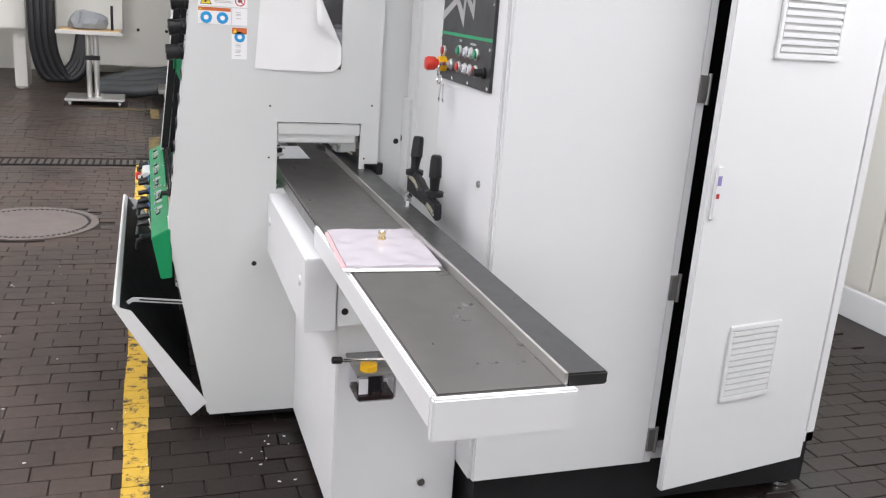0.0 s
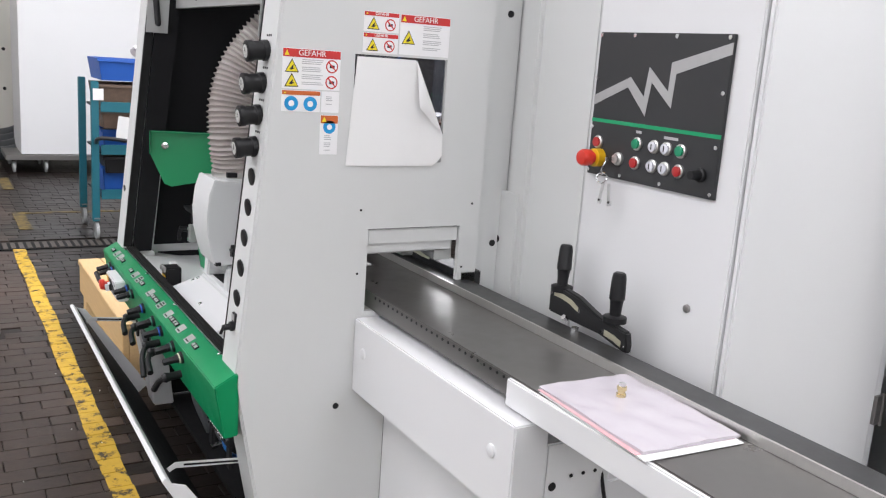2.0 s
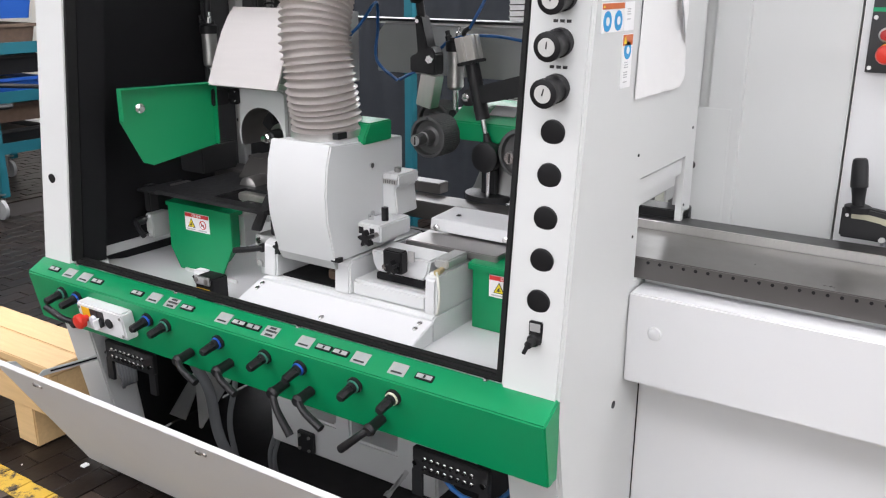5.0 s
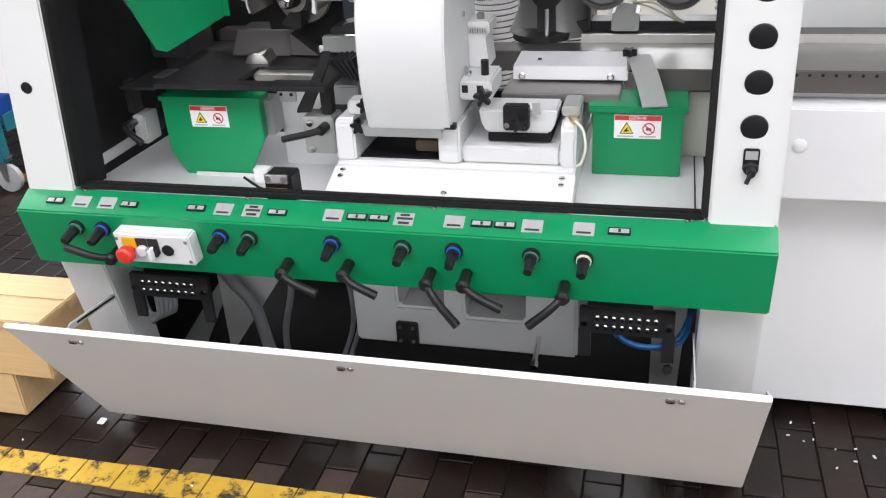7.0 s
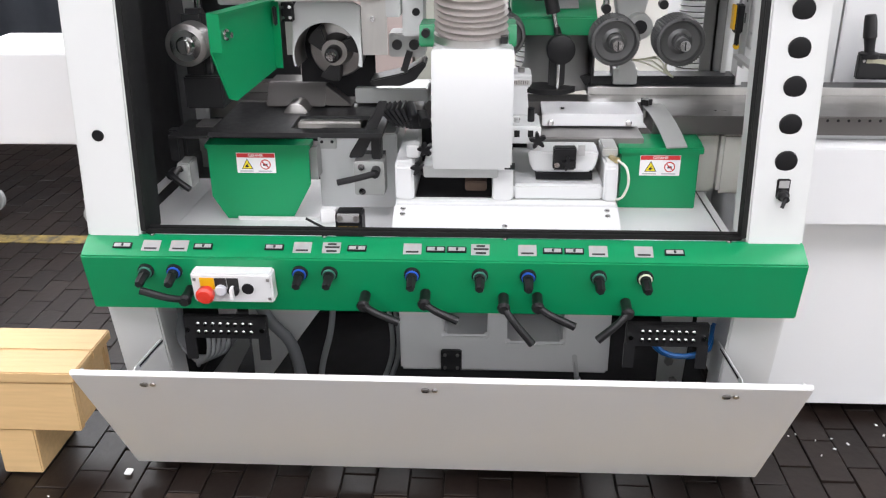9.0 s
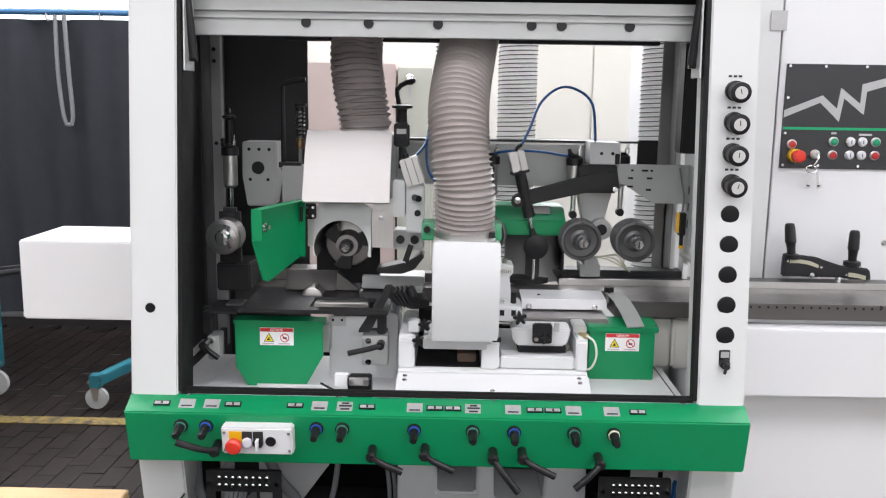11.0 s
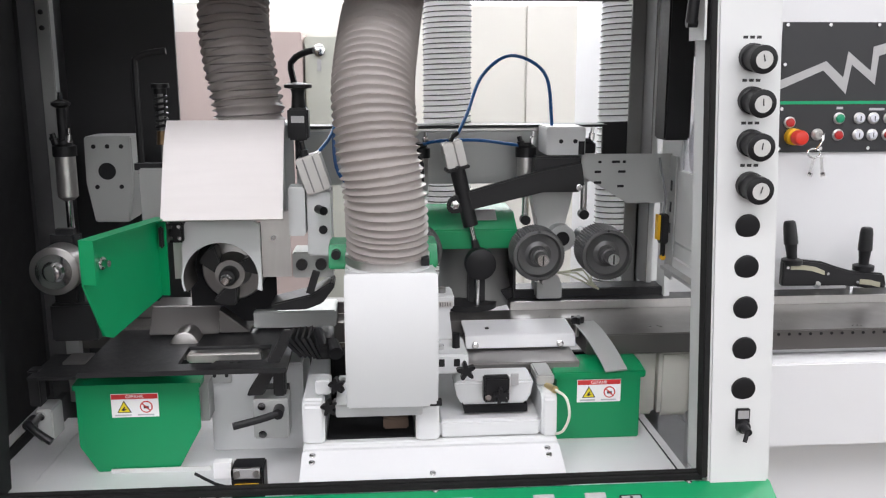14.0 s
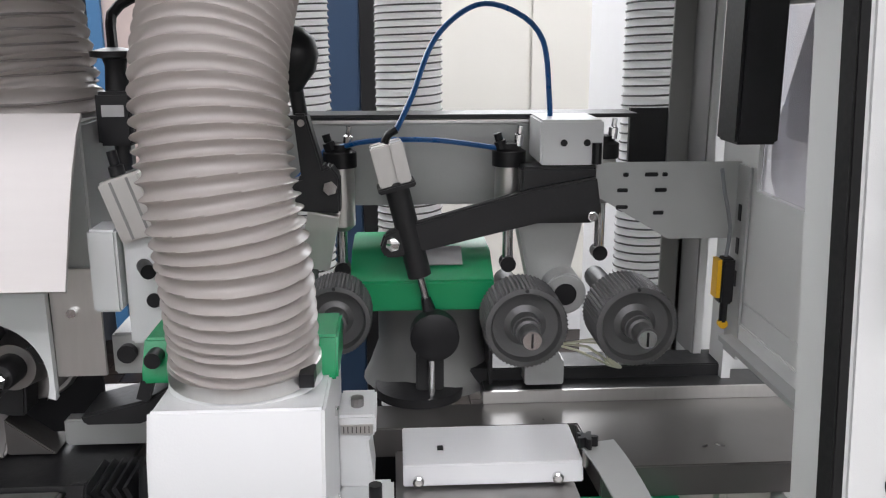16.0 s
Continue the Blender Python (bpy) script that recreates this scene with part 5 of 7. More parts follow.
part("pressure_disc", lathe(bmn(), (0.66, 0.49, 0.848), (0, 0, 1), [(0, 0.07), (0.014, 0.07), (0.018, 0.05), (0.024, 0.03)], 32), BLACKM, planer, "black turntable disc")
# second presser, further along
b = bmn()
prism(b, [(0.674, 1.160), (0.600, 1.155), (0.600, 1.205), (0.612, 1.222), (0.622, 1.218), (0.642, 1.292), (0.660, 1.292), (0.652, 1.205), (0.674, 1.196)], "x", 0.56, 0.60)
sp = part("swing_arm", b, BLACKM, planer, "black coated swing arm", bev=0.003)
part("arm_screw", cyl(bmn(), (0.56, 0.649, 1.280), (0.555, 0.649, 1.280), 0.005, 10), CHROME, sp)
part("arm_rod", cyl(bmn(), (0.580, 0.651, 1.285), (0.575, 0.659, 1.345), 0.010, 16), BLACKM, sp)
part("arm_knob", lathe(bmn(), (0.572, 0.661, 1.322), (-0.05, -0.08, 1), [(0, 0.014), (0.012, 0.02), (0.028, 0.031), (0.05, 0.034), (0.07, 0.028), (0.083, 0.012), (0.085, 0.001)], 22), BLACK, sp, "black rounded knob")
part("arm_bolt", lathe(bmn(), (0.56, 0.613, 1.192), (-1, 0, 0), [(0, 0.010), (0.008, 0.010)], 6), CHROME, sp)
b = bmn()
box(b, 0.565, 0.605, -0.022, 0.022, -0.03, 0.05, Matrix.Translation((0, 0.634, 1.105)) @ pose(0, 0, 0, 12, 0, 0))
part("square_cylinder", b, ALU, planer, "", bev=0.002)
# green hood in the middle, with its grey body
b = prism(bmn(), [(0.615, 0.995), (0.615, 1.04), (0.68, 1.075), (0.80, 1.075), (0.80, 0.995)], "y", 0.380, 0.592)
gm = part("cutter_hood", b, GREEN, planer, "green sheet cutter hood", bev=0.003)
part("hood_plate", box(bmn(), -0.02, 0.02, -0.035, 0.035, 0, 0.002, Matrix.Translation((0.66, 0.46, 1.067)) @ pose(0, 0, 0, 0, -28, 0)), LABELG, gm)
b = bmn()
lathe(b, (0.73, 0.47, 0.85), (0, 0, 1), [(0, 0.11), (0.02, 0.10), (0.06, 0.085), (0.15, 0.085)], 28)
part("spindle_body", b, DGREY, planer, "bare metal spindle body")
part("side_sheet", box(bmn(), 0.64, 0.80, 0.378, 0.384, 0.85, 1.0), BLACKM, planer)
# wires, valve below the rollers
b = bmn()
cyl(b, (0.60, 0.30, 0.915), (0.70, 0.30, 0.915), 0.022, 18)
box(b, 0.62, 0.70, 0.27, 0.33, 0.87, 0.91)
part("hold_down", b, GALV, planer, "", bev=0.002)
for k in range(4):
    part("signal_wire", tube(bmn(), [(0.64, 0.29 - 0.01 * k, 0.93), (0.62, 0.25 - 0.015 * k, 0.925 + 0.006 * k), (0.62, 0.20, 0.90 + 0.004 * k), (0.66, 0.17, 0.88)], 0.0022, 6), mat("cream_wire", (0.55, 0.55, 0.42), 0.5) if k == 0 else bpy.data.materials["cream_wire"], planer)
b = bmn()
box(b, 0.655, 0.72, 0.0, 0.42, 0.847, 0.885)
part("rear_rail", b, BLACKM, planer, "black rear guide rail", bev=0.002)
# right inner column, black cover, limit switch, sloping sheet
b = bmn()
box(b, 0.79, 0.83, -0.07, 0.005, 0.30, 1.60)
box(b, 0.784, 0.79, -0.05, 0.05, 0.80, 1.10)
# Dark sheet added over the light column's shaded inner edge.
part("column_liner", box(bmn(), 0.784, 0.7888, 0.041, 0.078, 0.30, 1.60), DGREY, planer, "added darker grey sheet for the shaded inner face")
part("inner_column", b, GREYW, planer, "light grey inner column", bev=0.002)
part("column_bore", cyl(bmn(), (0.782, 0.03, 0.965), (0.788, 0.03, 0.965), 0.010, 16), BLACK, planer)
part("switch_cover", box(bmn(), 0.48, 0.55, 0.028, 0.085, 1.255, 1.56), BLACK, planer, "black plastic switch cover", bev=0.004)
ls = part("limit_switch", box(bmn(), 0.585, 0.61, 0.028, 0.048, 1.005, 1.075), BLACK, planer, "black and yellow limit switch", bev=0.003)
part("switch_flank", box(bmn(), 0.587, 0.609, 0.048, 0.054, 1.015, 1.073), YELLOW, ls, "yellow side plate")
part("switch_plunger", cyl(bmn(), (0.597, 0.037, 0.975), (0.597, 0.037, 1.005), 0.006, 10), BLACK, ls)
part("switch_roller", cyl(bmn(), (0.592, 0.037, 0.972), (0.602, 0.037, 0.972), 0.007, 12), YELLOW, ls)
part("switch_cable", tube(bmn(), [(0.60, 0.038, 1.075), (0.60, 0.035, 1.12), (0.605, 0.045, 1.17), (0.61, 0.05, 1.205)], 0.003, 8), CABLE, ls)
b = bmn()
box(b, 0.58, 0.63, 0.016, 0.020, 0.92, 1.21)
box(b, 0.30, 0.60, 0.016, 0.040, 0.945, 0.953)
part("bracket_sheet", b, GALV, planer)
for z in (1.14, 1.09, 1.04):
    part("bracket_slot", box(bmn(), 0.60, 0.61, 0.0195, 0.021, z - 0.012, z + 0.012), BLACK, planer)

# ---- middle cutter housing ----
prof = [(0.165, 1.045), (0.150, 1.00), (0.143, 0.94), (0.146, 0.88), (0.160, 0.82), (0.172, 0.785), (0.185, 0.785), (0.395, 0.785), (0.42, 0.86), (0.42, 1.03), (0.18, 1.04)]
mid = part("cutter_housing", prism(bmn(), prof, "y", 0.597, 0.767), CASTW, planer, "white curved cutter housing with hose socket", bev=0.003)
part("housing_chin", prism(bmn(), [(0.19, 0.785), (0.205, 0.755), (0.36, 0.755), (0.36, 0.785)], "y", 0.625, 0.79), GALV, mid, "", bev=0.002)
part("housing_latch", box(bmn(), 0.17, 0.185, 0.59, 0.612, 0.787, 0.797), BLACK, mid)
for z in (0.98, 0.87):
    part("housing_screw", cyl(bmn(), (0.30, 0.597, z), (0.30, 0.593, z), 0.006, 10), CHROME, mid)
b = bmn()
lathe(b, (0.262, 0.687, 1.03), (-0.06, 0, 1), [(0, 0.082), (0.012, 0.080), (0.018, 0.074), (0.03, 0.073)], 32)
part("hose_socket", b, CASTW, mid, "white round hose socket")
b = prism(bmn(), [(0.27, 1.030), (0.27, 1.045), (0.29, 1.075), (0.37, 1.075), (0.37, 1.030)], "y", 0.590, 0.800)
gs = part("socket_guard", b, GREEN, planer, "green guard behind the hose socket", bev=0.003)
part("guard_knob", cyl(bmn(), (0.28, 0.785, 1.06), (0.26, 0.785, 1.06), 0.009, 12), BLACK, gs)

# ---- casting in front of the table ----
b = bmn()
prism(b, [(0.195, 0.640), (0.195, 0.694), (0.206, 0.702), (0.56, 0.702), (0.56, 0.640)], "y", 0.362, 0.854)
cast = part("slide_casting", b, CASTW, planer, "white painted slide casting", bev=0.004)
part("front_plate", prism(bmn(), [(0.078, 0.6465), (0.078, 0.651), (0.1945, 0.694), (0.1945, 0.6465)], "y", 0.360, 0.856), WHITE, cast, "pale sloping sheet in front of the casting", bev=0.002)
for y0, y1, z1, x0 in ((0.812, 0.854, 0.788, 0.205), (0.592, 0.637, 0.782, 0.205), (0.362, 0.392, 0.790, 0.205)):
    part("casting_cheek", prism(bmn(), [(x0, 0.700), (x0 + 0.005, z1 - 0.01), (x0 + 0.015, z1), (0.50, z1), (0.50, 0.700)], "y", y0, y1), CASTW, cast, "", bev=0.005)
part("casting_web", box(bmn(), 0.215, 0.50, 0.392, 0.592, 0.700, 0.738), CASTW, cast, "", bev=0.006)
# Black sheets stand for the shade inside the casting pit.
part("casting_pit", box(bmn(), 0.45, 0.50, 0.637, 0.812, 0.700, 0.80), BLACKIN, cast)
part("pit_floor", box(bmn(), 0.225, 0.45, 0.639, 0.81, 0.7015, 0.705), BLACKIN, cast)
part("pit_block", box(bmn(), 0.26, 0.34, 0.65, 0.70, 0.705, 0.728), BROWNG, cast, "", bev=0.003)
for y in (0.835, 0.61, 0.385):
    for x in (0.165, 0.182) if y != 0.61 else (0.13,):
        part("casting_screw", lathe(bmn(), (x, y, 0.651 + (x - 0.078) * 0.369), (-0.37, 0, 1), [(0, 0.0065), (0.002, 0.006), (0.003, 0.004)], 12), CHROME, cast)
b = bmn()
prism(b, [(0.560, 0.805), (0.555, 0.775), (0.545, 0.757), (0.418, 0.757), (0.408, 0.775), (0.402, 0.805)], "x", 0.245, 0.325)
slide = part("cross_slide", b, CASTW, planer, "white cross slide", bev=0.004)
# Black bar stands for the shade in the gap below the slide.
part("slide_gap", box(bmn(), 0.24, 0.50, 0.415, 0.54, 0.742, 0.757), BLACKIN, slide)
sb = part("slide_clamp", box(bmn(), 0.215, 0.24, 0.455, 0.505, 0.772, 0.822), BLACK, slide, "black clamp block", bev=0.003)
star_knob((0.212, 0.472, 0.79), (-1, 0, 0), 0.016, slide)
part("clamp_screw", cyl(bmn(), (0.214, 0.497, 0.785), (0.209, 0.497, 0.785), 0.006, 10), CHROME, slide)
part("slide_label", box(bmn(), 0.232, 0.236, 0.435, 0.450, 0.80, 0.823), LABELG, slide)
part("slide_pad", box(bmn(), 0.25, 0.33, 0.36, 0.395, 0.792, 0.812), GALV, slide, "", bev=0.003)
part("oil_nipple", cyl(bmn(), (0.25, 0.375, 0.79), (0.215, 0.365, 0.795), 0.007, 10), mat("brass_nipple", (0.6, 0.48, 0.25), 0.3, 0.9), slide)
part("oil_line", tube(bmn(), [(0.215, 0.365, 0.795), (0.195, 0.348, 0.785), (0.19, 0.342, 0.75), (0.20, 0.352, 0.715), (0.215, 0.365, 0.704)], 0.0028, 8, 0.008), mat("pale_oil_line", (0.7, 0.7, 0.62), 0.4), slide)
b = bmn()
box(b, 0.245, 0.36, 0.532, 0.598, 0.822, 0.862)
jb = part("jointer_bracket", b, CASTW, planer, "white adjusting bracket", bev=0.004)
star_knob((0.213, 0.541, 0.842), (-1, 0, 0), 0.019, jb)
star_knob((0.225, 0.785, 0.815), (-1, 0.3, 0), 0.017, jb)
star_knob((0.215, 0.80, 0.775), (-1, 0.3, 0), 0.017, jb)
part("bracket_pin", cyl(bmn(), (0.29, 0.553, 0.86), (0.29, 0.553, 0.892), 0.008, 12), BLACK, jb)
part("bracket_cap", cyl(bmn(), (0.28, 0.585, 0.862), (0.28, 0.585, 0.872), 0.007, 10), CHROME, jb)
for y in (0.585, 0.555):
    part("bracket_slot", box(bmn(), 0.2435, 0.2455, y - 0.006, y + 0.006, 0.838, 0.853), BLACK, jb)
part("knob_block", box(bmn(), 0.235, 0.275, 0.80, 0.83, 0.79, 0.82), CASTW, jb, "", bev=0.003)
b = bmn()
prism(b, [(0.598, 0.86), (0.555, 0.86), (0.562, 0.925), (0.552, 0.93), (0.552, 0.955), (0.598, 0.955)], "x", 0.34, 0.42)
sc = part("scale_bracket", b, CASTW, planer, "white bracket with a scale", bev=0.003)
part("scale_strip", box(bmn(), 0.338, 0.341, 0.556, 0.594, 0.932, 0.944), ALU, sc)
for i in range(7):
    part("scale_mark", box(bmn(), 0.3373, 0.3385, 0.560 + i * 0.005, 0.561 + i * 0.005, 0.934, 0.942), LINK, sc)
part("bracket_cap", cyl(bmn(), (0.37, 0.575, 0.955), (0.37, 0.575, 0.966), 0.008, 10), STEEL, sc)
# guide rail and flag
b = bmn()
plates(b, [((0.42, 0.815), (0.425, 0.843), (0.53, 0.848), (0.53, 0.842), (0.43, 0.837), (0.427, 0.815))], "y", 0.28, 0.52)
gr_ = part("side_guide", b, WHITE, planer, "white folded side guide", bev=0.0015)
for y in (0.50, 0.315):
    part("guide_bolt", lathe(bmn(), (0.42, y, 0.824), (-1, 0, 0), [(0, 0.0075), (0.006, 0.0075), (0.008, 0.005)], 12), CHROME, gr_)
part("guide_hole", box(bmn(), 0.46, 0.47, 0.465, 0.473, 0.8465, 0.8485), BLACK, gr_)
part("guide_bar", box(bmn(), 0.335, 0.60, 0.29, 0.53, 0.793, 0.811), STEEL, gr_, "", bev=0.002)
star_knob((0.42, 0.278, 0.868), (0, 0, 1), 0.015, gr_)
b = bmn()
prv = None
for i in range(9):
    t = i / 8
    cx, cz = 0.425 - 0.125 * t, 0.868 - 0.028 * t - 0.040 * t * t
    y = 0.286 - 0.042 * t
    row = [b.verts.new((cx, y, cz)), b.verts.new((cx + 0.01, y - 0.048, cz))]
    if prv:
        face(b, (prv[0], prv[1], row[1], row[0]))
    prv = row
r = bmesh.ops.extrude_face_region(b, geom=list(b.faces))
for v in r["geom"]:
    if isinstance(v, bmesh.types.BMVert):
        v.co.z -= 0.003
part("deflector", b, GALV, planer, "curved grey sheet deflector")

# ---- chip boxes on the deck ----
b = bmn()
box(b, 0.318, 0.40, 0.164, 0.341, 0.646, 0.787)
bx = part("chip_box", b, GREEN, planer, "green sheet box with lid", bev=0.002)
part("box_lid", prism(bmn(), [(0.311, 0.780), (0.311, 0.794), (0.36, 0.802), (0.405, 0.802), (0.405, 0.780)], "y", 0.156, 0.349), GREEN, bx, "", bev=0.002)
warn_label(0.298, 0.776, 0.318, bx)
b = prism(bmn(), [(1.306, 0.79), (1.066, 0.79), (1.066, 0.70), (1.115, 0.612), (1.273, 0.612), (1.306, 0.668)], "x", 0.308, 0.314)
bl = part("chip_chute", b, GREEN, planer, "green sheet chute with cut corners", bev=0.001)
part("chute_body", prism(bmn(), [(1.300, 0.786), (1.072, 0.786), (1.072, 0.70), (1.115, 0.648), (1.273, 0.648), (1.300, 0.67)], "x", 0.318, 0.345), GREEN, bl, "", bev=0.002)
part("chute_mount", box(bmn(), 0.345, 0.401, 1.055, 1.09, 0.70, 0.78), GALV, bl)
part("chute_rim", prism(bmn(), [(0.305, 0.787), (0.305, 0.797), (0.348, 0.800), (0.348, 0.787)], "y", 1.062, 1.310), GREEN, bl)
warn_label(1.238, 0.777, 0.308, bl)
for k, (y0, y1) in enumerate(((0.073, 0.090), (0.148, 0.170))):
    part("inner_sheet", box(bmn(), 0.42 + 0.012 * k, 0.50, y0 - 0.055, y1, 0.646, 0.798), CREAM, planer, "", bev=0.008)
# sensor on the deck
sen = part("level_sensor", box(bmn(), 0.10, 0.15, 0.916, 0.974, 0.63, 0.705), BLACK, planer, "black sensor with bright face and yellow band", bev=0.003)
part("sensor_face", box(bmn(), 0.094, 0.10, 0.919, 0.971, 0.688, 0.711), LABELG, sen, "", bev=0.004)
for y in (0.928, 0.962):
    part("sensor_bolt", cyl(bmn(), (0.094, y, 0.70), (0.091, y, 0.70), 0.0065, 12), STEEL, sen)
part("yellow_band", box(bmn(), 0.0985, 0.10, 0.925, 0.968, 0.672, 0.678), YELLOW, sen)
part("sensor_tag", box(bmn(), 0.13, 0.15, 0.978, 1.01, 0.675, 0.705), LABELW, sen)
part("sensor_cable", tube(bmn(), [(0.12, 0.975, 0.66), (0.14, 1.01, 0.66), (0.16, 1.05, 0.672)], 0.003, 8), BLACK, sen)
for y in (0.135,):
    part("deck_joint", box(bmn(), 0.09, 0.62, y - 0.002, y + 0.001, 0.646, 0.647), BLACK, planer)
# clamp blocks
for y0, y1, z0, z1, way in ((1.345, 1.405, 0.69, 0.757, (0, -0.045, -0.03)), (0.888, 0.958, 0.682, 0.765, (0, 0.085, -0.018))):
    cb = part("clamp_block", box(bmn(), 0.285, 0.345, y0, min(y1, 1.375), z0, z1), GALV, planer, "bare steel clamp block", bev=0.003)
    part("clamp_mount", box(bmn(), 0.345, 0.406, y0 + 0.008, min(y1, 1.375) - 0.008, z0 + 0.008, z1 - 0.008), BLACKM, cb)
    for z in (z0 + 0.012, z1 - 0.012):
        part("clamp_bolt", cyl(bmn(), (0.285, y1 - 0.018 if y1 < 1 else y0 + 0.02, z), (0.279, y1 - 0.018 if y1 < 1 else y0 + 0.02, z), 0.008, 12), CHROME, cb)
    yc, zc = (y0 + 0.018 if y1 < 1 else y0 + 0.035), z1 - 0.02
    e = Vector((0.285, yc, zc))
    part("lever_hub", cyl(bmn(), e, e + Vector((-0.03, 0, 0)), 0.011, 14), BLACK, cb)
    ln = smooth_path([e + Vector((-0.025, 0, 0)), e + Vector((-0.035, way[1] * 0.4, way[2] * 0.4)), e + Vector((-0.04, way[1], way[2]))], 0.01)
    part("lever_arm", sweep(bmn(), ln, 0.0075, 10), BLACK, cb, "black clamping lever")
    part("clamp_post", box(bmn(), 0.30, 0.33, yc - 0.012, yc + 0.012, z1, 0.832), BLACKM, cb, "", bev=0.003)
# left black table plates with slot
b = plates(bmn(), [((0.25, 1.28), (0.53, 1.28), (0.53, 1.10), (0.25, 1.10)), ((0.25, 1.10), (0.29, 1.10), (0.29, 0.93), (0.25, 0.93)), ((0.40, 1.10), (0.53, 1.10), (0.53, 0.93), (0.40, 0.93)), ((0.25, 0.93), (0.29, 0.93), (0.40, 0.93), (0.53, 0.93), (0.53, 0.885), (0.25, 0.885))], "z", 0.832, 0.842)
bt = part("chip_table", b, BLACKM, planer, "black steel table plate with a long slot")
part("slot_insert", box(bmn(), 0.37, 0.40, 0.95, 1.10, 0.815, 0.836), ALU, bt, "", bev=0.004)
part("slot_slider", box(bmn(), 0.31, 0.35, 0.90, 1.04, 0.812, 0.828), BLACKM, bt, "", bev=0.003)
for y in (0.985, 1.0):
    part("slider_screw", cyl(bmn(), (0.32, y, 0.828), (0.32, y, 0.832), 0.005, 10), CHROME, bt)
b = plates(bmn(), [((0.27, 1.38), (0.34, 1.38), (0.34, 1.29), (0.27, 1.29))], "z", 0.822, 0.828)
box(b, 0.345, 0.42, 1.285, 1.38, 0.818, 0.826)
part("chip_table", b, BLACKM, planer, "small black steel table plate")
part("steel_insert", box(bmn(), 0.35, 0.41, 1.295, 1.34, 0.826, 0.831), STEEL, planer)
part("bed_block", box(bmn(), 0.40, 0.60, 0.868, 1.062, 0.606, 0.80), CASTW, planer, "white bed block", bev=0.004)
part("bed_plate", box(bmn(), 0.392, 0.40, 1.015, 1.06, 0.762, 0.788), GALV, planer, "", bev=0.002)
for y in (1.025, 1.05):
    part("plate_screw", cyl(bmn(), (0.392, y, 0.78), (0.39, y, 0.78), 0.004, 8), BLACK, planer)
for i in range(5):
    y = 0.835 + i * 0.011
    part("nozzle_rib", box(bmn(), 0.32, 0.40, y, y + 0.006, -0.028, 0.022, Matrix.Translation((0, y, 0.862)) @ pose(0, 0, 0, -24 - 5 * i, 0, 0) @ Matrix.Translation((0, -y, 0))), BLACK, planer)
b = bmn()
box(b, 0.33, 0.42, 0.80, 0.835, 0.83, 0.875)
cyl(b, (0.30, 0.815, 0.862), (0.36, 0.83, 0.882), 0.011, 12)
cyl(b, (0.285, 0.79, 0.855), (0.33, 0.80, 0.865), 0.014, 12)
part("nozzle_head", b, BLACK, planer, "black blow-off nozzle head", bev=0.002)

part("slotted_link", prism(bmn(), [(0.894, 0.908), (0.875, 0.908), (0.88, 0.885), (0.935, 0.776), (0.968, 0.774), (0.964, 0.786), (0.904, 0.882)], "x", 0.282, 0.290), BLACKM, planer, "black slanted link plate", bev=0.002)

# ---- upper cutter head with hood ----
arc = [(0.420, 1.307), (0.398, 1.285), (0.372, 1.245), (0.350, 1.20), (0.330, 1.155), (0.316, 1.122)]
b = prism(bmn(), arc + [(x + 0.005, z - 0.003) for x, z in arc[::-1]], "y", 0.888, 1.121)
hd = part("head_cover", b, COVER, planer, "pale curved sheet cover of the upper cutter")
b = bmn()
box(b, 0.425, 0.64, 0.892, 1.117, 1.115, 1.295)
part("head_body", b, GALV, planer, "grey cutter head body", bev=0.003)
part("head_back_sheet", box(bmn(), 0.412, 0.418, 0.885, 0.944, 0.985, 1.122), ALU, planer, "bare sheet beside the cutter opening")
part("head_back_sheet", box(bmn(), 0.412, 0.418, 0.944, 1.122, 1.1085, 1.122), ALU, planer)
part("head_back_sheet", box(bmn(), 0.412, 0.418, 1.1025, 1.122, 0.985, 1.1085), ALU, planer)
b = bmn()
n, cy, cz, R = 40, 1.027, 0.985, 0.076
quads = []
for i in range(n):
    a0, a1 = 2 * math.pi * i / n, 2 * math.pi * (i + 1) / n
    if math.sin((a0 + a1) / 2) < -0.28:
        continue
    pts = []
    for a in (a0, a1):
        c, s = math.cos(a), math.sin(a)
        k = min([((1.102 if c > 0 else 0.945) - cy) / c if abs(c) > 1e-6 else 9, ((1.108 if s > 0 else 0.90) - cz) / s if abs(s) > 1e-6 else 9])
        k = max(k, R + 0.004)
        pts.append(((cy + R * c, cz + R * s), (cy + k * c, cz + k * s)))
    quads.append((pts[0][0], pts[0][1], pts[1][1], pts[1][0]))
plates(b, quads, "x", 0.400, 0.411)
part("cutter_frame", b, CASTW, planer, "white plate with a round cutter opening")
b = bmn()
m = 36
rg = []
for x in (0.402, 0.52):
    rg.append([b.verts.new((x, cy + (R - 0.001) * math.cos(math.pi * (i / m * 1.24 - 0.12)), cz + (R - 0.001) * math.sin(math.pi * (i / m * 1.24 - 0.12)))) for i in range(m + 1)])
for i in range(m):
    face(b, (rg[0][i], rg[0][i + 1], rg[1][i + 1], rg[1][i]))
part("cutter_shell", b, STEEL, planer, "polished half-round shell")
# Black plate puts the shade of the cutter cavity into colour.
part("cavity_back", box(bmn(), 0.522, 0.53, 0.93, 1.115, 0.86, 1.08), BLACKIN, planer)
part("cutter_disc", lathe(bmn(), (0.515, 1.018, 0.982), (-1, 0, 0), [(0, 0.070), (0.008, 0.066), (0.012, 0.040), (0.062, 0.031)], 24), STEEL, planer, "bright cutter disc behind the wings")
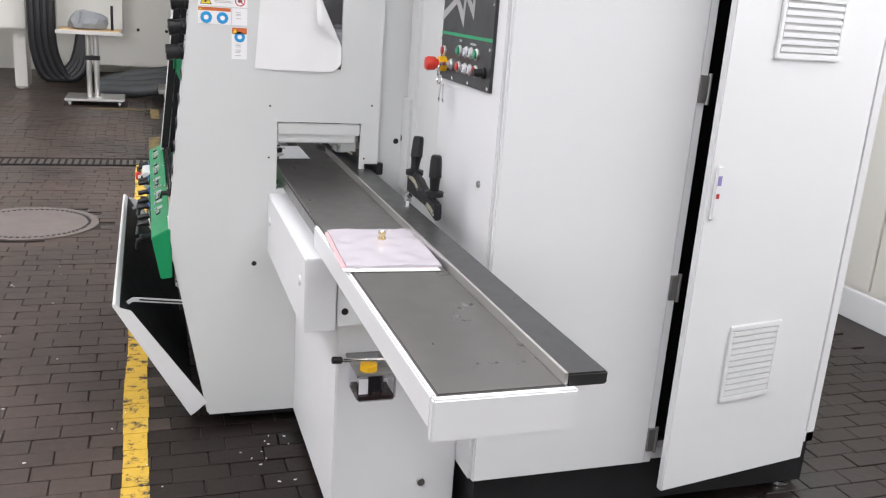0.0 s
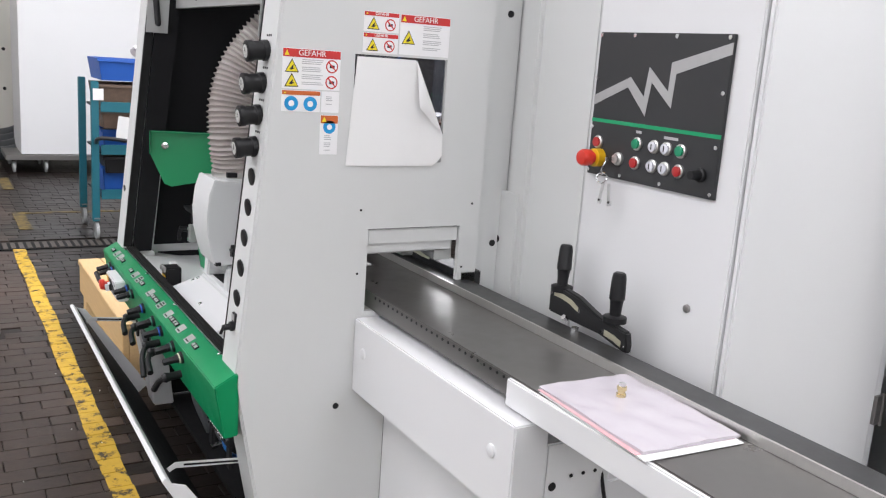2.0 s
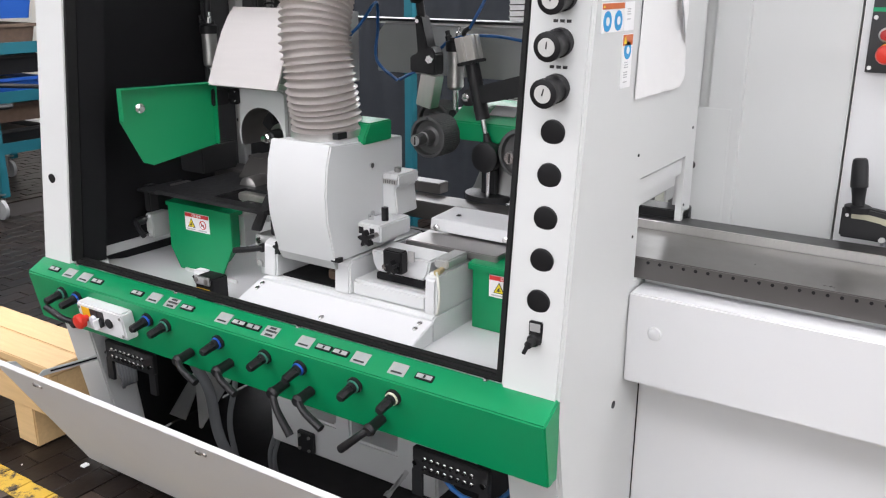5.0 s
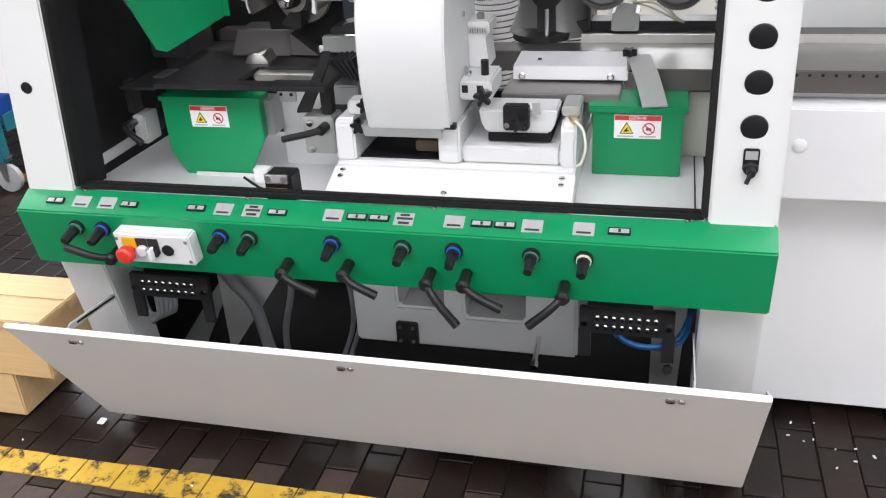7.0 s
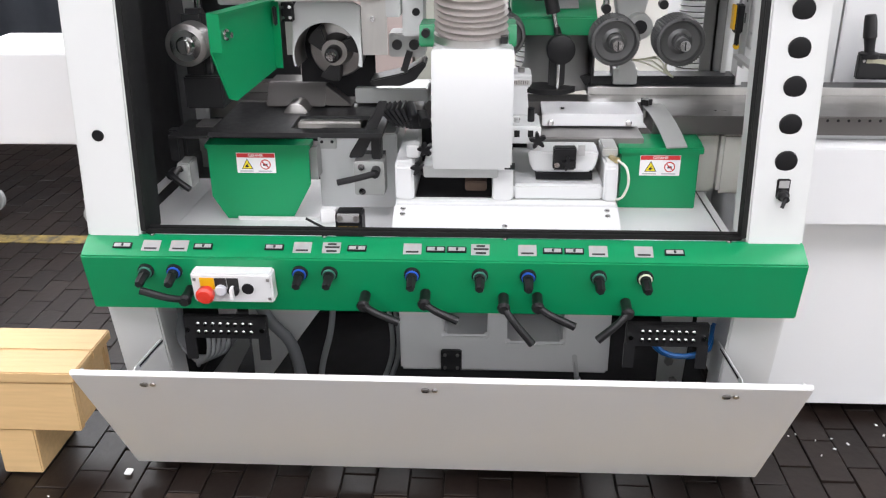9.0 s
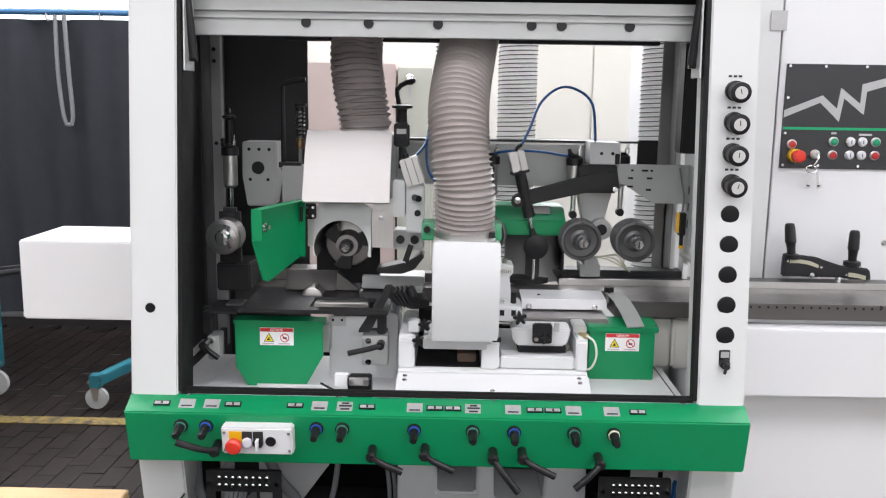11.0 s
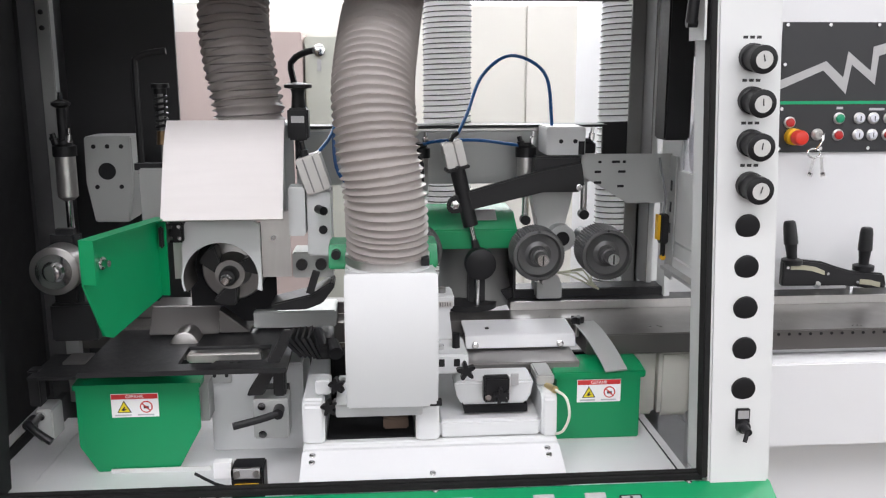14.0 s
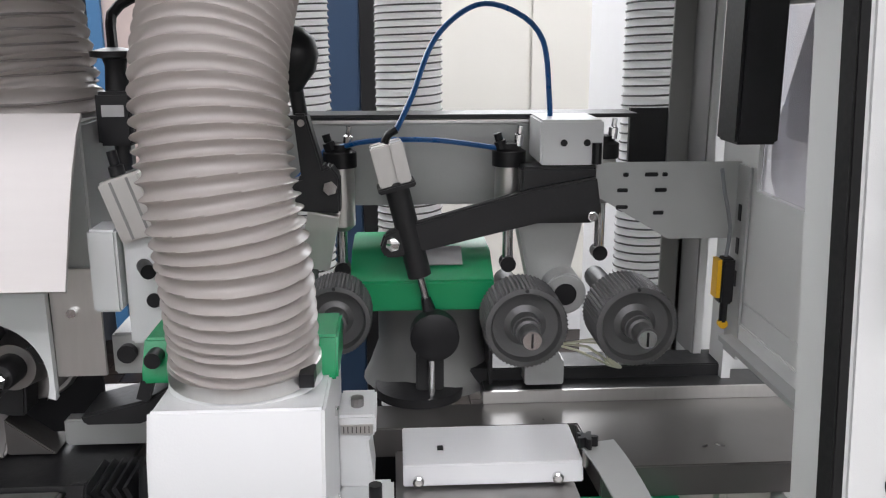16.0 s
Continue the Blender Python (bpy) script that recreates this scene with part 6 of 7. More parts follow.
cs = part("cutter_spindle", lathe(bmn(), (0.52, 1.018, 0.982), (-1, 0, 0), [(0, 0.03), (0.06, 0.03), (0.063, 0.020), (0.10, 0.018), (0.103, 0.016)], 24), BLACKM, planer, "dark cutter spindle with bright nut")
part("spindle_nut", lathe(bmn(), (0.418, 1.018, 0.982), (-1, 0, 0), [(0, 0.013), (0.014, 0.013), (0.017, 0.009), (0.024, 0.008)], 6), CHROME, cs)
for a in (20, 140, 260):
    q = [(0.024 * math.cos(radians(k)), 0.024 * math.sin(radians(k))) for k in (-25, 0, 25)] + [(0.069 * math.cos(radians(k)), 0.069 * math.sin(radians(k))) for k in (44, 30, 16, 2)]
    b = prism(bmn(), q, "x", 0.455, 0.50)
    bmesh.ops.transform(b, matrix=Matrix.Translation((0, 1.018, 0.982)) @ pose(0, 0, 0, a, 0, 0), verts=b.verts)
    part("cutter_wing", b, BLACKM, cs, "dark curved cutter wing", bev=0.003)
part("head_screw", cyl(bmn(), (0.412, 0.918, 1.068), (0.405, 0.918, 1.068), 0.006, 10), CHROME, planer)
# sloping steel plates under the cutter
b = prism(bmn(), [(0.47, 0.846), (0.52, 0.898), (0.60, 0.898), (0.60, 0.846)], "y", 1.05, 1.20)
part("pressure_shoe", b, DSTEEL, planer, "ground steel pressure shoe", bev=0.003)
part("pressure_shoe", prism(bmn(), [(1.05, 0.898), (1.05, 0.846), (0.985, 0.846)], "x", 0.48, 0.60), DSTEEL, planer, "", bev=0.002)
b = prism(bmn(), [(0.935, 0.918), (0.85, 0.938), (0.805, 0.965), (0.797, 0.955), (0.825, 0.918), (0.86, 0.905), (0.93, 0.905)], "x", 0.44, 0.52)
part("chip_deflector", b, BLACKM, planer, "black chip deflector", bev=0.003)
part("shoe_plate", box(bmn(), 0.50, 0.60, 0.80, 0.98, 0.848, 0.886), GALV, planer, "", bev=0.003)
part("bed_roller", lathe(bmn(), (0.42, 1.115, 0.835), (1, 0, 0), [(0, 0.024), (0.004, 0.030), (0.16, 0.030)], 28), STEEL, planer, "polished bed roller")
# side column of the head
b = bmn()
box(b, 0.40, 0.50, 0.800, 0.848, 1.03, 1.165)
box(b, 0.385, 0.44, 0.8505, 0.884, 1.075, 1.175)
hc = part("head_slide", b, CASTW, planer, "white head slide block", bev=0.003)
part("slide_knob", cyl(bmn(), (0.40, 0.825, 1.128), (0.37, 0.812, 1.128), 0.009, 12), BLACK, hc)
part("slide_plug", cyl(bmn(), (0.40, 0.816, 1.085), (0.397, 0.816, 1.085), 0.009, 16), BLACK, hc)
TB = Matrix.Translation((0, 0.832, 1.198)) @ pose(0, 0, 0, -18, 0, 0)
tb = part("tilted_box", box(bmn(), 0.388, 0.452, -0.025, 0.025, -0.036, 0.040, TB), ALU, planer, "small tilted aluminium cylinder box", bev=0.003)
for o in (-0.012, 0.008):
    part("box_groove", box(bmn(), 0.3868, 0.389, o, o + 0.003, -0.033, 0.037, TB), DGREY, tb)
part("box_fitting", lathe(bmn(), TB @ Vector((0.415, 0.006, 0.04)), (0, 0.2, 1), [(0, 0.009), (0.012, 0.009), (0.013, 0.006), (0.03, 0.006)], 12), BLACK, tb)
b = bmn()
box(b, 0.44, 0.52, 0.80, 0.885, 0.975, 1.03)
lk = part("head_link", b, GALV, planer, "", bev=0.003)
for y in (0.865, 0.825):
    part("link_pin", cyl(bmn(), (0.44, y, 1.005), (0.43, y, 1.005), 0.012, 16), BLACKM, lk)
part("link_arm", box(bmn(), 0.43, 0.445, -0.008, 0.008, -0.05, 0.0, Matrix.Translation((0, 0.835, 0.99)) @ pose(0, 0, 0, 18, 0, 0)), BLACKM, lk)
# handwheel counter and spring screws
hw = part("position_counter", box(bmn(), 0.47, 0.52, 0.845, 0.888, 1.262, 1.328), BLACK, planer, "black digital position counter", bev=0.004)
part("counter_window", box(bmn(), 0.4685, 0.471, 0.853, 0.880, 1.298, 1.312), LABELG, hw)
part("counter_neck", lathe(bmn(), (0.495, 0.866, 1.328), (0, 0, 1), [(0, 0.015), (0.03, 0.013), (0.04, 0.016)], 14), BLACK, hw)
part("handwheel", lathe(bmn(), (0.495, 0.866, 1.366), (0, 0, 1), [(0, 0.012), (0.003, 0.029), (0.010, 0.029), (0.014, 0.01)], 24), BLACK, hw)
part("counter_spindle", cyl(bmn(), (0.495, 0.866, 1.20), (0.495, 0.866, 1.262), 0.010, 12), BLACKM, hw)
part("counter_crank", tube(bmn(), [(0.52, 0.875, 1.375), (0.56, 0.885, 1.42), (0.56, 0.86, 1.44), (0.55, 0.835, 1.446)], 0.007, 8), BLACK, hw)
b = bmn()
tube(b, [(0.60, 1.223, 1.18), (0.60, 1.223, 1.40), (0.60, 1.219, 1.43), (0.60, 1.19, 1.442), (0.60, 1.155, 1.446)], 0.0075, 8)
box(b, 0.585, 0.615, 1.17, 1.235, 1.19, 1.205)
part("crank_bar", b, BLACKM, planer, "black bent crank bar")
b = bmn()
line = [Vector((0.60 + 0.012 * math.cos(a), 1.173 + 0.012 * math.sin(a), 1.28 + a * 0.0019)) for a in np.linspace(0, 12 * math.pi, 120)]
sweep(b, line, 0.003, 5)
ss = part("spring_screw", b, BLACKM, planer, "spring screw with black head")
part("screw_shaft", cyl(bmn(), (0.60, 1.173, 1.2), (0.60, 1.173, 1.37), 0.006, 10), DGREY, ss)
part("screw_head", lathe(bmn(), (0.60, 1.173, 1.355), (0, 0, 1), [(0, 0.014), (0.012, 0.014), (0.013, 0.02), (0.022, 0.02)], 18), BLACK, ss)
part("screw_collar", lathe(bmn(), (0.60, 1.173, 1.245), (0, 0, 1), [(0, 0.014), (0.03, 0.012)], 14), mat("brass_collar", (0.2, 0.13, 0.07), 0.35, 0.8), ss)
b = bmn()
prism(b, [(1.350, 1.262), (1.248, 1.262), (1.248, 1.16), (1.262, 1.07), (1.338, 1.07), (1.352, 1.16)], "x", 0.62, 0.72)
hp = part("lever_plate", b, GALV, planer, "grey machined lever plate with a round hole", bev=0.003)
part("plate_bore", cyl(bmn(), (0.6185, 1.304, 1.185), (0.622, 1.304, 1.185), 0.019, 24), BLACK, hp)
for y, z in ((1.33, 1.24), (1.30, 1.24), (1.27, 1.24), (1.328, 1.15), (1.275, 1.15)):
    part("plate_bore", cyl(bmn(), (0.6185, y, z), (0.622, y, z), 0.005, 10), BLACK, hp)
b = bmn()
box(b, 0.58, 0.66, 1.155, 1.225, 1.05, 1.195)
part("head_bracket", b, GALV, planer, "", bev=0.003)
b = bmn()
cyl(b, (0.56, 1.372, 1.26), (0.56, 1.372, 1.335), 0.010, 12)
lathe(b, (0.56, 1.372, 1.325), (0, 0, 1), [(0, 0.006), (0.008, 0.020), (0.014, 0.020), (0.02, 0.006), (0.035, 0.004)], 14)
part("cylinder_screw", b, BLACK, planer)
wl = part("outfeed_roller", lathe(bmn(), (0.375, 1.35, 1.012), (1, 0, 0), [(0, 0.042), (0.004, 0.049), (0.06, 0.049), (0.062, 0.03), (0.10, 0.03)], 32), STEEL, planer, "smooth bright outfeed roller")
part("roller_dish", lathe(bmn(), (0.376, 1.35, 1.012), (-1, 0, 0), [(0, 0.036), (0.002, 0.036), (0.003, 0.022), (0.018, 0.016), (0.019, 0.011)], 28), CHROME, wl)
part("roller_arm", box(bmn(), 0.44, 0.48, 1.32, 1.38, 0.88, 1.085), BLACKM, wl, "", bev=0.012)
part("roller_block", box(bmn(), 0.43, 0.56, 1.29, 1.385, 0.85, 0.93), BLACKM, wl, "", bev=0.004)
# open green door of the upper cutter
hx, hy = 0.345, 1.135
DG = Matrix.Translation((hx, hy, 0)) @ pose(0, 0, 0, 0, 0, 163)
b = prism(bmn(), [(0, 0.967), (0, 1.125), (0.245, 1.125), (0.245, 1.046), (0.197, 0.942), (0.172, 0.932)], "y", -0.002, 0.002)
bmesh.ops.transform(b, matrix=DG, verts=b.verts)
gd = part("cutter_door", b, GREEN, planer, "green sheet door swung open, with latch")
b = bmn()
box(b, 0.0, 0.245, 0.002, 0.026, 1.122, 1.125, DG)
box(b, 0.242, 0.245, 0.002, 0.026, 1.048, 1.122, DG)
box(b, 0.0, 0.003, 0.002, 0.02, 0.969, 1.122, DG)
part("door_rim", b, GREEN, gd)
part("door_latch", lathe(bmn(), DG @ Vector((0.195, 0.002, 1.075)), DG.to_3x3() @ Vector((0, 1, 0)), [(0, 0.012), (0.006, 0.012), (0.007, 0.007), (0.018, 0.006)], 14), CHROME, gd)
b = bmn()
box(b, 0.385, 0.40, 1.095, 1.125, 1.065, 1.108)
box(b, 0.33, 0.385, 1.121, 1.13, 1.065, 1.108)
hg = part("door_hinge", b, BLACK, planer, "black hinge block", bev=0.003)
for y in (1.102, 1.118):
    for z in (1.075, 1.098):
        part("hinge_screw", cyl(bmn(), (0.385, y, z), (0.381, y, z), 0.004, 10), CHROME, hg)


# ---- suction hoses and air lines ----
def suction_hose(pts, r, pitch, m, label, amp=0.07, wire=None, thick=0.0018):
    h = thing("suction_hose", pts[0], label, "hose", "suction hoses")
    line = smooth_path(pts, pitch / 12)

    def wall(i, k):
        u = (i / 12 + k) % 1.0
        return r * (1 - amp * 0.35 + amp * math.exp(-((u - 0.5) / 0.15) ** 2) + amp * 0.3 * math.cos(2 * math.pi * (u - 0.5)))
    part("corrugated_tube", sweep(bmn(), line, wall, 40), m, h)
    if wire:
        tr = [c + Vector((math.cos(2 * math.pi * j / 20), math.sin(2 * math.pi * j / 20), 0)) * r * 1.02 for j, c in enumerate(smooth_path(pts, pitch / 20))]
        part("wire_spiral", sweep(bmn(), tr, thick, 5), wire, h, "dark spiral wire")
    return h, line


h, _ = suction_hose([(0.262, 0.687, 1.055), (0.256, 0.687, 1.10), (0.245, 0.690, 1.18), (0.25, 0.703, 1.27), (0.285, 0.709, 1.37), (0.36, 0.697, 1.47), (0.47, 0.68, 1.56), (0.60, 0.66, 1.66), (0.66, 0.65, 1.80), (0.68, 0.65, 2.2)], 0.074, 0.0135, HOSE, "grey translucent corrugated suction hose with clamp")
cl = part("hose_clamp", lathe(bmn(), (0.2625, 0.687, 1.047), (-0.06, 0, 1), [(0, 0.0780), (0.001, 0.0805), (0.016, 0.0805), (0.017, 0.0780)], 40), ALU, h, "bright steel hose clamp")
part("clamp_screw", box(bmn(), 0.205, 0.235, 0.610, 0.625, 1.049, 1.063), BLACK, cl)
h, _ = suction_hose([(0.53, 0.972, 1.29), (0.53, 0.974, 1.33), (0.545, 0.990, 1.41), (0.575, 1.004, 1.50), (0.60, 1.002, 1.58), (0.62, 0.995, 1.72), (0.64, 0.985, 2.2)], 0.070, 0.0175, HOSE, "grey corrugated suction hose on the upper cutter", amp=0.09, wire=RIB, thick=0.0018)
part("clamp_band", lathe(bmn(), (0.53, 0.972, 1.285), (0, 0, 1), [(0, 0.074), (0.015, 0.074)], 36), STEEL, h)
for x, y, r, z0 in ((1.283, 0.491, 0.070, 0.0), (1.026, 0.030, 0.060, 0.0), (1.283, 0.725, 0.066, 0.0)):
    suction_hose([(x, y, z0), (x + 0.01, y, 0.7), (x, y, 1.3), (x - 0.005, y, 2.0), (x, y, 3.2)], r, 0.0168, HOSEW, "white corrugated suction hose behind the machine", amp=0.03, wire=WIRE, thick=0.0019)


def air_line(pts, r=0.004):
    part("air_line", tube(bmn(), pts, r, 8, 0.012), BLUEP, planer, "blue pneumatic air line")


air_line([(0.590, 0.522, 1.266), (0.60, 0.500, 1.31), (0.63, 0.465, 1.39), (0.66, 0.405, 1.435), (0.68, 0.345, 1.425), (0.68, 0.305, 1.385), (0.67, 0.295, 1.30), (0.66, 0.295, 1.255)])
air_line([(0.65, 0.605, 1.235), (0.64, 0.56, 1.245), (0.64, 0.47, 1.246), (0.65, 0.37, 1.232)])
air_line([(0.50, 0.84, 1.22), (0.53, 0.80, 1.27), (0.58, 0.79, 1.32), (0.60, 0.80, 1.26), (0.58, 0.79, 1.18), (0.60, 0.74, 1.13)])
air_line([(0.62, 0.75, 1.13), (0.64, 0.70, 1.16), (0.66, 0.62, 1.235)])

# ---- outfeed box, crate, racks, curtain ----
ob_ = thing("outfeed_cover", (0.54, 1.72, 0.0), "plain white sheet box on the machine's outfeed end", "machine cover")
part("cover_shell", box(bmn(), 0.40, 0.68, 1.502, 1.93, 0.765, 0.99), WHITE, ob_, "", bev=0.004)
part("cover_bracket", box(bmn(), 0.45, 0.62, 1.501, 1.56, 0.0, 0.765), BLACKM, ob_)


def board(bm, x0, x1, y0, y1, z0, z1):
    return box(bm, x0, x1, y0, y1, z0, z1)


crate = thing("wooden_crate", (0.3, 2.1, 0), "pale raw spruce crate on wooden feet", "crate")
for i in range(2):
    part("top_board", board(bmn(), 0.085 + i * 0.11, 0.192 + i * 0.11, 1.615, 2.78, 0.276, 0.303), WOOD, crate, "", bev=0.003)
part("side_board", board(bmn(), 0.092, 0.115, 1.625, 2.78, 0.135, 0.272), WOOD, crate, "", bev=0.003)
part("side_board", board(bmn(), 0.272, 0.295, 1.625, 2.78, 0.135, 0.272), WOOD, crate, "", bev=0.003)
part("end_board", board(bmn(), 0.116, 0.271, 1.628, 1.65, 0.137, 0.272), WOOD, crate, "", bev=0.003)
part("end_board", board(bmn(), 0.116, 0.271, 2.755, 2.778, 0.137, 0.272), WOOD, crate, "", bev=0.003)
for y in (1.75, 2.2, 2.62):
    part("crate_foot", board(bmn(), 0.10, 0.29, y, y + 0.10, 0.0, 0.134), WOOD, crate, "", bev=0.004)


def caster(at, r, parent):
    x, y, z = at
    c = part("caster", lathe(bmn(), (x - 0.014, y, z), (1, 0, 0), [(0, r * 0.8), (0.003, r), (0.025, r), (0.028, r * 0.8)], 22), mat_caster, parent, "swivel caster wheel")
    b = bmn()
    prism(b, [(y - 0.02, z + r * 1.5), (y + 0.03, z + r * 1.5), (y + 0.008, z - 0.01), (y - 0.008, z - 0.01)], "x", x - 0.021, x - 0.017)
    prism(b, [(y - 0.02, z + r * 1.5), (y + 0.03, z + r * 1.5), (y + 0.008, z - 0.01), (y - 0.008, z - 0.01)], "x", x + 0.017, x + 0.021)
    box(b, x - 0.022, x + 0.022, y - 0.025, y + 0.035, z + r * 1.45, z + r * 1.6)
    part("caster_fork", b, STEEL, c)


mat_caster = mat("pale_caster_wheel", (0.35, 0.36, 0.36), 0.5, var=0.1)


def rack(x0, x1, y0, y1, h, shelves, label):
    """A mobile steel rack with posts, trays and casters."""
    r = thing("rack_trolley", ((x0 + x1) / 2, (y0 + y1) / 2, 0), label, "rack trolley", "rack trolleys")
    for x in (x0, x1 - 0.085):
        for y in (y0, y1 - 0.05):
            part("post", box(bmn(), x + (0.035 if x > x0 else 0), x + (0.085 if x > x0 else 0.05), y, y + 0.05, 0.13, h), TEAL, r, "", bev=0.004)
            caster((x + 0.03, y + 0.02, 0.06), 0.06, r)
    for z in shelves:
        s = part("shelf", box(bmn(), x0 + 0.061, x1 - 0.061, y0 + 0.005, y1 - 0.005, z, z + 0.018), BLACKM, r, "", bev=0.002)
        part("shelf_lip", box(bmn(), x0 + 0.061, x1 - 0.061, y0 - 0.004, y0 + 0.004, z - 0.01, z + 0.06), TEAL, s)
    b = bmn()
    tube(b, [(x0 + 0.03, y0 + 0.01, h * 0.62), (x0 + 0.02, y0 - 0.16, h * 0.66), (x0 + 0.12, y0 - 0.18, h * 0.66), (x1 - 0.1, y0 - 0.18, h * 0.62), (x1 - 0.02, y0 - 0.16, h * 0.62), (x1 - 0.03, y0 + 0.01, h * 0.6)], 0.014, 8)
    part("push_bar", b, BLACKM, r, "black tubular push bar")
    for x in (x0 + 0.01, x1 - 0.05):
        part("card_holder", box(bmn(), x, x + 0.07, y0 - 0.009, y0 - 0.005, h - 0.13, h - 0.05), LABELW, r, "white card in a holder")
    return r


def bin_(x, y, z, w, d, h, m, label):
    t = thing("storage_bin", (x, y, z), label, "bin", "bins on the racks")
    b = bmn()
    k = 0.9
    for (a0, a1, c0, c1) in ((-w / 2, w / 2, -d / 2, -d / 2 + 0.006), (-w / 2, w / 2, d / 2 - 0.006, d / 2), (-w / 2, -w / 2 + 0.006, -d / 2, d / 2), (w / 2 - 0.006, w / 2, -d / 2, d / 2)):
        box(b, x + a0, x + a1, y + c0, y + c1, z, z + h)
    box(b, x - w / 2, x + w / 2, y - d / 2, y + d / 2, z, z + 0.006)
    for v in b.verts:
        if v.co.z < z + 0.01:
            v.co.x = x + (v.co.x - x) * k
            v.co.y = y + (v.co.y - y) * k
    part("bin_shell", b, m, t)
    part("bin_rim", box(bmn(), x - w / 2 - 0.01, x + w / 2 + 0.01, y - d / 2 - 0.01, y - d / 2, z + h - 0.02, z + h), m, t)
    part("bin_content", box(bmn(), x - w * 0.42, x + w * 0.42, y - d * 0.42, y + d * 0.42, z + 0.02, z + h * 0.8), BROWNG, t, "heap of small brown metal parts", bev=0.02)
    return t


rack(0.44, 0.97, 4.62, 5.25, 1.12, (0.30, 0.62, 0.92), "teal steel rack trolley loaded with bins")
rack(0.99, 1.60, 4.30, 4.98, 1.10, (0.30, 0.62, 0.92), "teal steel rack trolley with dark trays")
rack(1.72, 2.3, 4.75, 5.4, 1.12, (0.30, 0.62, 0.92), "teal steel rack trolley with dark trays")
rack(1.42, 1.95, 2.82, 3.45, 0.98, (0.26, 0.55, 0.82), "low teal steel rack trolley with dark trays")
bin_(0.705, 4.93, 0.638, 0.36, 0.42, 0.14, BIN, "dark blue plastic bin of parts on a shelf")
bin_(0.705, 4.93, 0.318, 0.36, 0.42, 0.20, BIN, "blue plastic bin of parts on a low shelf")
bin_(0.72, 4.93, 1.125, 0.44, 0.5, 0.15, BIN, "blue plastic bin on top of the rack")
bin_(0.705, 4.93, 0.938, 0.40, 0.5, 0.16, BROWNG, "dark brown steel tray on the rack")
bin_(1.295, 4.64, 0.318, 0.47, 0.42, 0.18, BIN, "blue plastic bin of parts on a low shelf")
bin_(1.295, 4.64, 0.638, 0.47, 0.45, 0.13, BLACKM, "black tray of parts on a shelf")
bin_(1.295, 4.64, 0.938, 0.47, 0.5, 0.13, BROWNG, "rusty brown steel tray on the rack")
bin_(1.295, 4.62, 1.10, 0.52, 0.48, 0.17, BIN, "blue plastic bin on top of the rack")
bin_(0.72, 4.80, 0.78, 0.30, 0.2, 0.11, BLACKM, "small black tray stacked on a bin")
bin_(2.02, 5.07, 0.938, 0.40, 0.5, 0.15, BROWNG, "rusty brown steel tray on the rack")
bin_(2.02, 5.07, 1.12, 0.42, 0.48, 0.17, BIN, "blue plastic bin on top of the rack")
bin_(1.68, 3.13, 0.57, 0.36, 0.42, 0.14, BLACKM, "black tray of parts on a shelf")
for x, y, z, m, nm in ((0.86, 4.9, 1.28, PAPER, "crumpled_paper"), (1.20, 4.6, 1.262, PAPER, "crumpled_paper"), (1.36, 4.7, 1.262, CLOTH, "crumpled_rag")):
    b = bmn()
    bmesh.ops.create_icosphere(b, subdivisions=3, radius=0.09)
    for v in b.verts:
        v.co *= 1 + 0.6 * noise.noise(v.co * 14)
        v.co.z = v.co.z * 0.6 + 0.055
        v.co += Vector((x, y, z))
    part(nm, b, m, flat=True)
    tagged(bpy.data.objects[[o.name for o in bpy.data.objects if o.name.startswith(nm)][-1]], "crumpled light sheet lying on a bin", "waste paper")
# more trays, one over another, on every level
for x, y, levels in ((0.705, 4.93, (0.22, 0.47, 0.79)), (1.295, 4.64, (0.50, 0.775)), (2.02, 5.07, (0.318, 0.48, 0.638, 0.78)), (1.68, 3.13, (0.278, 0.42, 0.838))):
    for k, z in enumerate(levels):
        if (x, z) == (0.705, 0.22):
            continue
        m_, l_ = ((BROWNG, "rusty brown steel tray of small parts"), (BIN, "blue plastic bin stacked on the rack"), (BLACKM, "black steel tray of small parts"))[(k + int(x * 10)) % 3]
        bin_(x + 0.01 * (k % 2), y - 0.03, z, 0.46 if x > 1.2 and x < 1.4 else 0.38, 0.5, 0.12, m_, l_)
for x, y, z, tilt in ((0.66, 4.60, 0.80, 8), (1.12, 4.275, 0.70, -6), (1.38, 4.275, 0.98, 12), (0.84, 4.60, 1.0, -14)):
    tag_ = thing("route_card", (x, y, z), "white paper route card hung on the rack front", "paper card", "route cards")
    part("card_sheet", box(bmn(), -0.055, 0.055, -0.002, 0.0, -0.08, 0.08, Matrix.Translation((x, y, z)) @ pose(0, 0, 0, 0, tilt, 0)), PAPER, tag_)
# base frame on casters behind the outfeed
bf = thing("welding_screen", (1.9, 2.1, 0), "blue steel screen foot on a small caster", "screen stand")
part("foot_bar", box(bmn(), 1.72, 1.77, 2.28, 2.33, 0.10, 0.16), TEAL, bf, "", bev=0.004)
part("foot_beam", box(bmn(), 1.74, 2.9, 2.0, 2.05, 0.105, 0.15, Matrix.Translation((1.75, 2.30, 0)) @ pose(0, 0, 0, 0, 0, -14) @ Matrix.Translation((-1.75, -2.02, 0))), TEAL, bf, "", bev=0.004)
part("foot_post", box(bmn(), 2.55, 2.60, 2.07, 2.12, 0.0, 1.5), TEAL, bf, "", bev=0.004)
caster((1.745, 2.305, 0.05), 0.05, bf)
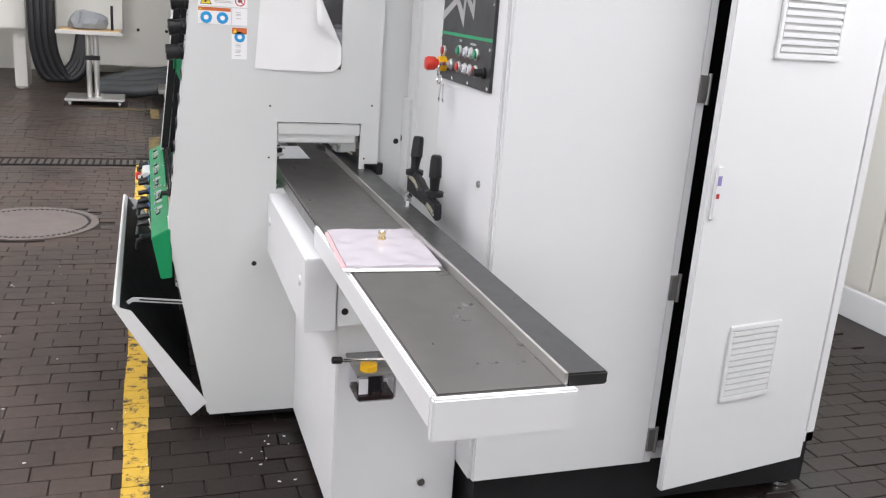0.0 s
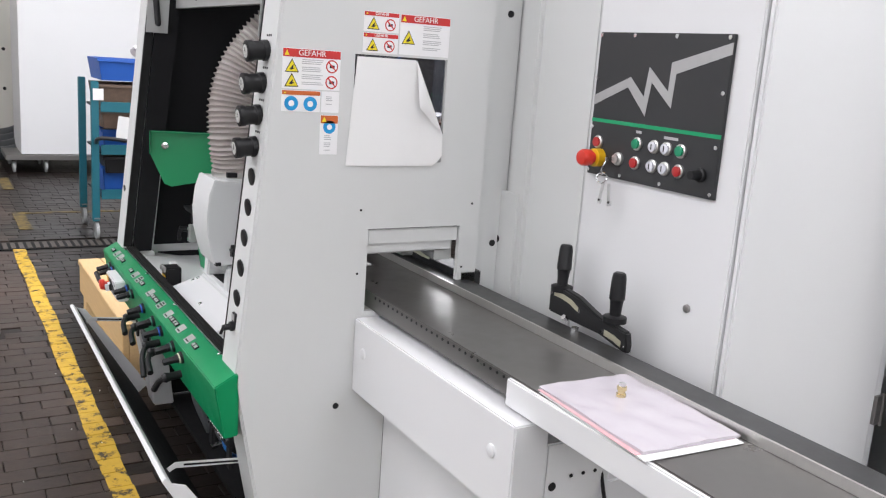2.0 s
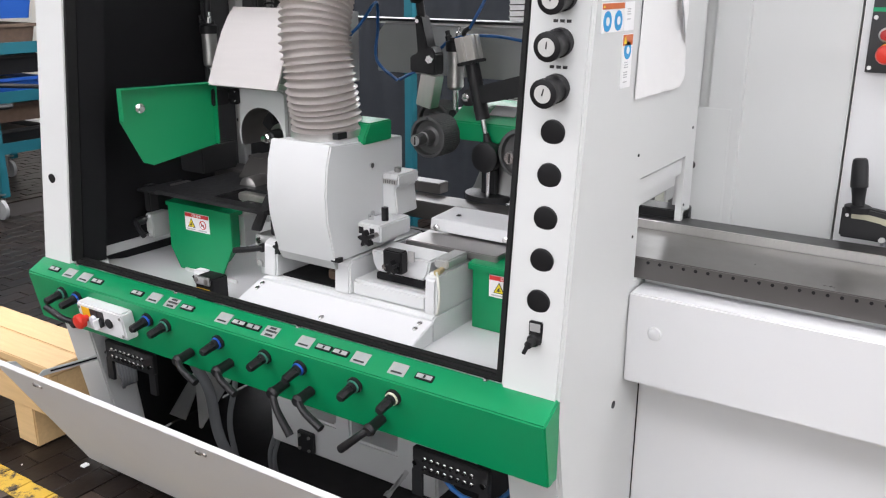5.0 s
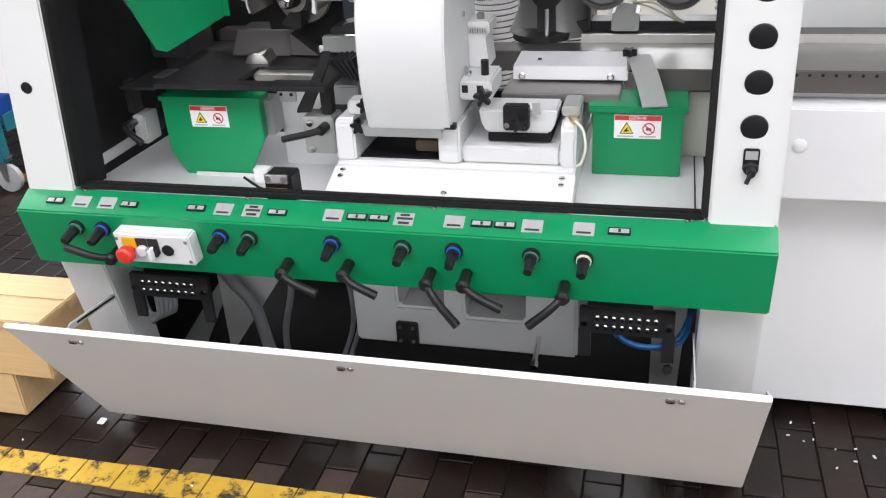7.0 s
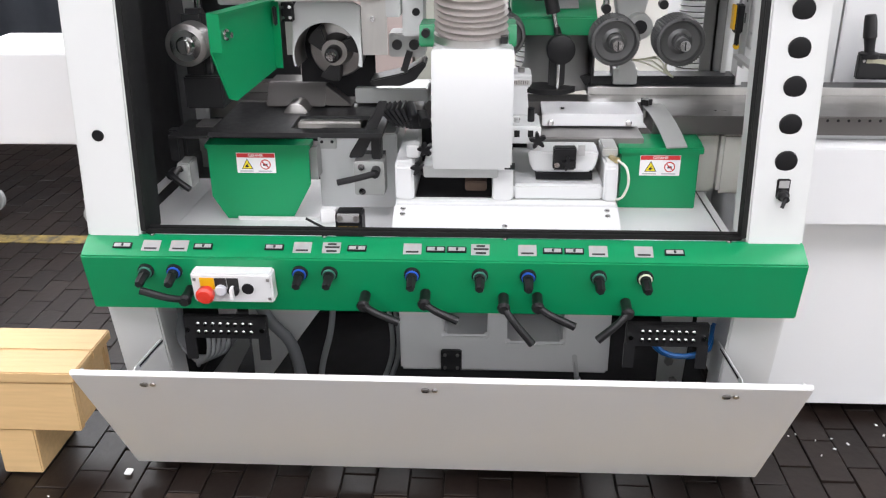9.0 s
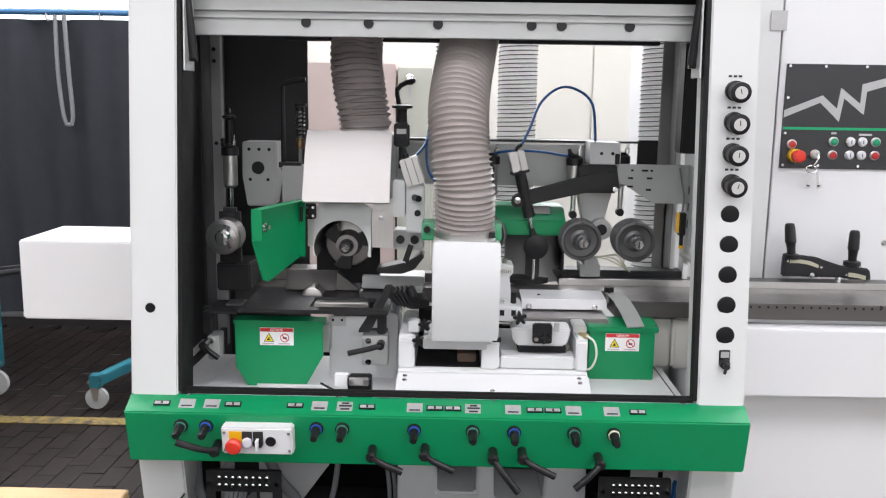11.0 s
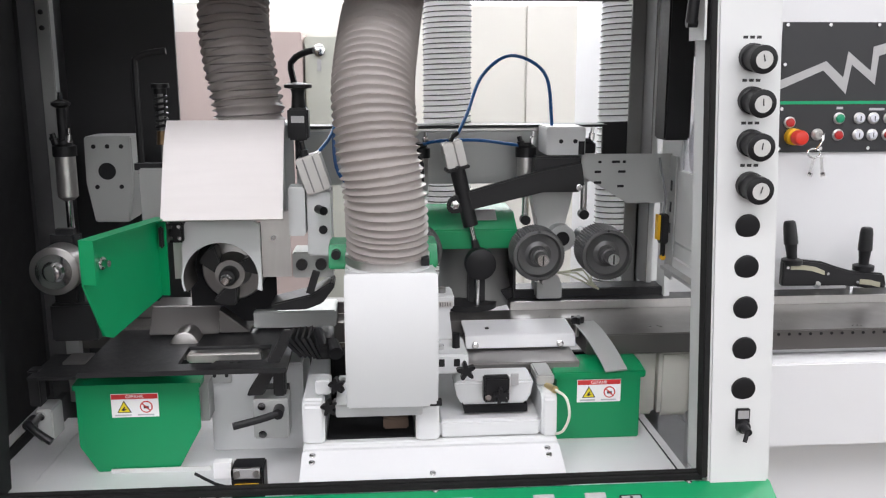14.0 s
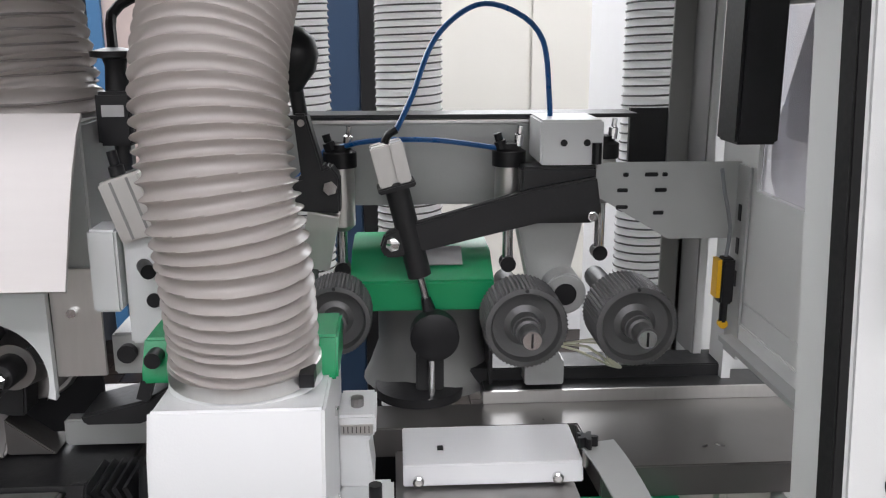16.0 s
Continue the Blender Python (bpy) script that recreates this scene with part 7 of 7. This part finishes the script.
# curtain on a blue rail
cur = thing("curtain", (3.0, 3.4, 0), "dark slate welding curtain hanging from a rail", "curtain")
b = bmn()
rows = []
for j in range(14):
    z = 0.12 + j * (1.80 - 0.12) / 13
    row = []
    for i in range(161):
        y = 1.72 + i * 4.0 / 160
        x = 3.0 + 0.028 * math.sin(y * 13 + 0.8 * math.sin(y * 3.1)) * (0.45 + 0.55 * z / 1.8) + 0.03 * noise.noise((y * 2.2, z * 1.1, 0)) + 0.012 * math.sin(y * 31)
        row.append(b.verts.new((x, y, z)))
    rows.append(row)
for j in range(13):
    for i in range(160):
        face(b, (rows[j][i], rows[j][i + 1], rows[j + 1][i + 1], rows[j + 1][i]))
r = bmesh.ops.extrude_face_region(b, geom=list(b.faces))
for v in r["geom"]:
    if isinstance(v, bmesh.types.BMVert):
        v.co.x += 0.004
part("curtain_cloth", b, CLOTH, cur)
part("curtain_rail", cyl(bmn(), (3.0, 1.72, 1.84), (3.0, 5.75, 1.84), 0.018, 12), mat("blue_painted_tube", (0.05, 0.16, 0.32), 0.45), cur, "pale blue curtain rail")
for i in range(14):
    y = 1.8 + i * 0.3
    part("curtain_ring", lathe(bmn(), (3.0, y, 1.815), (0, 1, 0), [(0, 0.026), (0.006, 0.026)], 12), STEEL, cur)
part("curtain_post", box(bmn(), 2.98, 3.03, 1.66, 1.71, 0.0, 1.92), bpy.data.materials["blue_painted_tube"], cur)
part("hanging_cord", tube(bmn(), [(2.93, 2.93, 1.82), (2.93, 2.93, 1.5), (2.93, 2.91, 1.26), (2.93, 2.885, 1.22), (2.93, 2.86, 1.26), (2.93, 2.87, 1.5), (2.93, 2.88, 1.82)], 0.012, 8), CABLE, cur, "looped grey cord")
# panels behind the machine
pk = thing("pinkish_cabinet", (3.1, 1.35, 0), "dull pinkish steel cabinet against the wall", "cabinet")
part("cabinet_body", box(bmn(), 3.0, 3.36, 1.06, 1.66, 0.0, 1.585), PINKW, pk, "", bev=0.004)
part("cabinet_seam", box(bmn(), 2.996, 3.0, 1.36, 1.365, 0.05, 1.55), BROWNG, pk)
gp = thing("steel_locker", (3.1, 0.95, 0), "pale green-grey steel locker against the wall", "locker")
part("locker_body", box(bmn(), 3.05, 3.36, 0.855, 1.05, 0.0, 1.565), mat("grey_green_paint", (0.45, 0.46, 0.40), 0.5, var=0.05), gp, "", bev=0.004)
part("locker_knob", lathe(bmn(), (3.05, 0.98, 1.50), (-1, 0, 0), [(0, 0.03), (0.01, 0.03), (0.02, 0.015)], 16), CHROME, gp)
part("locker_slot", box(bmn(), 3.046, 3.05, 0.97, 0.99, 1.40, 1.46), LABELG, gp)
bp = thing("blue_column", (2.2, 0.66, 0), "dark blue steel column behind the machine", "column")
part("column_shaft", box(bmn(), 2.0, 2.12, 0.62, 0.73, 0.0, 3.0), mat("dark_blue_paint", (0.03, 0.065, 0.13), 0.5, var=0.1), bp, "", bev=0.005)
part("column_edge", box(bmn(), 2.0, 2.12, 0.575, 0.618, 0.0, 3.0), BLACKM, bp)

# ---- far end of the hall ----
wc = thing("white_cabinet", (0.75, 8.2, 0), "large plain white cabinet on a castered frame", "cabinet")
part("cabinet_body", box(bmn(), 0.27, 1.75, 7.95, 8.8, 0.19, 2.3), WHITE, wc, "", bev=0.005)
part("castered_frame", box(bmn(), 0.12, 1.75, 7.9, 8.8, 0.135, 0.185), STEEL, wc, "", bev=0.004)
for x in (0.2, 0.5, 1.5):
    for y in (7.98, 8.6):
        caster((x, y, 0.055), 0.055, wc)
fm = thing("far_machine", (-2.0, 9.5, 0), "large cream machine with thick dark hoses", "machine")
b = bmn()
box(b, -1.35, 0.6, 9.6, 10.8, 0.28, 2.4)
part("machine_body", b, CREAM, fm, "", bev=0.006)
part("machine_front", box(bmn(), -1.05, -0.28, 9.35, 9.6, 0.75, 2.2), CREAM, fm, "", bev=0.006)
b = bmn()
prism(b, [(-3.6, 0.72), (-1.36, 0.72), (-1.36, 1.5), (-1.7, 1.45), (-2.0, 1.15), (-3.6, 1.1)], "y", 9.0, 9.6)
part("machine_arm", b, CREAM, fm, "", bev=0.006)
for x in (-1.52, -3.4):
    part("machine_leg", box(bmn(), x, x + 0.14, 9.1, 9.5, 0.03, 0.72), CREAM, fm, "", bev=0.004)
    part("leg_foot", lathe(bmn(), (x + 0.07, 9.2, 0), (0, 0, 1), [(0, 0.07), (0.02, 0.07), (0.04, 0.025), (0.1, 0.025)], 16), CREAM, fm)
for x in (-0.1, 0.25):
    for z in (0.75, 1.2):
        part("machine_bolt", cyl(bmn(), (x, 9.6, z), (x, 9.585, z), 0.02, 12), BLACK, fm)
for i in range(4):
    part("thick_hose", tube(bmn(), [(-1.28 + 0.07 * i, 8.95, 1.55), (-1.27 + 0.07 * i, 8.8, 1.1), (-1.25 + 0.07 * i, 8.75, 0.5), (-1.12 + 0.08 * i, 8.75, 0.18), (-0.85 + 0.05 * i, 8.8, 0.35), (-0.75, 9.0, 0.75)], 0.05, 10, 0.06), BLACK, fm, "thick black cable bundle")
hp_ = thing("floor_hose_pile", (0.1, 8.9, 0), "thick dark hoses lying in a heap on the floor", "hoses")
for i in range(4):
    part("floor_hose", tube(bmn(), [(-0.55, 8.7 + 0.12 * i, 0.075 + 0.04 * (i % 2)), (-0.1, 8.55 + 0.14 * i, 0.09 + 0.05 * i), (0.25, 8.6 + 0.14 * i, 0.14 + 0.05 * i), (0.55, 8.9 + 0.1 * i, 0.2 + 0.06 * i), (1.1, 9.1 + 0.1 * i, 0.3)], 0.07, 12, 0.08), mat("grey_ribbed_hose", (0.06, 0.065, 0.068), 0.5, var=0.1) if i == 0 else bpy.data.materials["grey_ribbed_hose"], hp_)
st = thing("work_stand", (-0.58, 8.0, 0), "grey height-adjustable stand with wooden top", "stand")
part("stand_top", box(bmn(), -0.90, -0.28, 7.75, 8.25, 0.79, 0.815), WOOD, st, "", bev=0.003)
part("top_rim", box(bmn(), -0.93, -0.25, 7.73, 7.75, 0.77, 0.81), ALU, st)
part("stand_base", box(bmn(), -0.87, -0.25, 7.75, 8.3, 0.05, 0.075), ALU, st, "", bev=0.004)
for x in (-0.62, -0.54):
    part("stand_pole", cyl(bmn(), (x, 8.0, 0.075), (x, 8.0, 0.79), 0.03, 14), ALU, st)
part("pole_clamp", box(bmn(), -0.66, -0.50, 7.96, 8.04, 0.48, 0.53), BLACK, st, "", bev=0.004)
for x in (-0.82, -0.30):
    caster((x, 7.78, 0.025), 0.025, st)
b = bmn()
bmesh.ops.create_icosphere(b, subdivisions=3, radius=0.2)
for v in b.verts:
    v.co *= 1 + 0.5 * noise.noise(v.co * 5)
    v.co.z = abs(v.co.z) * 0.9
    v.co += Vector((-0.62, 8.02, 0.83))
part("covered_tool", b, CABLE, flat=True)
tagged(bpy.data.objects["covered_tool"], "grey cloth heaped over a tool on the stand", "cover")
part("stand_rod", cyl(bmn(), (-0.36, 7.95, 0.815), (-0.36, 7.95, 1.08), 0.015, 10), BLACK, st)

# ---- floor details ----
sl = setting(part("floor_line", plates(bmn(), [((-0.099 + 0.004 * math.sin(7 * i), y), (-0.022 + 0.003 * math.sin(5 * i), y), (-0.022 + 0.003 * math.sin(5 * i), y + 0.104), (-0.099 + 0.004 * math.sin(7 * i), y + 0.104)) for i, y in [(i, -2.4 + 0.108 * i) for i in range(63)]], "z", -0.002, 0.0012), LINE), "worn yellow painted floor line", "floor marking")
b = bmn()
box(b, 0.0, 0.09, 5.05, 5.75, -0.002, 0.0012)
box(b, 0.09, 1.3, 5.68, 5.74, -0.002, 0.0012)
box(b, 0.02, 0.11, 6.9, 7.6, -0.002, 0.0012)
box(b, -0.6, 0.02, 7.54, 7.6, -0.002, 0.0012)
setting(part("floor_line", box(bmn(), 1.55, 1.63, 1.3, 3.9, -0.002, 0.0012), LINEF), "faded yellow painted floor line", "floor marking")
setting(part("floor_line", b, LINEF), "faded yellow painted floor marking", "floor marking")
mh = setting(part("manhole_cover", lathe(bmn(), (-0.66, 2.66, -0.006), (0, 0, 1), [(0, 0.37), (0.010, 0.37), (0.0105, 0.335), (0.007, 0.33), (0.0075, 0.30), (0.010, 0.295), (0.0102, 0.0)], 56), mat("iron_and_concrete_cover", (0.12, 0.10, 0.09), 0.55, var=0.25, scale=9, bump=0.3, bscale=40)), "round iron manhole cover with concrete infill", "manhole cover")
for i in range(64):
    a = 2 * math.pi * i / 64
    p = (-0.66 + 0.317 * math.cos(a), 2.66 + 0.317 * math.sin(a), 0.004)
    if i == 0:
        stud0 = part("cover_stud", lathe(bmn(), (p[0], p[1], 0.0), (0, 0, 1), [(0, 0.011), (0.004, 0.009), (0.006, 0.004)], 8), BLACKM, mh)
    else:
        again(stud0, p)
dr = setting(part("drain_channel", box(bmn(), -3.0, 0.6, 4.42, 4.62, -0.03, -0.004), BLACKIN), "dark floor drain channel", "drain")
b0 = None
for i in range(72):
    x = -3.0 + i * 0.05
    if b0 is None:
        b0 = part("drain_bar", box(bmn(), x, x + 0.028, 4.43, 4.61, -0.02, 0.001), mat("worn_iron", (0.1, 0.085, 0.075), 0.5, 0.4, var=0.2), dr)
    else:
        again(b0, (x + 0.014, 4.52, -0.0095))
cb_ = bmn()
for i in range(50):
    x, y = random.uniform(-0.9, 0.45), random.uniform(-1.6, 2.3)
    if i < 12:
        x, y = random.uniform(0.25, 0.42), random.uniform(-0.5, -0.1)
    s = random.uniform(0.002, 0.005)
    box(cb_, -s, s, -s * 0.5, s * 0.5, 0.0, 0.002, Matrix.Translation((x, y, 0.001)) @ pose(0, 0, 0, 0, 0, random.uniform(0, 180)))
tagged(part("wood_chips", cb_, LABELW), "tiny pale chips scattered on the floor", "chips", kind="stuff")
ch = part("plastic_scrap", box(bmn(), 0.10, 0.122, 1.527, 1.545, 0.0015, 0.008), LABELW, None, bev=0.002)
tagged(ch, "small white scrap lying on the floor", "scrap")

# ---- pavers: running bond of worn blocks ----
PW_, PL_ = 0.084, 0.168
road = setting(new("pavement"), "worn brown-grey paver blocks laid in running bond", "floor")
WORLD["pavement"] = Vector((0, 0, 0))
variants = []
for k in range(6):
    b = bmn()
    g = 0.0024
    hx, hy = PL_ / 2 - g, PW_ / 2 - g
    tilt = [random.uniform(-0.0012, 0.0012) for _ in range(4)]
    rim = [(-hx, -hy), (hx, -hy), (hx, hy), (-hx, hy)]
    lo = [b.verts.new((x, y, -0.016)) for x, y in rim]
    up = [b.verts.new((x + random.uniform(-.0015, .0015), y + random.uniform(-.0015, .0015), -0.0026 + t)) for (x, y), t in zip(rim, tilt)]
    tp = [b.verts.new((x * 0.982, y * 0.965, -0.0014 + t)) for (x, y), t in zip(rim, tilt)]
    for i in range(4):
        j = (i + 1) % 4
        face(b, (lo[i], lo[j], up[j], up[i]))
        face(b, (up[i], up[j], tp[j], tp[i]))
    face(b, tp)
    bmesh.ops.recalc_face_normals(b, faces=b.faces)
    me = bpy.data.meshes.new("paver")
    b.to_mesh(me)
    b.free()
    me.materials.append(PAVER)
    variants.append(me)
verts, faces, verts_o, faces_o = [], [], [], []
for r in range(int((13.0 + 4.0) / PW_)):
    y = -4.0 + r * PW_
    off = (r % 2) * PL_ / 2 + random.uniform(-0.02, 0.02)
    for c in range(int((3.3 + 4.4) / PL_)):
        x = -4.4 + c * PL_ + off
        if math.hypot(x + 0.66, y - 2.66) < 0.40 or 4.36 < y < 4.68:
            continue
        # Blocks on the machine side of the floor line take the darker colour.
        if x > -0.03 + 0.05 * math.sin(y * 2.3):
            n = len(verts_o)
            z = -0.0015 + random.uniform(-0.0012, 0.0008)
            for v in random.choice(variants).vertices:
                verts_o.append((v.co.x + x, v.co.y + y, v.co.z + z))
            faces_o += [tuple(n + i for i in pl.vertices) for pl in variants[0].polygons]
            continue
        near = -1.05 < x < -0.03 and -0.95 < y < 2.15
        if near:
            p = bpy.data.objects.new("paver", random.choice(variants))
            scene.collection.objects.link(p)
            p.location = (x, y, -0.0005 + random.uniform(-0.0012, 0.0008))
            p.parent = road
        else:
            n = len(verts)
            z = -0.0015 + random.uniform(-0.0012, 0.0008)
            for v in random.choice(variants).vertices:
                verts.append((v.co.x + x, v.co.y + y, v.co.z + z))
            faces += [tuple(n + i for i in pl.vertices) for pl in variants[0].polygons]
for vs, fs, mt, lb in ((verts, faces, PAVER, "worn brown-grey paver blocks"), (verts_o, faces_o, PAVER_DARK, "darker paver blocks around the machines")):
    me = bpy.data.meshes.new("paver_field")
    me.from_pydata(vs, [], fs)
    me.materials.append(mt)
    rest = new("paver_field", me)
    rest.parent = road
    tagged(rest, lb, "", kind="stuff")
